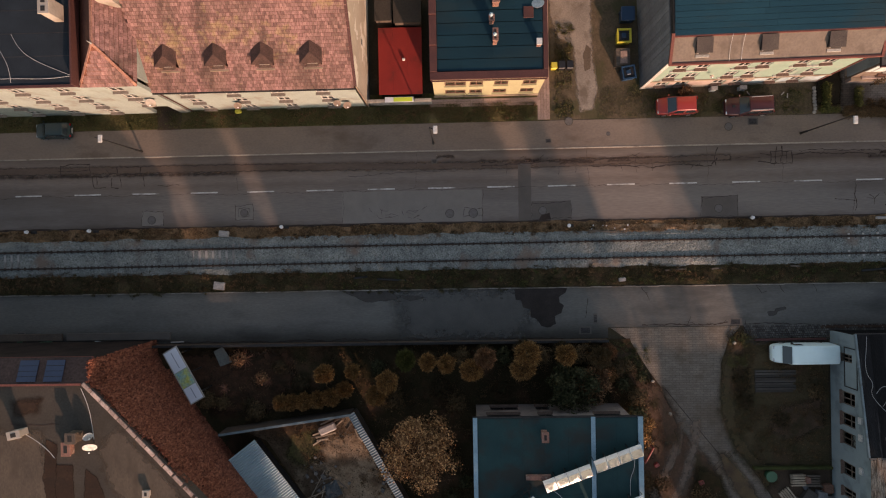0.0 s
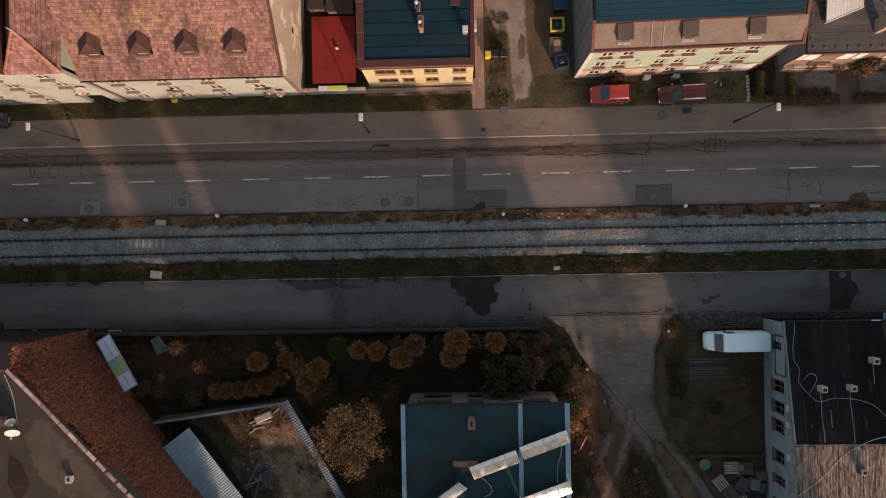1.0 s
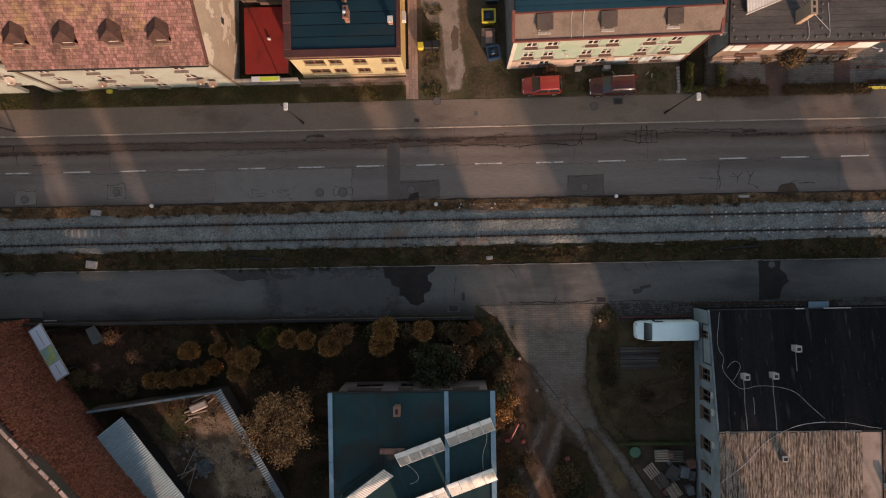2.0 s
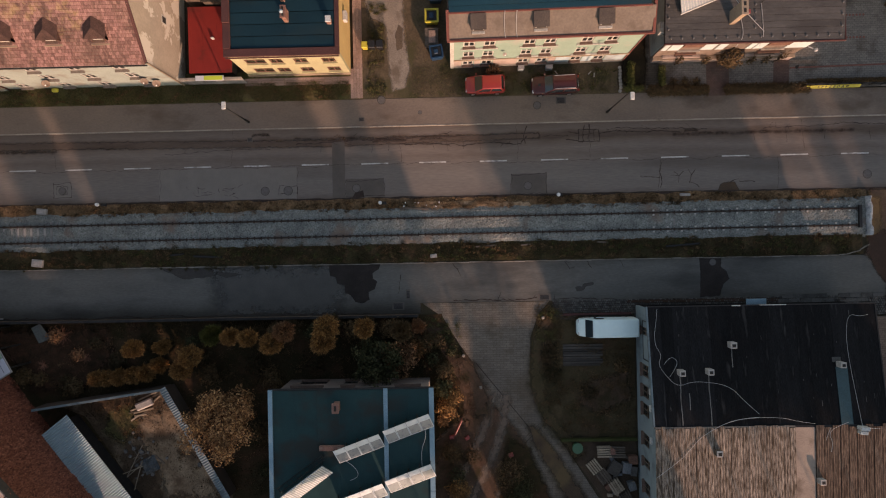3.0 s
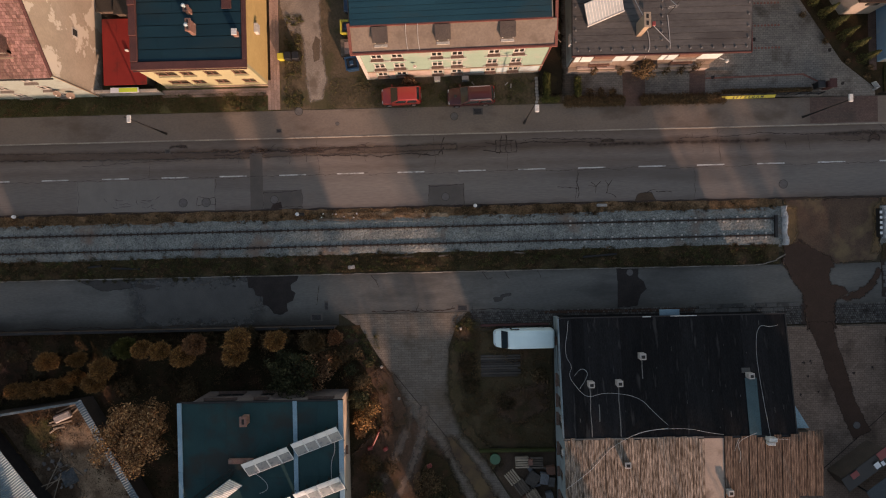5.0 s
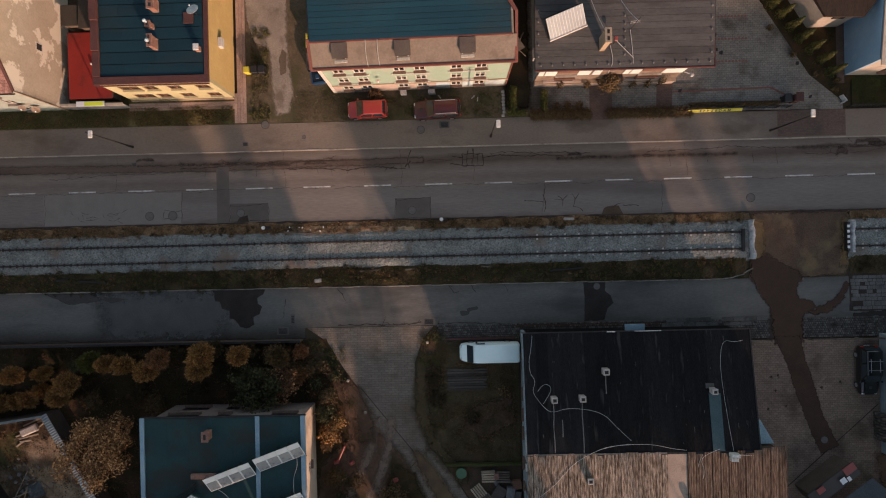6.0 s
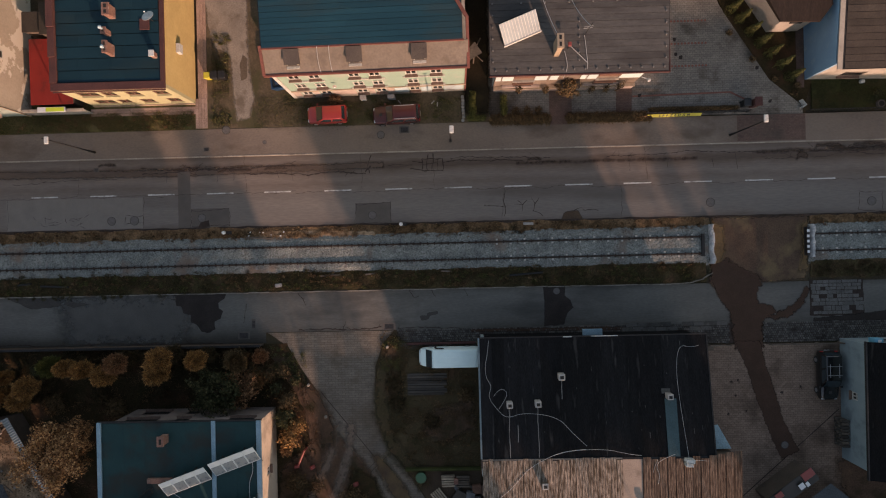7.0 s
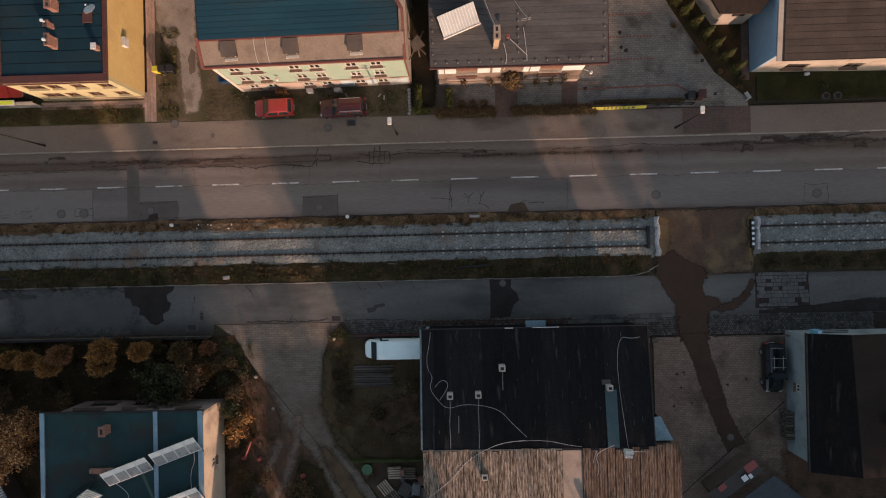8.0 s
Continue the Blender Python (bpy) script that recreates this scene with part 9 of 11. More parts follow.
part("roof_plane", plate(bmesh.new(), [(65.95, -8.25, 6.42), (66.6, -19.45, 6.42), (80.2, -19.45, 5.0), (80.2, -8.25, 5.0)], 0.1), mat("dark_brown_tin", (0.015, 0.010, 0.008), (0.010, 0.007, 0.006), 0.8, 10, 0.8, 0, 0.1, (0.026, 0.013, 0.008), 0.6, 0.45, stretch=(0.4, 1, 1), spec=0.15), s4)
part("eave_trim", boxes((63.42, 63.54, -19.6, -8.3, 4.45, 4.66)), DARK_METAL, s4)
t = thing("shop_sign", "small blue and white sign box on the house corner", "sign", (64.4, -8.35, 4.0), 0)
part("box", boxes((-0.35, 0.35, -0.12, 0.3, 0, 0.8), bevel=0.03), plain("sign_blue", (0.08, 0.30, 0.42), 0.5), t)
part("mark", boxes((-0.08, 0.1, -0.06, 0.22, 0.804, 0.812), (0.1, 0.2, 0.05, 0.22, 0.804, 0.812)), PLASTIC["white"], t, "white plain mark")
part("arm", boxes((0.36, 2.6, 0.0, 0.06, 0.3, 0.36), (0.36, 2.6, 0.12, 0.18, 0.3, 0.36)), DARK_METAL, t)
chimney("chimney", (69.0, -15.0, 6.1), 0.6, 0.9, 0.9, BRICK, "sooty brick chimney on the dark roof")
t = thing("firewood_stack", "stacked firewood logs against the house wall", "firewood", (63.8, -16.6, 0.03))
for i in range(6):
    for j in range(9):
        bm = bmesh.new()
        tube(bm, (-0.28, 0, 0), (0.28, 0, 0), 0.12, 7)
        put(part("log", bm, WOOD_DARK if (i + j) % 3 else WOOD, t), pose(rng.uniform(-0.05, 0.05), -1.3 + 0.27 * j, 0.12 + 0.22 * i))

# market stall and tarpaulin in the yard
st = thing("market_stall", "low stall with a dark roof and red-white front", "stall", (58.6, -21.2, 0.03), 36)
part("wall", boxes((-2.2, 2.2, -0.6, 0.6, -0.02, 2.1)), DARK_WALL, st)
part("roof", plate(bmesh.new(), [(-2.4, -0.7, 2.15), (2.4, -0.7, 2.15), (2.4, 0.75, 2.45), (-2.4, 0.75, 2.45)], 0.06), BLACK_TRIM, st)
part("awning", boxes((1.2, 2.3, 0.1, 0.8, 2.5, 2.56), bevel=0.02), PLASTIC["red"], st, "dull red panel")
part("panel", boxes((0.5, 1.0, -0.3, 0.2, 2.5, 2.54), (1.1, 1.4, -0.4, 0.0, 2.5, 2.54), bevel=0.02), PLASTIC["white"], st, "grey-white panels")
part("awning", boxes((-1.6, -0.9, 0.2, 0.7, 2.5, 2.55), bevel=0.02), PLASTIC["red"], st, "dull red panel")
t = thing("tarpaulin", "grey-blue tarpaulin roof beside the stall", "tarpaulin", (61.2, -22.6, 0.03), 36)
part("sheet", plate(bmesh.new(), [(-2.6, -2.4, 2.0), (2.6, -2.4, 2.0), (1.6, 1.2, 2.3), (-2.6, 1.2, 2.3)], 0.04), mat("grey_tarp", (0.060, 0.070, 0.076), (0.045, 0.054, 0.060), 0.8, 10, 0.6), t)
part("pole", boxes((-2.5, -2.4, -2.3, -2.2, -0.02, 1.95), (2.3, 2.4, -2.3, -2.2, -0.02, 1.95), (-2.5, -2.4, 1.0, 1.1, -0.02, 2.2)), DARK_METAL, t)

# ---- vehicles ----
def loft(bm, rings):
    vs = [[bm.verts.new(p) for p in r] for r in rings]
    for a, b in zip(vs, vs[1:]):
        for i in range(len(a)):
            j = (i + 1) % len(a)
            bm.faces.new((a[i], a[j], b[j], b[i]))
    bm.faces.new(vs[0][::-1]), bm.faces.new(vs[-1])
    return bm


def soften(ob, w=0.10):
    """Rounds the edges of a lofted body."""
    bv = ob.modifiers.new("round", "BEVEL")
    bv.width, bv.segments, bv.limit_method, bv.angle_limit = w, 3, "ANGLE", radians(22)
    ob.data.shade_smooth()
    return ob


def car(name, label, at, turn, L, W, H, paint, style="hatch", group="parked cars"):
    """A car along +x (front at +x): lofted body and cabin, glass, wheels, lamps."""
    t = thing(name, label, "van" if style == "van" else "car", at, turn, group)
    w = W / 2
    if style == "van":
        prof = [(-0.5, 0.90, 0.86), (-0.485, 0.96, 0.97), (-0.44, 0.99, 1.0), (0.18, 1.0, 1.0), (0.27, 0.99, 0.94), (0.375, 0.97, 0.63), (0.44, 0.92, 0.54), (0.48, 0.80, 0.46), (0.5, 0.60, 0.38)]
        hood = 0.55
    elif style == "pickup":
        prof = [(-0.5, 0.92, 0.54), (-0.46, 0.98, 0.58), (0.15, 1.0, 0.58), (0.30, 0.99, 0.58), (0.46, 0.95, 0.52), (0.5, 0.82, 0.42)]
        hood = 0.56
    else:
        prof = [(-0.5, 0.84, 0.52), (-0.46, 0.95, 0.60), (-0.2, 1.0, 0.62), (0.2, 1.0, 0.61), (0.36, 0.96, 0.57), (0.46, 0.88, 0.50), (0.5, 0.70, 0.42)]
        hood = 0.60
    rings = []
    for x, k, zt in prof:
        z = zt * H
        rings.append([(x * L, -w * k, 0.28), (x * L, -w * k * 1.0, z * 0.62), (x * L, -w * k * 0.93, z * 0.97), (x * L, -w * k * 0.6, z), (x * L, w * k * 0.6, z), (x * L, w * k * 0.93, z * 0.97), (x * L, w * k, z * 0.62), (x * L, w * k, 0.28)])
    soften(part("body", loft(bmesh.new(), rings), paint, t))
    part("underbody", boxes((-0.44 * L, 0.44 * L, -w * 0.86, w * 0.86, 0.16, 0.30)), BLACK_TRIM, t)
    zb = hood * H

    def cabin(xa0, xa1, xb0, xb1, zr_, wk, wr):
        # base from xa0 (rear) to xb0 (front); roof from xa1 to xb1
        base = [(xa0, -w * wk), (xb0, -w * wk), (xb0, w * wk), (xa0, w * wk)]
        top = [(xa1, -w * wr), (xb1, -w * wr), (xb1, w * wr), (xa1, w * wr)]
        mid = [(xa1 * 0.7 + xa0 * 0.3, -w * (wr * 0.75 + wk * 0.25)), (xb1 * 0.7 + xb0 * 0.3, -w * (wr * 0.75 + wk * 0.25)), (xb1 * 0.7 + xb0 * 0.3, w * (wr * 0.75 + wk * 0.25)), (xa1 * 0.7 + xa0 * 0.3, w * (wr * 0.75 + wk * 0.25))]
        z0, z1 = zb - 0.03, zr_ - 0.05
        bm = loft(bmesh.new(), [[(x, y, z0) for x, y in base], [(x, y, z1) for x, y in top], [(x * 0.97 + 0.01, y * 0.9, zr_) for x, y in top]])
        soften(part("cabin", bm, paint, t), 0.07)
        B = [Vector((x, y, z0)) for x, y in base]
        T = [Vector((x, y, z1)) for x, y in top]

        def pane(nm, a, b, c, d, f0, f1, s0, s1, out):
            p = lambda s, f: (a + (b - a) * s) * (1 - f) + (d + (c - d) * s) * f + out
            part(nm, plate(bmesh.new(), [p(s0, f0), p(s1, f0), p(s1, f1), p(s0, f1)], 0.012), CAR_GLASS_DARK, t)
        pane("windscreen", B[1], B[2], T[2], T[1], 0.10, 0.95, 0.05, 0.95, Vector((0.016, 0, 0.016)))
        pane("rear_window", B[0], B[3], T[3], T[0], 0.25, 0.92, 0.08, 0.92, Vector((-0.016, 0, 0.016)))
        for sgn, i, j in ((-1, 0, 1), (1, 3, 2)):
            for s0, s1 in ((0.06, 0.46), (0.52, 0.92)):
                pane("side_window", B[i], B[j], T[j], T[i], 0.22, 0.90, s0, s1, Vector((0, sgn * 0.016, 0.006)))
        return T

    if style == "hatch":
        cabin(-0.485 * L, -0.40 * L, 0.27 * L, 0.07 * L, H, 0.94, 0.76)
    elif style == "wagon":
        cabin(-0.49 * L, -0.43 * L, 0.23 * L, 0.06 * L, H, 0.94, 0.78)
        rack = paint is BLACK_PAINT
        for s in (-1, 1):
            part("roof_rail", tube(bmesh.new(), (-0.27 * L if rack else -0.40 * L, s * w * (0.45 if rack else 0.68), H + 0.04), (0.0 if rack else 0.03 * L, s * w * (0.45 if rack else 0.68), H + 0.04), 0.02), ALLOY, t, "bright roof rail")
            if rack:
                part("roof_bar", tube(bmesh.new(), (-0.135 * L + s * 0.09 * L, -w * 0.72, H + 0.075), (-0.135 * L + s * 0.09 * L, w * 0.72, H + 0.075), 0.022), ALLOY, t, "bright roof bar")
        part("hood_scoop", boxes((0.30 * L, 0.36 * L, -0.12, 0.12, 0.555 * H, 0.60 * H), bevel=0.02), BLACK_TRIM, t)
    elif style == "van":
        part("windscreen", plate(bmesh.new(), [(0.376 * L, -w * 0.90, 0.665 * H), (0.376 * L, w * 0.90, 0.665 * H), (0.280 * L, w * 0.86, 0.955 * H), (0.280 * L, -w * 0.86, 0.955 * H)], -0.03), CAR_GLASS_DARK, t)
        for s in (-1, 1):
            part("side_window", boxes((0.08 * L, 0.22 * L, s * w * 1.0 - 0.01, s * w * 1.0 + 0.01, 0.62 * H, 0.88 * H)), CAR_GLASS_DARK, t)
        for k in range(5):
            part("roof_rib", boxes((-0.42 * L, 0.18 * L, -w * 0.7 + k * w * 0.35 - 0.02, -w * 0.7 + k * w * 0.35 + 0.02, H + 0.0, H + 0.018), bevel=0.006), paint, t)
    else:
        cabin(-0.12 * L, -0.09 * L, 0.27 * L, 0.14 * L, H, 0.93, 0.78)
        part("cargo_bed", boxes((-0.47 * L, -0.14 * L, -w * 0.80, w * 0.80, 0.585 * H, 0.60 * H)), BLACK_TRIM, t, "black open cargo bed")
        for s in (-1, 1):
            part("bed_rail", boxes((-0.48 * L, -0.13 * L, s * w * 0.88 - 0.05, s * w * 0.88 + 0.05, 0.58 * H, 0.66 * H), bevel=0.02), paint, t)
        for x in (-0.02, -0.16, -0.30):
            part("rack_bar", tube(bmesh.new(), (x * L, -w * 0.8, H * 1.03), (x * L, w * 0.8, H * 1.03), 0.03), ALLOY, t, "bright roof rack bar")
        for s in (-1, 1):
            part("rack_rail", tube(bmesh.new(), (-0.30 * L, s * w * 0.72, H * 1.03), (-0.02 * L, s * w * 0.72, H * 1.03), 0.025), ALLOY, t)
            part("rack_leg", tube(bmesh.new(), (-0.30 * L, s * w * 0.8, 0.6 * H), (-0.30 * L, s * w * 0.75, H * 1.03), 0.025), ALLOY, t)
    for s in (-1, 1):
        for x in (-0.31, 0.31):
            wh = new("wheel")
            wh.parent = t
            wh.matrix_basis = pose(x * L, s * (w - 0.10), 0.31)
            part("tyre", tube(bmesh.new(), (0, -0.10, 0), (0, 0.10, 0), 0.31, 18), TYRE, wh)
            part("rim", tube(bmesh.new(), (0, s * 0.102 - 0.01, 0), (0, s * 0.102 + 0.01, 0), 0.19, 12), ALLOY, wh)
        part("headlight", boxes((0.455 * L, 0.485 * L, s * w * 0.62 - 0.14, s * w * 0.62 + 0.14, 0.40 * H, 0.475 * H), bevel=0.03), LAMP_GLASS, t)
        part("tail_light", boxes((-0.507 * L, -0.485 * L, s * w * 0.72 - 0.10, s * w * 0.72 + 0.10, 0.42 * H, 0.56 * H), bevel=0.01), TAIL_RED, t)
        part("wing_mirror", boxes((0.20 * L, 0.235 * L, s * (w + 0.06) - 0.08, s * (w + 0.06) + 0.08, 0.60 * H, 0.68 * H), bevel=0.02), paint if style != "van" else BLACK_TRIM, t)
    part("front_bumper", boxes((0.478 * L, 0.506 * L, -w * 0.66, w * 0.66, 0.26, 0.40), bevel=0.03), BLACK_TRIM, t)
    part("rear_bumper", boxes((-0.508 * L, -0.485 * L, -w * 0.8, w * 0.8, 0.26, 0.42), bevel=0.03), BLACK_TRIM, t)
    part("number_plate", boxes((-0.512 * L, -0.508 * L, -0.24, 0.24, 0.44, 0.54)), PLASTIC["white"], t)
    return t


CAR_GLASS_DARK = mat("dark_car_glass", (0.020, 0.032, 0.038), (0.016, 0.026, 0.032), 1.0, 20, 0.08, 0.0, 0.0, grain=0.05, spec=0.7)
RED_PAINT = plain("red_car_paint", (0.30, 0.030, 0.024), 0.3, 0.0, 0.5)
MAROON_PAINT = plain("maroon_car_paint", (0.062, 0.013, 0.013), 0.3, 0.1, 0.5)
TEAL_PAINT = plain("dark_teal_paint", (0.006, 0.026, 0.030), 0.4, 0.0, 0.15)
BLACK_PAINT = plain("black_car_paint", (0.010, 0.011, 0.012), 0.2, 0.2, 0.8)
VAN_WHITE = mat("van_white", (0.66, 0.80, 0.79), (0.60, 0.74, 0.73), 0.6, 20, 0.35, 0.0, 0.02, grain=0.03)
car("red_hatchback", "bright red hatchback parked on the grass verge", (19.15, 12.22, 0.08), 181, 3.5, 1.6, 1.45, RED_PAINT, "hatch")
car("maroon_estate", "dark maroon estate car with roof rails on the grass", (25.35, 12.05, 0.08), 182, 4.15, 1.68, 1.48, MAROON_PAINT, "wagon")
car("teal_car", "dark teal hatchback parked beside the pavement", (-36.5, 11.3, 0.09), 180, 3.2, 1.42, 1.4, TEAL_PAINT, "hatch")
car("white_van", "white panel van parked close against the building wall", (29.52, -9.55, 0.04), 180, 5.25, 1.70, 1.98, VAN_WHITE, "van")
car("black_estate", "black estate car with bright roof rails beside the house", (62.75, -11.85, 0.03), -90, 4.3, 1.72, 1.6, BLACK_PAINT, "wagon")


# ---- street lamps ----
def street_lamp(x, y, dx, dy, h=7.2):
    t = thing("street_lamp", "grey steel street lamp with a flat white head", "street lamp", (x, y, 0.09), 0, "lamps along the pavement")
    part("base", tube(bmesh.new(), (0, 0, -0.02), (0, 0, 1.0), 0.11, 10, 0.09), GALV_POLE, t)
    part("pole", tube(bmesh.new(), (0, 0, 1.0), (0, 0, h - 0.15), 0.065, 10, 0.045), GALV_POLE, t)
    part("arm", tube(bmesh.new(), (0, 0, h - 0.2), (dx * 0.75, dy * 0.75, h - 0.02), 0.04), GALV_POLE, t)
    hd = put(part("head", boxes((-0.30, 0.30, -0.17, 0.17, -0.05, 0.08), bevel=0.04), WHITE_METAL, t, "white flat lamp head"), pose(dx, dy, h, 0, 0, 90 + math.degrees(math.atan2(dy, dx)) * 0.0))
    part("lens", boxes((-0.24, 0.24, -0.12, 0.12, -0.07, -0.052)), LAMP_GLASS, hd)

for x, y, dx, dy in ((-28.76, 9.35, 0.5, -0.15), (-2.25, 9.5, 0.45, -0.2), (30.11, 9.66, 0.12, -0.35), (54.98, 9.55, -0.5, -0.05)):
    street_lamp(x, y, dx, dy)

# ---- bins and yard things on the north side ----
def wheelie_bin(x, y, colour, label, s=0.62, h=1.05, turn=0, open_top=False):
    t = thing("bin", label, "bin", (x, y, 0.07), turn, "bins in the yard")
    rings = [[(k * s / 2 * a, k * s / 2 * b, z) for a, b in ((-1, -1), (1, -1), (1, 1), (-1, 1))] for k, z in ((0.8, 0.06), (1.0, h - 0.1))]
    part("tub", loft(bmesh.new(), rings), PLASTIC[colour], t)
    if open_top:
        part("rim", boxes((-s / 2 - 0.04, s / 2 + 0.04, -s / 2 - 0.04, -s / 2 + 0.08, h - 0.095, h), (-s / 2 - 0.04, s / 2 + 0.04, s / 2 - 0.08, s / 2 + 0.04, h - 0.095, h), (-s / 2 - 0.04, -s / 2 + 0.08, -s / 2 + 0.08, s / 2 - 0.08, h - 0.095, h), (s / 2 - 0.08, s / 2 + 0.04, -s / 2 + 0.08, s / 2 - 0.08, h - 0.095, h)), PLASTIC[colour], t)
        part("refuse", boxes((-s * 0.38, s * 0.38, -s * 0.38, s * 0.38, h - 0.098, h - 0.06), bevel=0.02), PLASTIC["black"], t)
        part("sack", boxes((-s * 0.2, s * 0.15, -s * 0.2, s * 0.2, h - 0.06, h + 0.03), bevel=0.06), PLASTIC["blue"], t)
    else:
        part("lid", boxes((-s / 2 - 0.03, s / 2 + 0.03, -s / 2 - 0.05, s / 2 + 0.05, h - 0.12, h), bevel=0.055), PLASTIC[colour], t)
        part("handle", tube(bmesh.new(), (-s * 0.35, s / 2 + 0.06, h - 0.05), (s * 0.35, s / 2 + 0.06, h - 0.05), 0.02), BLACK_TRIM, t)
    for q in (-1, 1):
        part("wheel", tube(bmesh.new(), (q * s * 0.42, s * 0.36, 0.1), (q * s * 0.50, s * 0.36, 0.1), 0.1, 10), TYRE, t)

wheelie_bin(8.5, 15.95, "yellow", "yellow wheelie bin standing in the grass", 0.5, 0.95)
wheelie_bin(9.15, 15.95, "black", "black wheelie bin standing in the grass", 0.58, 1.05)
wheelie_bin(9.85, 15.95, "black", "black wheelie bin standing in the grass", 0.58, 1.05)
wheelie_bin(14.9, 20.2, "blue", "large blue rubbish container in the yard", 1.15, 1.25)
wheelie_bin(14.55, 18.3, "yellow", "large yellow open rubbish container", 1.15, 1.2, 0, True)
wheelie_bin(14.9, 15.1, "blue", "dark blue open rubbish container by the wall", 1.1, 1.2, 8, True)
t = thing("crate", "brown wooden box between the containers", "crate", (14.5, 16.55, 0.07))
part("box", boxes((-0.6, 0.6, -0.75, 0.75, -0.01, 0.9), bevel=0.02), WOOD, t)
part("lid", boxes((-0.25, 0.35, -0.6, 0.5, 0.904, 0.95), bevel=0.01), BRICK_WALK, t)

# Dark sheet that paints the deep shade between the two houses.
soft("damp_soil", [(31.3, 12.2), (33.7, 12.0), (33.7, 24.0), (31.8, 24.0)], 0.112, SHADED_SOIL, 0.8, 0.2, "black damp soil in the gap between the houses", "ground", blur=True)

# sale banner and fence before the grey-roofed house
t = thing("front_fence", "low dark fence before the paver yard", "fence", (0, 11.55, 0.085))
part("rail", boxes((47.4, 56.4, -0.03, 0.03, 0.75, 0.82)), DARK_METAL, t)
part("rail", boxes((47.4, 56.4, -0.03, 0.03, 0.25, 0.32)), DARK_METAL, t)
for i in range(10):
    part("post", boxes((47.4 + i - 0.04, 47.4 + i + 0.04, -0.04, 0.04, -0.02, 0.95), bevel=0.01), DARK_METAL, t)
bn = thing("banner", "yellow sale banner tied to the fence", "banner", (49.9, 11.25, 0.0), 0.6)
mb = pose(0, 0, 0.5, 52, 0, 0)
put(part("cloth", boxes((-2.38, 2.38, -0.02, 0.31, -0.008, 0.008)), BANNER, bn), mb)
cu = bpy.data.curves.new("lettering", "FONT")
cu.body, cu.size, cu.align_x, cu.extrude = "SPRZEDAM", 0.33, "CENTER", 0.002
cu.offset = 0.012
cu.space_character = 1.95
cu.materials.append(INK)
tx = new("lettering", cu)
tx.parent = bn
tx.matrix_basis = mb @ pose(0, 0.035, 0.012)
for x in (-2.3, 2.3):
    part("tie", tube(bmesh.new(), (x, 0.3, 0.75), (x, 0.32, 0.3), 0.015), INK, bn)
t = thing("gate_pillar", "dark red-brown gate pillar beside a bin", "pillar", (56.9, 12.2, 0.085))
part("pillar", boxes((-0.25, 0.3, -0.3, 0.3, -0.02, 1.0), bevel=0.02), TRIM_BROWN, t)
part("cap", boxes((-0.3, 0.35, -0.4, 0.4, 1.254, 1.33), bevel=0.02), TRIM_BROWN, t)
wheelie_bin(56.15, 12.2, "black", "dark bin beside the gate pillar", 0.6, 1.0)
t = thing("gate_wing", "short white gate wing standing open", "gate", (61.1, 12.4, 0.085), -55)
part("board", boxes((-0.05, 0.6, -0.03, 0.03, -0.02, 0.6), bevel=0.01), WHITE_METAL, t)
part("brace", boxes((0.5, 0.6, -0.3, -0.04, -0.02, 0.5), bevel=0.01), WHITE_METAL, t)
t = thing("front_fence", "low dark fence before the lawn", "fence", (0, 11.45, 0.09))
part("rail", boxes((61.6, 78, -0.03, 0.03, 0.9, 0.97)), DARK_METAL, t)
for i in range(14):
    part("post", boxes((61.7 + 1.2 * i - 0.04, 61.7 + 1.2 * i + 0.04, -0.04, 0.04, -0.02, 1.05), bevel=0.01), DARK_METAL, t)
for i in range(68):
    part("slat", boxes((61.8 + 0.24 * i, 61.88 + 0.24 * i, -0.05, -0.034, 0.1, 1.0)), DARK_METAL, t)
for x in (68.15, 69.15):
    t = thing("planter", "round planter made from an old tyre", "planter", (x, 11.95, 0.09), 0, "tyre planters")
    bm = bmesh.new()
    tube(bm, (0, 0, 0), (0, 0, 0.22), 0.38, 16, 0.34)
    part("tyre", bm, PATCH, t)
    part("earth", tube(bmesh.new(), (0, 0, 0.221), (0, 0, 0.235), 0.24, 14), SOOT, t)
shrub("bush", "small round green bush on the lawn", "bush", (67.8, 12.85, 0.09), 0.5, 0.7, LEAF_GREEN, random.Random(51), 250, 0.08)
put(tagged(part("lawn_lamp", boxes((-0.2, 0.2, -0.15, 0.15, 0, 0.35), bevel=0.06), WHITE_METAL), "small white box on the house wall", "box"), pose(66.5, 13.95, 0.095))

# ---- hedges and shrubs ----
def hedge(name, label, x0, x1, y0, y1, h, material, n, size, rg, z=0.08):
    t = thing(name, label, "hedge", (0, 0, z), 0, "hedges")
    bm = bmesh.new()
    k = int((x1 - x0) / 0.6) + 1
    for i in range(k):
        x = x0 + (x1 - x0) * (i + 0.5) / k
        tube(bm, (x, (y0 + y1) / 2, -0.03), (x + rg.uniform(-0.1, 0.1), (y0 + y1) / 2, h * 0.8), 0.03, 5, 0.01)
    part("stems", bm, BARK, t)
    data = ([], [])
    m = max(1, int(max(x1 - x0, y1 - y0) / 0.34))
    for i in range(m):
        f = (i + 0.5) / m
        lx = x1 - x0 > y1 - y0
        c = ((x0 + (x1 - x0) * f) if lx else (x0 + x1) / 2, (y0 + y1) / 2 if lx else (y0 + (y1 - y0) * f), h * rg.uniform(0.42, 0.55))
        leaves(data, c, (0.45 if lx else (x1 - x0) * 0.62, (y1 - y0) * 0.66 if lx else 0.45, h * 0.56), n, size, rg)
    part("foliage", leaf_mesh("foliage", data), material, t)

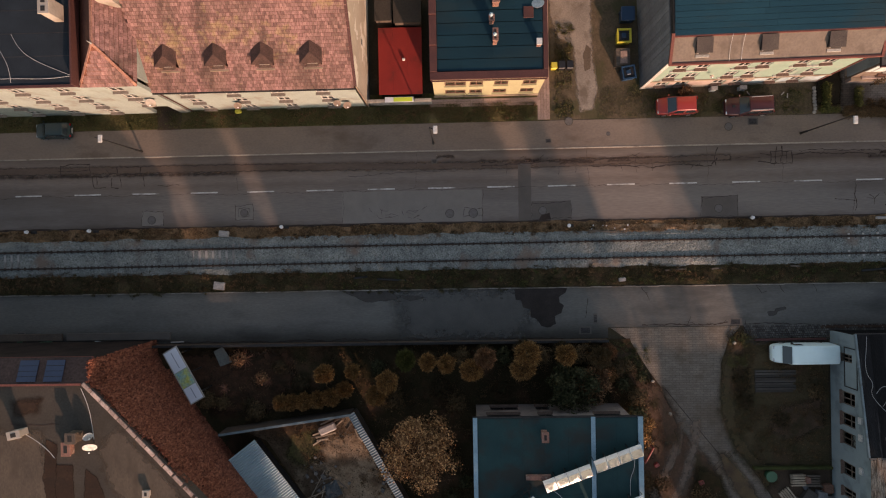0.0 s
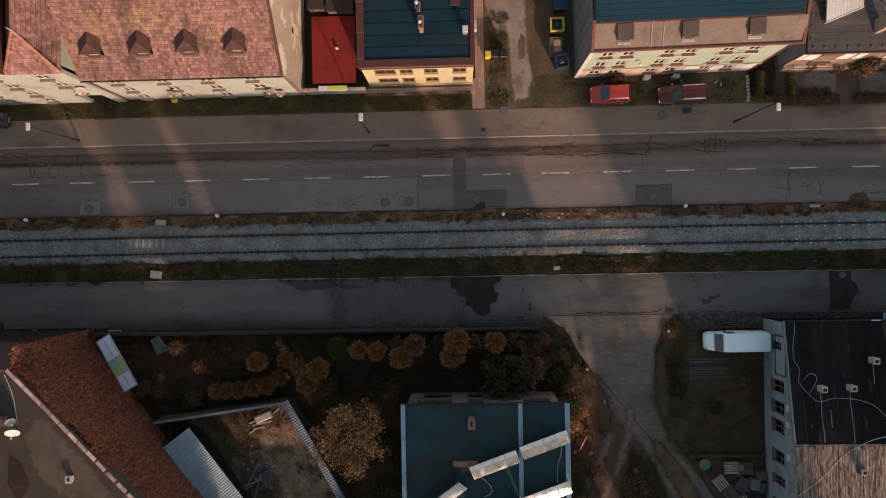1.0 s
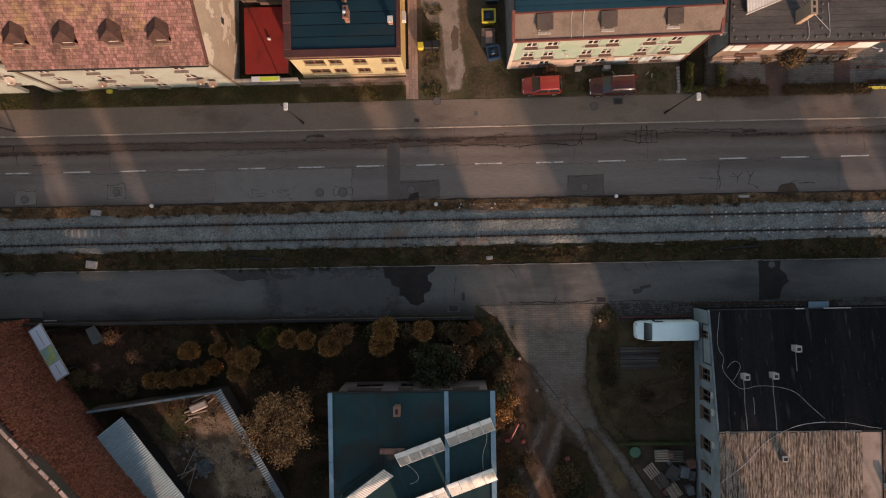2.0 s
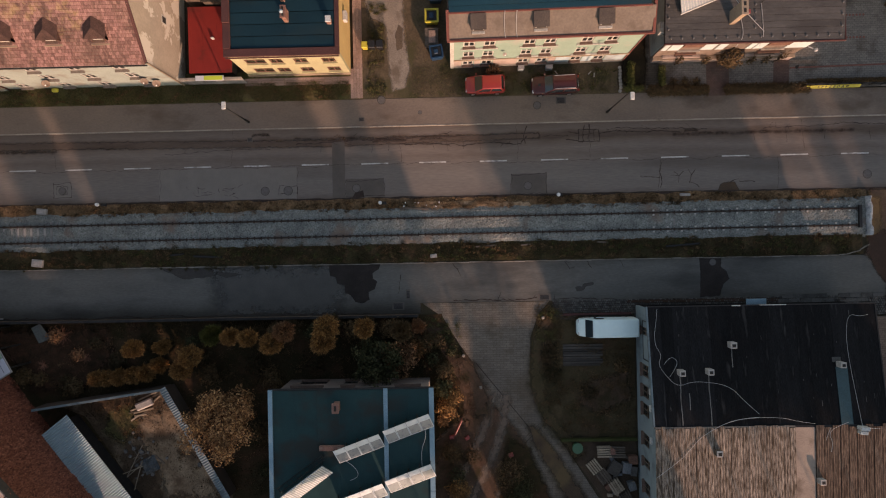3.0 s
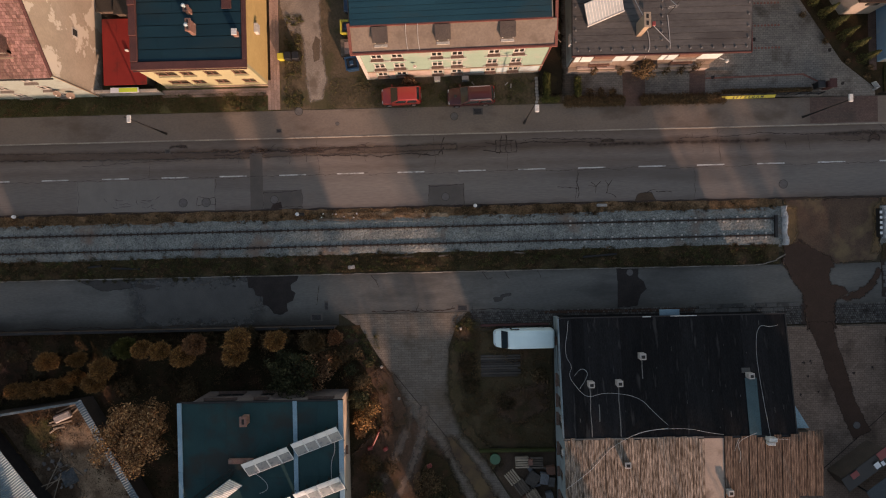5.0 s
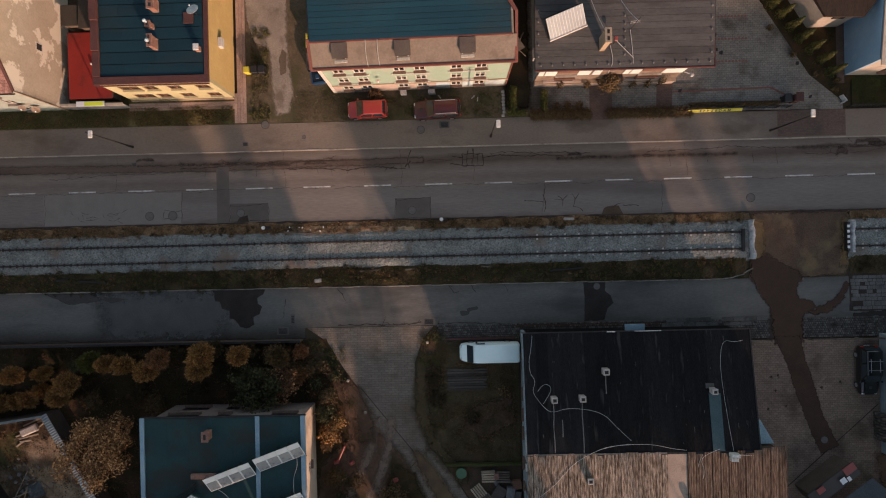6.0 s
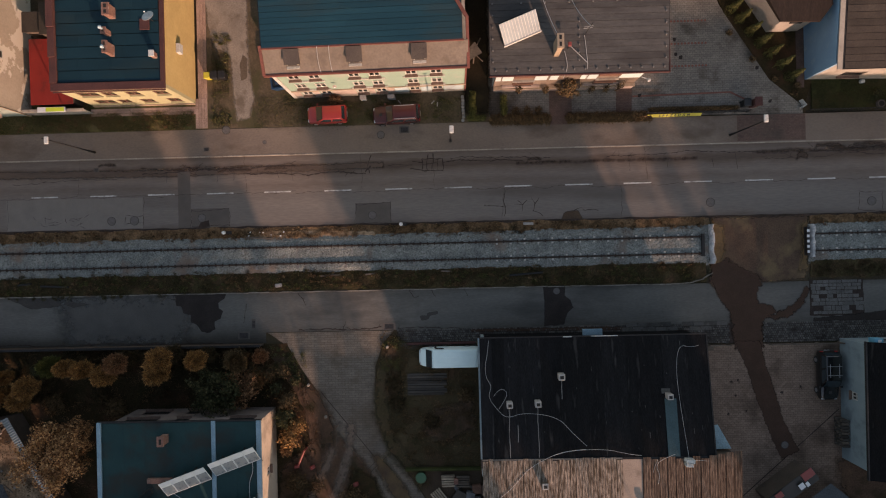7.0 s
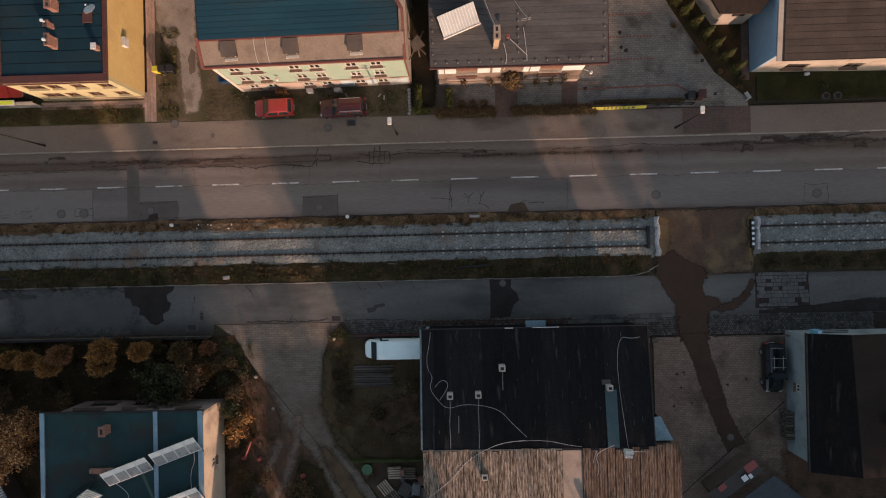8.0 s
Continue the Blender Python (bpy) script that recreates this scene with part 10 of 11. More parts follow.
hr = random.Random(77)
hedge("hedge", "low brown-leaved hedge along the pavement", 33.7, 39.0, 10.85, 11.9, 0.8, LEAF_HEDGE, 1000, 0.055, hr)
hedge("hedge", "low brown-leaved hedge along the pavement", 40.5, 47.9, 10.85, 11.85, 0.8, LEAF_HEDGE, 1000, 0.055, hr)
hedge("hedge", "thin dark hedge along the yard fence", 47.9, 55.6, 11.7, 12.15, 0.5, LEAF_HEDGE, 420, 0.055, hr)
hedge("box_hedge", "clipped yellow-green box hedge", 31.8, 32.5, 11.7, 13.9, 1.0, LEAF_BOX, 420, 0.065, hr)
hedge("box_hedge", "clipped yellow-green box hedge", 31.7, 33.2, 11.3, 11.9, 0.8, LEAF_BOX, 380, 0.065, hr)
hedge("box_hedge", "clipped yellow-green box hedge", 34.55, 35.25, 11.8, 13.5, 1.0, LEAF_BOX, 420, 0.065, hr)
for k in range(3):
    shrub("bush", "reddish dry bush beside the front path", "bush", (36.0 + 1.0 * k, 12.1, 0.09), 0.55, 0.6, LEAF_HEDGE, random.Random(60 + k), 180, 0.08)
for i, (x, y) in enumerate(((54.8, 20.6), (55.5, 19.7), (56.35, 18.6), (57.2, 17.55), (58.05, 16.6), (58.95, 15.6), (59.8, 14.5))):
    shrub("thuja", "slim green conifer in a row beside the yard", "conifer", (x + 0.35, y, 0.1), 0.56, 2.6, LEAF_CONIFER, random.Random(80 + i), 1900, 0.055, "cone", "conifers beside the yard", 3)
for i, (x, y) in enumerate(((57.0, 16.2), (58.9, 14.4), (55.0, 18.6), (60.6, 13.0), (60.9, 13.8))):
    shrub("bush", "low reddish bush at the yard edge", "bush", (x, y, 0.09), 0.4, 0.45, LEAF_HEDGE, random.Random(90 + i), 120, 0.08, group="low bushes at the yard edge")

# thuja row and bushes in the south garden
def tall_thuja(x, y, r, top, material, rg):
    """A tall evergreen on a thin trunk with a dense rounded head over sparse lower growth."""
    t = thing("thuja", "tall browning evergreen with a rounded head", "tree", (x, y, 0.02), 0, "tall evergreens in the garden")
    bm = bmesh.new()
    tube(bm, (0, 0, -0.05), (0, 0, top - 0.7), 0.09, 8, 0.03)
    for i in range(9):
        a, z = 6.283 * i / 9 + rg.uniform(-0.3, 0.3), rg.uniform(0.8, top - 1.4)
        tube(bm, (0, 0, z), (math.cos(a) * r * 0.6, math.sin(a) * r * 0.6, z + rg.uniform(0.3, 0.7)), 0.03, 5, 0.01)
    part("trunk", bm, BARK, t)
    data = ([], [])
    # Sunlight on the head comes from its leaf colour.
    leaves(data, (0, 0, top - 1.1), (r * 0.93, r * 0.93, 1.25), 8500, 0.070, rg, "dome", 0.62)
    part("crown", leaf_mesh("crown", data), material, t)
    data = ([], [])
    # Darker leaves paint the shade below the head.
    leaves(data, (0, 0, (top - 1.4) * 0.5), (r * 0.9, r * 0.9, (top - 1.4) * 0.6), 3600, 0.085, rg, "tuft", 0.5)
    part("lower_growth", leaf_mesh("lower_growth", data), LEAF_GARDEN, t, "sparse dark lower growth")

for i, (x, y, r, top, m_) in enumerate(((-11.9, -10.5, 0.85, 3.8, LEAF_THUJA), (-9.5, -10.4, 0.68, 3.4, LEAF_THUJA), (-4.8, -9.3, 0.95, 4.3, LEAF_BOX), (-2.92, -9.37, 0.78, 5.1, LEAF_THUJA), (-1.34, -9.5, 0.82, 5.3, LEAF_THUJA), (0.75, -9.95, 1.05, 5.7, LEAF_THUJA), (1.85, -8.95, 0.95, 5.8, LEAF_ORANGE),
                                       (5.35, -8.75, 1.2, 5.7, LEAF_THUJA), (5.0, -9.9, 1.12, 5.3, LEAF_THUJA), (8.5, -8.8, 0.92, 5.6, LEAF_THUJA), (-6.3, -11.0, 1.05, 5.1, LEAF_THUJA), (-7.3, -12.2, 0.95, 4.6, LEAF_THUJA), (11.5, -9.2, 0.95, 4.6, LEAF_HEDGE))):
    tall_thuja(x, y, r, top, m_, random.Random(100 + i))
for i, (x, y, r, h, m_) in enumerate(((12.8, -9.3, 0.6, 1.6, LEAF_ORANGE), (12.4, -11.2, 0.9, 1.8, LEAF_HEDGE))):
    shrub("bush", "low brown bush at the garden corner", "bush", (x, y + 0.15, 0.02), r * 1.14, h * 1.3, m_, random.Random(113 + i), 5000, 0.062, "dome", "corner bushes", 4)
for i, (x, y, r, h) in enumerate(((-16.2, -13.5, 0.65, 1.7), (-15.2, -13.5, 0.65, 1.7), (-14.1, -13.4, 0.7, 1.8), (-12.9, -13.2, 0.7, 1.8), (-11.7, -13.0, 0.75, 1.9), (-10.5, -12.4, 0.7, 1.8))):
    shrub("thuja", "clipped browning evergreen in a short hedge", "shrub", (x, y + 0.1, 0.02), r * 1.12, h, LEAF_THUJA, random.Random(130 + i), 5200, 0.068, "dome", "garden hedge shrubs", 3)
for i, (x, y, r, h, m_) in enumerate(((-18.0, -11.3, 0.8, 1.2, LEAF_ORANGE), (-20.0, -9.5, 1.0, 1.2, LEAF_ORANGE), (-21.6, -13.4, 0.9, 1.2, LEAF_HEDGE), (-19.2, -13.6, 1.0, 1.0, LEAF_GARDEN), (-16.4, -10.2, 0.9, 1.2, LEAF_GARDEN), (-7.5, -10.3, 0.9, 1.4, LEAF_GREEN),
                                      (3.5, -12.4, 0.8, 1.2, LEAF_GARDEN), (14.6, -10.6, 0.9, 1.3, LEAF_HEDGE), (14.0, -12.2, 0.9, 1.3, LEAF_GREEN), (15.7, -11.5, 0.7, 0.9, LEAF_GREEN), (24.4, -11.9, 0.9, 0.6, LEAF_GARDEN), (24.8, -13.7, 0.9, 0.5, LEAF_GARDEN), (31.0, -13.0, 1.0, 0.7, LEAF_HEDGE), (28.0, -15.5, 0.9, 0.4, LEAF_GARDEN),
                                      (-1.0, -22.0, 1.0, 1.2, LEAF_GREEN), (0.2, -20.6, 0.9, 1.0, LEAF_GREEN), (17.4, -21.0, 1.1, 1.0, LEAF_GARDEN), (16.0, -22.6, 1.2, 1.4, LEAF_GREEN), (21.8, -23.4, 1.3, 1.2, LEAF_GREEN))):
    shrub("bush", "low straggly bush in the dark garden", "bush", (x, y, 0.02), r, h, m_, random.Random(150 + i), 420, 0.09, group="straggly bushes")
for i, (x, y, r, h) in enumerate(((15.0, -14.6, 1.2, 2.6), (15.3, -16.4, 1.25, 2.6), (14.9, -17.6, 0.7, 1.6))):
    shrub("evergreen", "dense evergreen shrub beside the house wall", "shrub", (x, y, 0.02), r, h, (LEAF_GREEN, LEAF_THUJA, LEAF_YELLOW)[i], random.Random(180 + i), 900, 0.10, group="shrubs by the house wall")

fr = random.Random(311)
for i, (x, y, r, h, m_) in enumerate(((10.4, -9.3, 1.1, 2.2, LEAF_HEDGE), (12.0, -10.2, 1.2, 2.4, LEAF_GARDEN), (13.3, -10.6, 1.0, 1.9, LEAF_GARDEN), (7.0, -9.4, 1.0, 2.2, LEAF_HEDGE), (0.0, -9.4, 0.8, 1.8, LEAF_HEDGE), (3.6, -9.5, 0.9, 2.0, LEAF_GREEN), (15.2, -13.2, 1.0, 2.2, LEAF_HEDGE), (15.8, -15.4, 0.9, 2.0, LEAF_THUJA), (-0.6, -13.6, 1.1, 1.2, LEAF_HEDGE), (-1.2, -18.6, 1.2, 1.2, LEAF_HEDGE), (-6.2, -13.2, 1.2, 1.3, LEAF_HEDGE),
                                      (-2.0, -12.4, 1.0, 1.1, LEAF_GARDEN), (-14.4, -11.8, 0.9, 0.9, LEAF_GARDEN), (-18.6, -14.2, 1.0, 1.0, LEAF_HEDGE), (-23.0, -13.2, 0.9, 1.2, LEAF_HEDGE), (20.8, -22.6, 1.7, 1.6, LEAF_HEDGE), (21.6, -24.6, 1.6, 1.5, LEAF_GREEN), (16.2, -24.0, 1.2, 1.3, LEAF_THUJA), (15.6, -20.6, 1.0, 1.2, LEAF_HEDGE))):
    shrub("bush", "brown and green overgrown bush in the garden", "bush", (x, y, 0.02), r * 1.2, h, m_, fr, 1300, 0.08, group="overgrown bushes")


def tree(name, label, at, r, h, material, rg, count, size, trunk=0.16, limbs=9, base=0.25, shape="ball"):
    t = thing(name, label, "tree", at)
    bm = bmesh.new()
    tube(bm, (0, 0, -0.05), (0, 0, h * base), trunk, 9, trunk * 0.8)
    tube(bm, (0, 0, h * base), (0.1, 0.05, h * 0.8), trunk * 0.8, 8, trunk * 0.25)
    tips = []
    for i in range(limbs):
        a = 6.283 * i / limbs + rg.uniform(-0.3, 0.3)
        e = Vector((math.cos(a) * r * rg.uniform(0.5, 0.85), math.sin(a) * r * rg.uniform(0.5, 0.85), h * rg.uniform(0.6, 0.9)))
        s = Vector((0.03, 0.02, h * rg.uniform(base, 0.6)))
        tube(bm, s, e, trunk * 0.4, 6, trunk * 0.1)
        for _ in range(3):
            q = e + Vector((rg.uniform(-1, 1), rg.uniform(-1, 1), rg.uniform(-0.3, 0.8))) * r * 0.35
            tube(bm, s + (e - s) * rg.uniform(0.5, 0.9), q, trunk * 0.15, 4, trunk * 0.04)
            tips.append(q)
        tips.append(e)
    part("trunk", bm, BARK, t)
    data = ([], [])
    for q in tips:
        leaves(data, q, (r * 0.34, r * 0.34, h * 0.12), count // len(tips) // 2, size, rg, shape, 0.15)
    leaves(data, (0, 0, h * 0.55), (r * 1.12, r * 1.12, h * 0.42), count * 2 // 3, size, rg, shape, 0.75)
    part("crown", leaf_mesh("crown", data), material, t)
    return t

tree("tree", "round tree with sparse yellow autumn leaves", (-3.8, -16.6, 0.02), 2.75, 6.2, LEAF_YELLOW, random.Random(5), 13000, 0.095, 0.14, 18)
tree("tree", "dark evergreen tree with glossy leaves", (9.3, -11.9, 0.02), 2.1, 3.8, LEAF_GREEN, random.Random(6), 3600, 0.12)
tree("tree", "thin bush tree with brown leaves", (11.3, -11.6, 0.02), 1.6, 2.8, LEAF_ORANGE, random.Random(9), 2200, 0.10, 0.07)

soft("leaf_litter", [(-27.0, -9.0), (-15.5, -8.9), (-15.0, -11.6), (-17.5, -14.4), (-22.4, -14.6)], 0.034, LITTER, 1.6, 0.2, "reddish leaf litter on the garden floor", "ground", blur=True)
clumps_red = random.Random(118)
for x, y, r in ((-19.6, -9.6, 0.8), (-17.6, -11.6, 0.5), (-21.5, -12.2, 0.5)):
    bm = bmesh.new()
    for _ in range(70):
        a, e, l = clumps_red.uniform(0, 6.283), clumps_red.uniform(0.2, 0.8), r * clumps_red.uniform(0.6, 1.3)
        tube(bm, (0, 0, 0.05), (math.cos(a) * l, math.sin(a) * l, e * r), 0.012, 4, 0.004)
    t = thing("bare_bush", "leafless reddish bush with fanned twigs", "bush", (x, y, 0.02), 0, "bare bushes")
    part("twig_fan", bm, TWIG_RED, t)

# things round the driveway and the lawn island
deck = thing("plank_deck", "weathered grey plank deck on the shaded lawn", "deck", (25.75, -13.1, 0.04))
for j in range(9):
    part("plank", boxes((0, 3.3 + (0.25 if j % 3 else 0), 0.22 * j, 0.22 * j + 0.20, 0, 0.10 + 0.05 * (j % 2)), bevel=0.01), WOOD_DARK, deck)
t = thing("edging_beam", "reddish timber beam along the parking place", "beam", (28.9, -8.45, 0.04))
part("beam", boxes((-3.1, 3.0, -0.1, 0.1, 0, 0.22), bevel=0.02), TRIM_BROWN, t)
def pallet(x, y, z, a, m_, label="weathered wooden pallet stacked in the yard"):
    p = thing("pallet", label, "pallet", (x, y, z), a, "wooden pallets")
    for k in range(3):
        part("bearer", boxes((-0.55, 0.55, -0.45 + 0.4 * k, -0.35 + 0.4 * k, 0, 0.10)), WOOD_DARK, p)
    for k in range(5):
        part("slat", boxes((-0.58, 0.58, -0.5 + 0.215 * k, -0.36 + 0.215 * k, 0.102, 0.13)), m_, p)

for n, x, y, a, m_ in ((4, 29.2, -20.75, 2, WOOD_PALE), (3, 30.55, -20.85, 0, WOOD), (2, 28.3, -22.2, 128, WOOD_PALE), (3, 29.15, -23.05, 128, WOOD), (5, 30.2, -23.85, 122, WOOD_PALE), (2, 31.15, -25.0, 122, WOOD)):
    for k in range(n):
        pallet(x + rng.uniform(-0.04, 0.04), y + rng.uniform(-0.04, 0.04), 0.012 + 0.131 * k, a + rng.uniform(-3, 3), m_)
for x, y, w, d, h, a, m_, lb in ((29.92, -20.68, 0.35, 0.45, 0.75, 2, BRICK, "rust-red metal box between pallets"), (31.75, -21.5, 0.75, 0.7, 0.6, 5, WOOD_RED, "reddish-brown wooden box by the wall"), (30.15, -22.25, 1.0, 1.2, 0.5, -32, WOOD_DARK, "dark brown crate in the scrap yard"),
                              (31.15, -22.2, 0.7, 0.9, 0.7, -8, SLATE, "bluish metal cabinet in the scrap yard"), (31.8, -22.5, 0.5, 0.8, 0.6, -8, RUBBLE, "grey box beside the metal cabinet"), (29.6, -23.95, 0.6, 0.5, 0.4, 40, WOOD_RED, "reddish-brown box among the pallets"), (31.6, -23.8, 0.6, 0.7, 0.7, 15, SLATE, "bluish metal box by the wall")):
    t = thing("box", lb, "box", (x, y, 0.012), a, "scrap boxes")
    part("body", boxes((-w / 2, w / 2, -d / 2, d / 2, 0, h - 0.06), bevel=0.02), m_, t)
    part("lid", boxes((-w / 2 - 0.02, w / 2 + 0.02, -d / 2 - 0.02, d / 2 + 0.02, h - 0.055, h), bevel=0.015), m_, t)
t = thing("tub", "round green plastic tub in the scrap yard", "tub", (26.8, -20.35, 0.012))
bm = bmesh.new()
tube(bm, (0, 0, 0), (0, 0, 0.6), 0.36, 20, 0.45)
part("body", bm, PLASTIC["green"], t)
bm = bmesh.new()
tube(bm, (0, 0, 0.602), (0, 0, 0.66), 0.49, 20, 0.47)
part("lid", bm, PLASTIC["green"], t)
for i in range(14):
    w, d, h = rng.uniform(0.15, 0.4), rng.uniform(0.06, 0.2), rng.uniform(0.06, 0.3)
    m_, lb = ((WOOD, "brown board"), (SLATE, "bluish tin"), (WOOD_DARK, "dark board"), (WOOD_PALE, "pale board"))[i % 4]
    put(tagged(part("scrap", boxes((-w, w, -d, d, 0, h), bevel=0.02), m_), lb + " lying among the scrap", "scrap", "scrap in the store yard"), pose(rng.uniform(29.6, 31.7), rng.uniform(-25.4, -21.4), 0.012, 0, 0, rng.uniform(0, 180)))
t = thing("low_hedge_rail", "mossy low rail between lawn and scrap yard", "fence", (0, -19.7, 0.02))
part("rail", boxes((25.4, 32.2, -0.12, 0.12, 0, 0.5), bevel=0.05), mat("moss_rail", (0.050, 0.055, 0.020), (0.035, 0.040, 0.016), 1.5, 9, 0.95, 0, 0.5), t)
t = thing("red_barrier", "leaning red painted rail beside the driveway", "barrier", (16.2, -18.3, 0.02), 65)
part("rail", tube(bmesh.new(), (-0.8, 0, 0.7), (0.8, 0, 1.0), 0.09), PLASTIC["red"], t)
part("post", tube(bmesh.new(), (-0.7, 0, -0.02), (-0.7, 0, 0.75), 0.06), PLASTIC["red"], t)
part("post", tube(bmesh.new(), (0.7, 0, -0.02), (0.7, 0, 0.95), 0.06), PLASTIC["red"], t)
for x, y in ((15.6, -19.3), (17.0, -19.4), (20.9, -21.0)):
    put(tagged(part("marker_block", boxes((-0.22, 0.22, -0.16, 0.16, 0, 0.35), bevel=0.05), PLASTIC["red"]), "faded red marker block beside the driveway", "block", "red markers"), pose(x, y, 0.02, 0, 0, rng.uniform(0, 60)))
for x, y in ((18.3, -14.9), (16.8, -12.0), (24.0, -8.7)):
    put(tagged(part("boundary_stone", boxes((-0.12, 0.12, -0.12, 0.12, 0, 0.3), bevel=0.05), KERB), "small pale boundary stone at the drive edge", "stone", "boundary stones"), pose(x, y, 0.01, 0, 0, rng.uniform(0, 60)))

def clumps(name, label, rect_, n, material, rg, r=0.28, h=0.3, per=46, size=0.05, z=0.02):
    """Low weed clumps scattered over a strip, in one mesh."""
    data = ([], [])
    for _ in range(n):
        x, y = rg.uniform(*rect_[:2]), rg.uniform(*rect_[2:])
        if noise.noise(Vector((x * 0.35, y * 0.9, 8))) < -0.12:
            continue
        k = rg.uniform(0.5, 1.4)
        leaves(data, (x, y, z + h * k * 0.4), (r * k * 1.3, r * k, h * k * 0.5), per, size, rg, hollow=0.2)
    tagged(part(name, leaf_mesh(name, data), material), label, "weeds", kind="stuff")

wr = random.Random(91)
clumps("verge_weeds", "rusty dry weed clumps beside the rails", (-46, 52.3, 1.25, 2.2), 240, LEAF_RUST, wr, 0.28, 0.15)
clumps("verge_weeds", "dark green weed clumps beside the rails", (-46, 52.3, 1.2, 2.25), 120, LEAF_GARDEN, wr, 0.26, 0.14)
clumps("verge_weeds", "dark green weed clumps on the grass strip", (-46, 52.0, -3.35, -1.55), 300, LEAF_STRIP, wr, 0.34, 0.36)
clumps("verge_weeds", "tall rusty weeds in the grass strip", (-46, 52.0, -3.45, -1.6), 150, LEAF_RUST, wr, 0.36, 0.42)
clumps("verge_weeds", "weeds hanging over the lane edge", (-46, 4.0, -3.85, -3.35), 130, LEAF_STRIP, wr, 0.26, 0.2)
clumps("verge_weeds", "brown weed clumps on the grass strip", (-46, 52.0, -3.25, -1.75), 170, LEAF_RUST, wr, 0.26, 0.3)
clumps("verge_weeds", "near-black weed clumps on the grass strip", (-46, 52.0, -3.3, -1.8), 150, LEAF_GARDEN, wr, 0.34, 0.3)
clumps("verge_weeds", "stray weeds creeping over the stone bed", (-46, 52.3, 0.75, 1.5), 110, LEAF_RUST, wr, 0.22, 0.14)
clumps("verge_weeds", "stray green weeds creeping over the stone bed", (-46, 52.0, -1.95, -1.25), 120, LEAF_GARDEN, wr, 0.26, 0.16)
clumps("verge_weeds", "pale dry grass heads beside the rails", (-46, 52.3, 1.35, 2.15), 150, LEAF_DRY, wr, 0.26, 0.16)
clumps("verge_weeds", "pale dry grass clumps on the grass strip", (-10, 45.0, -3.2, -1.8), 130, LEAF_DRY, wr, 0.24, 0.16)
clumps("verge_weeds", "lush green clumps on the grass strip", (-14.0, 51.0, -3.3, -1.9), 260, LEAF_LUSH, wr, 0.32, 0.3)
clumps("verge_weeds", "reddish dry weeds on the grass strip", (-46.0, -16.0, -3.3, -1.8), 110, LEAF_RUST, wr, 0.32, 0.3)
# Dry verge made paler here: the sun patch is painted into its colour.
soft("bleached_verge", [(11.2, 1.15), (23.4, 1.0), (23.0, 1.75), (17.0, 1.95), (12.0, 2.0)], 0.034, SUNLIT_DRY, 0.5, 0.12, "bleached dry grass and sand beside the rails", "verge")
clumps("verge_weeds", "bleached dry grass beside the rails", (11.5, 23.5, 1.2, 1.9), 120, LEAF_SUNLIT_DRY, wr, 0.30, 0.10, 46, 0.045)
clumps("verge_weeds", "brown weed clumps beside the rails", (62.3, 80, 1.25, 2.2), 50, LEAF_RUST, wr)
clumps("verge_weeds", "dark weed clumps beside the rails", (62.3, 80, -3.1, -1.8), 70, LEAF_GARDEN, wr)
clumps("house_weeds", "green weed clumps before the houses", (-46, 6.8, 11.5, 12.9), 260, LEAF_GRASS, wr, 0.3, 0.3, z=0.09)
clumps("house_weeds", "brown weed clumps before the houses", (-24, 6.8, 11.5, 12.8), 120, LEAF_RUST, wr, 0.24, 0.24, z=0.09)
clumps("yard_clumps", "mossy weed clumps in the yard", (8.6, 10.3, 11.6, 20.0), 60, LEAF_GRASS, wr, 0.28, 0.22, z=0.07)
clumps("yard_clumps", "mossy weed clumps beside the cars", (16.6, 31.0, 11.5, 13.6), 130, LEAF_GRASS, wr, 0.3, 0.2, z=0.07)
clumps("lawn_clumps", "dark green weeds beside the driveway", (13.6, 16.6, -11.6, -8.6), 60, LEAF_GRASS, wr, 0.36, 0.25, z=0.03)
clumps("lawn_clumps", "green and brown weeds at the driveway corner", (23.4, 25.4, -10.8, -7.9), 40, LEAF_GRASS, wr, 0.34, 0.3, z=0.03)
clumps("lawn_clumps", "rusty fallen leaves on the shaded lawn", (23.6, 32.0, -19.2, -8.6), 170, LEAF_RUST, wr, 0.5, 0.10, 40, 0.05, z=0.03)
clumps("lawn_clumps", "brown leaf clumps on the shaded lawn", (23.8, 32.0, -19.2, -8.6), 130, LEAF_HEDGE, wr, 0.36, 0.25, z=0.03)
clumps("garden_litter", "fallen brown leaves in the garden", (-22.0, 14.0, -14.0, -8.6), 260, LEAF_RUST, wr, 0.5, 0.14, 40, 0.05)
clumps("garden_litter", "fallen brown leaves beside the house", (-8.0, 0.6, -24.0, -13.6), 120, LEAF_RUST, wr, 0.5, 0.14, 40, 0.05)
clumps("yard_litter", "dry brown weeds round the walled yard", (-17.0, -7.0, -22.0, -15.6), 60, LEAF_RUST, wr, 0.4, 0.16, 40, 0.05, 0.05)

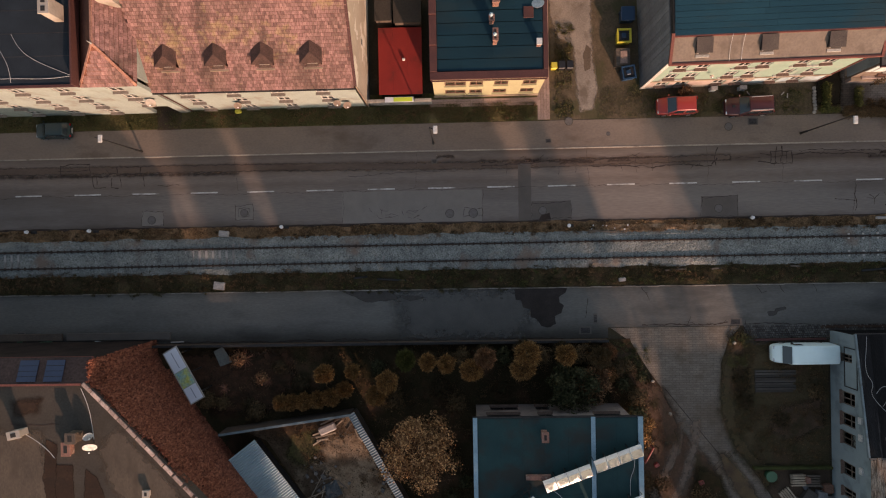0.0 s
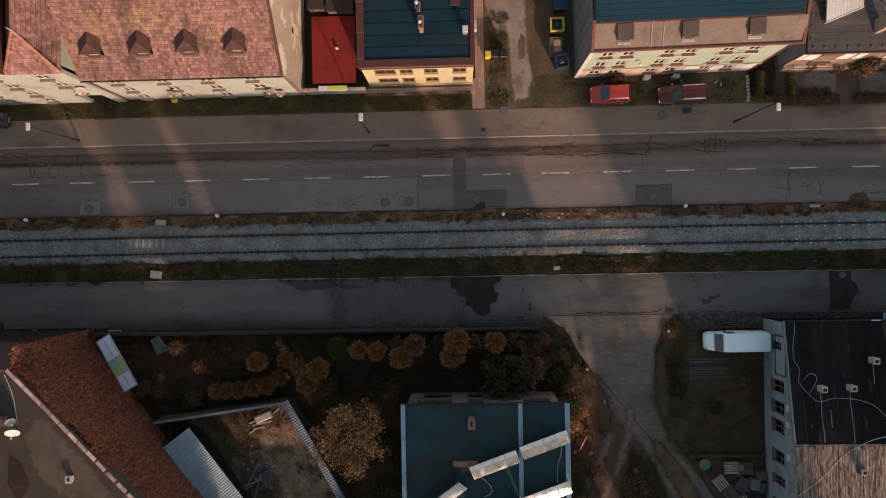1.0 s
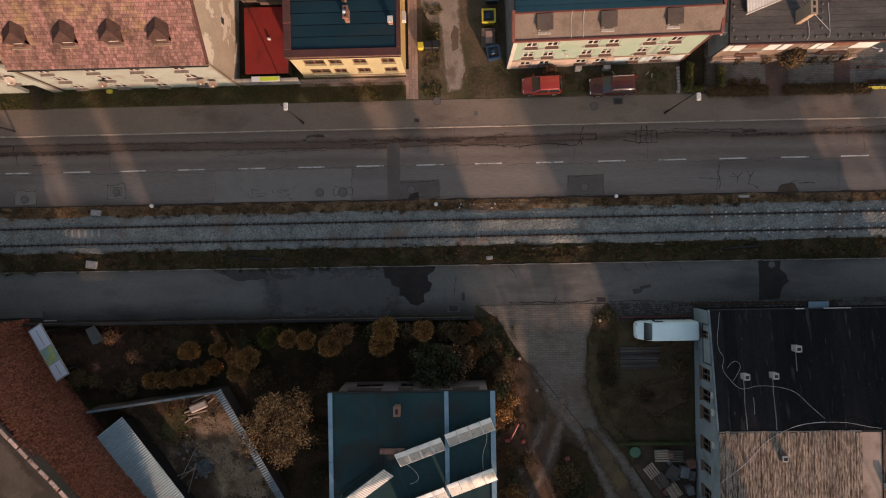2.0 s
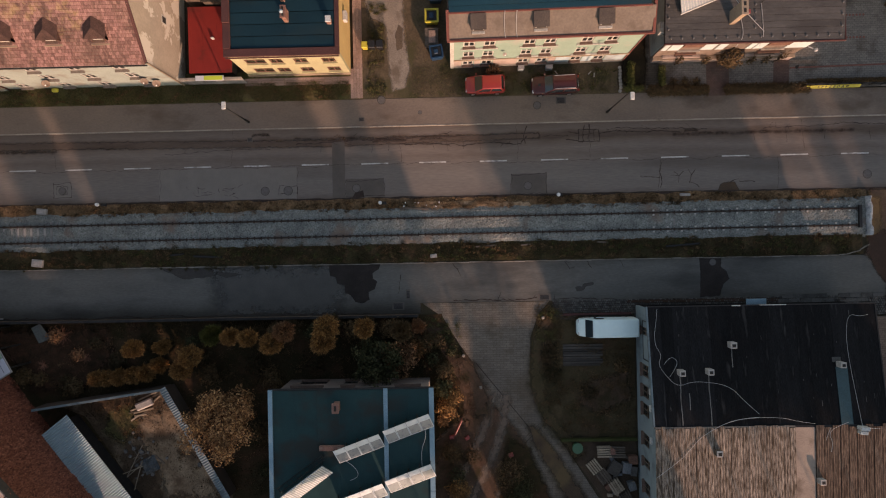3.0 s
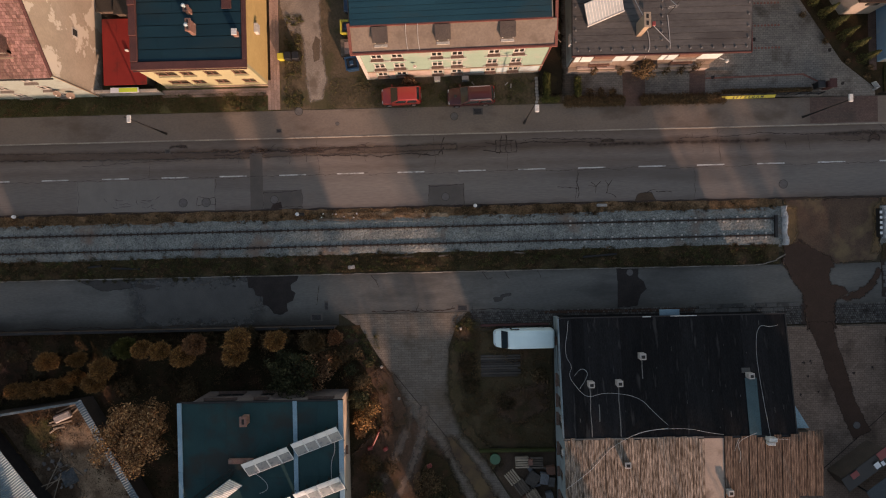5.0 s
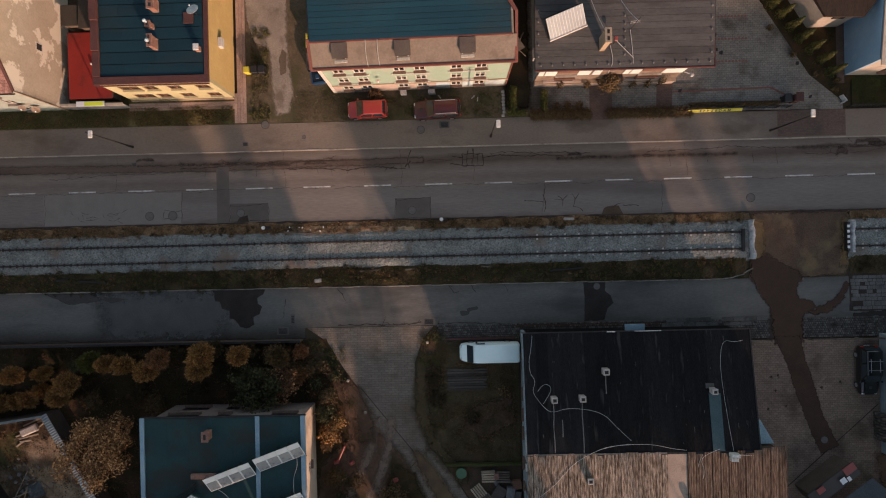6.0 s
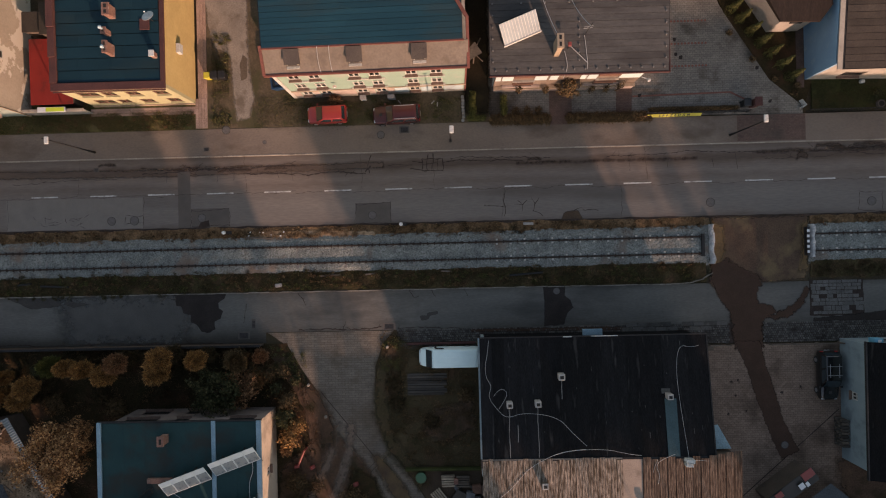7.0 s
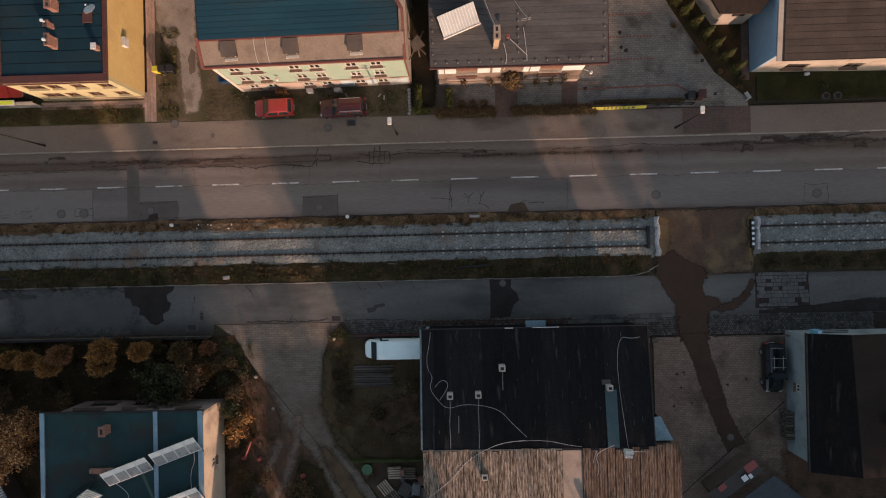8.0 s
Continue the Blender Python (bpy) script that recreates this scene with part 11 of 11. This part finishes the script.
# ---- unseen houses and leaf blocks added south of the view to shade the street ----
for x0, x1, y0, y1, h in ((-14, -1.0, -44, -36, 5.3), (0.0, 21.0, -46, -36, 7.4), (26.7, 37.0, -46, -36, 8.2), (38.0, 57.0, -46, -37, 7.4), (58.0, 92.0, -46, -36, 10.4)):
    x0, x1 = x0 + 2.4, x1 + 2.4
    t = thing("neighbour_house", "plain plastered house of the next street", "house", (0, 0, 0), 0, "houses of the next street")
    facade("north_wall", t, (x1, y1, 0), 180, x1 - x0, h, [(2.0 + 3.2 * k, z, 1.1, 1.3, 1) for k in range(int((x1 - x0 - 2) / 3.2)) for z in ((1.0, 3.4) if h < 7 else (1.0, 3.6, 5.9))], PLASTER_BEIGE)
    part("wall", boxes((x0, x1, y0, y0 + 0.3, -0.05, h), (x0, x0 + 0.3, y0 + 0.3, y1 - 0.3, -0.05, h), (x1 - 0.3, x1, y0 + 0.3, y1 - 0.3, -0.05, h)), PLASTER_BEIGE, t)
    part("roof", boxes((x0 - 0.2, x1 + 0.2, y0 - 0.2, y1 + 0.2, h + 0.003, h + 0.15), bevel=0.02), FELT_GREY, t)


def tall_tree(xa, xb, y, z0, z1, rg, full=1.0):
    """An unseen block of foliage from xa to xb, z0 to z1, on a thin stem, added to block the sun."""
    x, w = (xa + xb) / 2, (xb - xa) / 2
    t = thing("tall_tree", "tall thin-stemmed tree clipped to a block", "tree", (x, y, 0), 0, "trees of the next street")
    bm = bmesh.new()
    tube(bm, (0, 0, -0.1), (0, 0, z0 + 0.6), 0.08, 8, 0.05)
    for i in range(6):
        a = 6.283 * i / 6
        tube(bm, (0, 0, z0 + 0.2), (math.cos(a) * w * 0.7, math.sin(a) * 0.8, z0 + (z1 - z0) * rg.uniform(0.5, 0.9)), 0.03, 5, 0.012)
    part("trunk", bm, BARK, t)
    verts, faces = [], []
    thin = full < 0.4
    for _ in range(int((350 if thin else 125) * full * 2 * w * (z1 - z0))):
        c = Vector((rg.uniform(-w, w), rg.uniform(-1.2, 1.2), rg.uniform(z0, z1)))
        c += noise.noise_vector(Vector((c.x + x, c.y, c.z)) * 0.6) * (0.05 if thin else 0.35)
        n = Vector((rg.uniform(-1, 1), rg.uniform(-1, 1), rg.uniform(-1, 1))).normalized()
        u = n.orthogonal().normalized()
        b = n.cross(u)
        q = (0.18 if thin else 0.30) * rg.uniform(0.6, 1.3)
        i = len(verts)
        verts += [c - u * q, c + b * q * 0.55, c + u * q, c - b * q * 0.55]
        faces.append((i, i + 1, i + 2, i + 3))
    part("crown", leaf_mesh("crown", (verts, faces)), LEAF_GREEN, t)

tr = random.Random(15)
# Spans, heights and density are set by the wanted sun and shade patches.
for xa, xb, n, z0, z1, full in ((-8.1, -5.1, 1, 9.2, 12.9, 0.14), (-8.3, -4.8, 1, 13.0, 17.2, 0.03), (-5.1, -3.9, 1, 10.0, 17.2, 0.22), (-3.9, 0.1, 2, 10.0, 17.2, 1.0), (0.0, 2.2, 1, 13.0, 17.2, 0.05), (0.1, 2.1, 1, 9.6, 12.9, 0.16), (2.1, 8.9, 2, 10.0, 17.2, 1.0), (8.9, 12.6, 1, 12.9, 17.4, 1.0), (12.6, 24.9, 4, 12.8, 17.6, 1.0),
                                (24.9, 27.4, 1, 12.9, 14.5, 1.0), (24.9, 27.4, 1, 14.6, 17.0, 0.03), (27.5, 29.2, 1, 13.0, 17.2, 0.5), (29.2, 30.6, 1, 12.6, 14.4, 0.6), (29.2, 32.0, 1, 14.5, 17.0, 0.035), (25.4, 28.0, 1, 10.4, 12.6, 0.3), (28.0, 29.6, 1, 10.3, 12.4, 0.2), (29.6, 35.8, 2, 9.6, 12.4, 0.13), (37.4, 39.4, 1, 11.4, 17.0, 0.035),
                                (39.4, 41.6, 1, 9.4, 17.2, 1.0), (41.6, 63.3, 7, 12.9, 17.2, 1.0), (63.4, 68.0, 2, 9.5, 11.6, 1.0), (63.4, 68.3, 1, 12.0, 16.2, 0.05), (63.4, 68.3, 2, 16.3, 18.6, 1.0), (68.4, 70.3, 1, 12.6, 16.6, 0.35), (70.3, 72.2, 1, 12.8, 17.0, 0.13), (68.4, 75.0, 2, 10.8, 12.7, 0.3), (72.2, 75.0, 1, 13.2, 17.6, 1.0), (75.0, 82.0, 2, 13.2, 18.8, 1.0), (82.0, 99.0, 5, 11.2, 18.2, 1.0)):
    for k in range(n):
        tall_tree(xa + (xb - xa) * k / n, xa + (xb - xa) * (k + 1) / n, -40.0, z0, z1, tr, full)
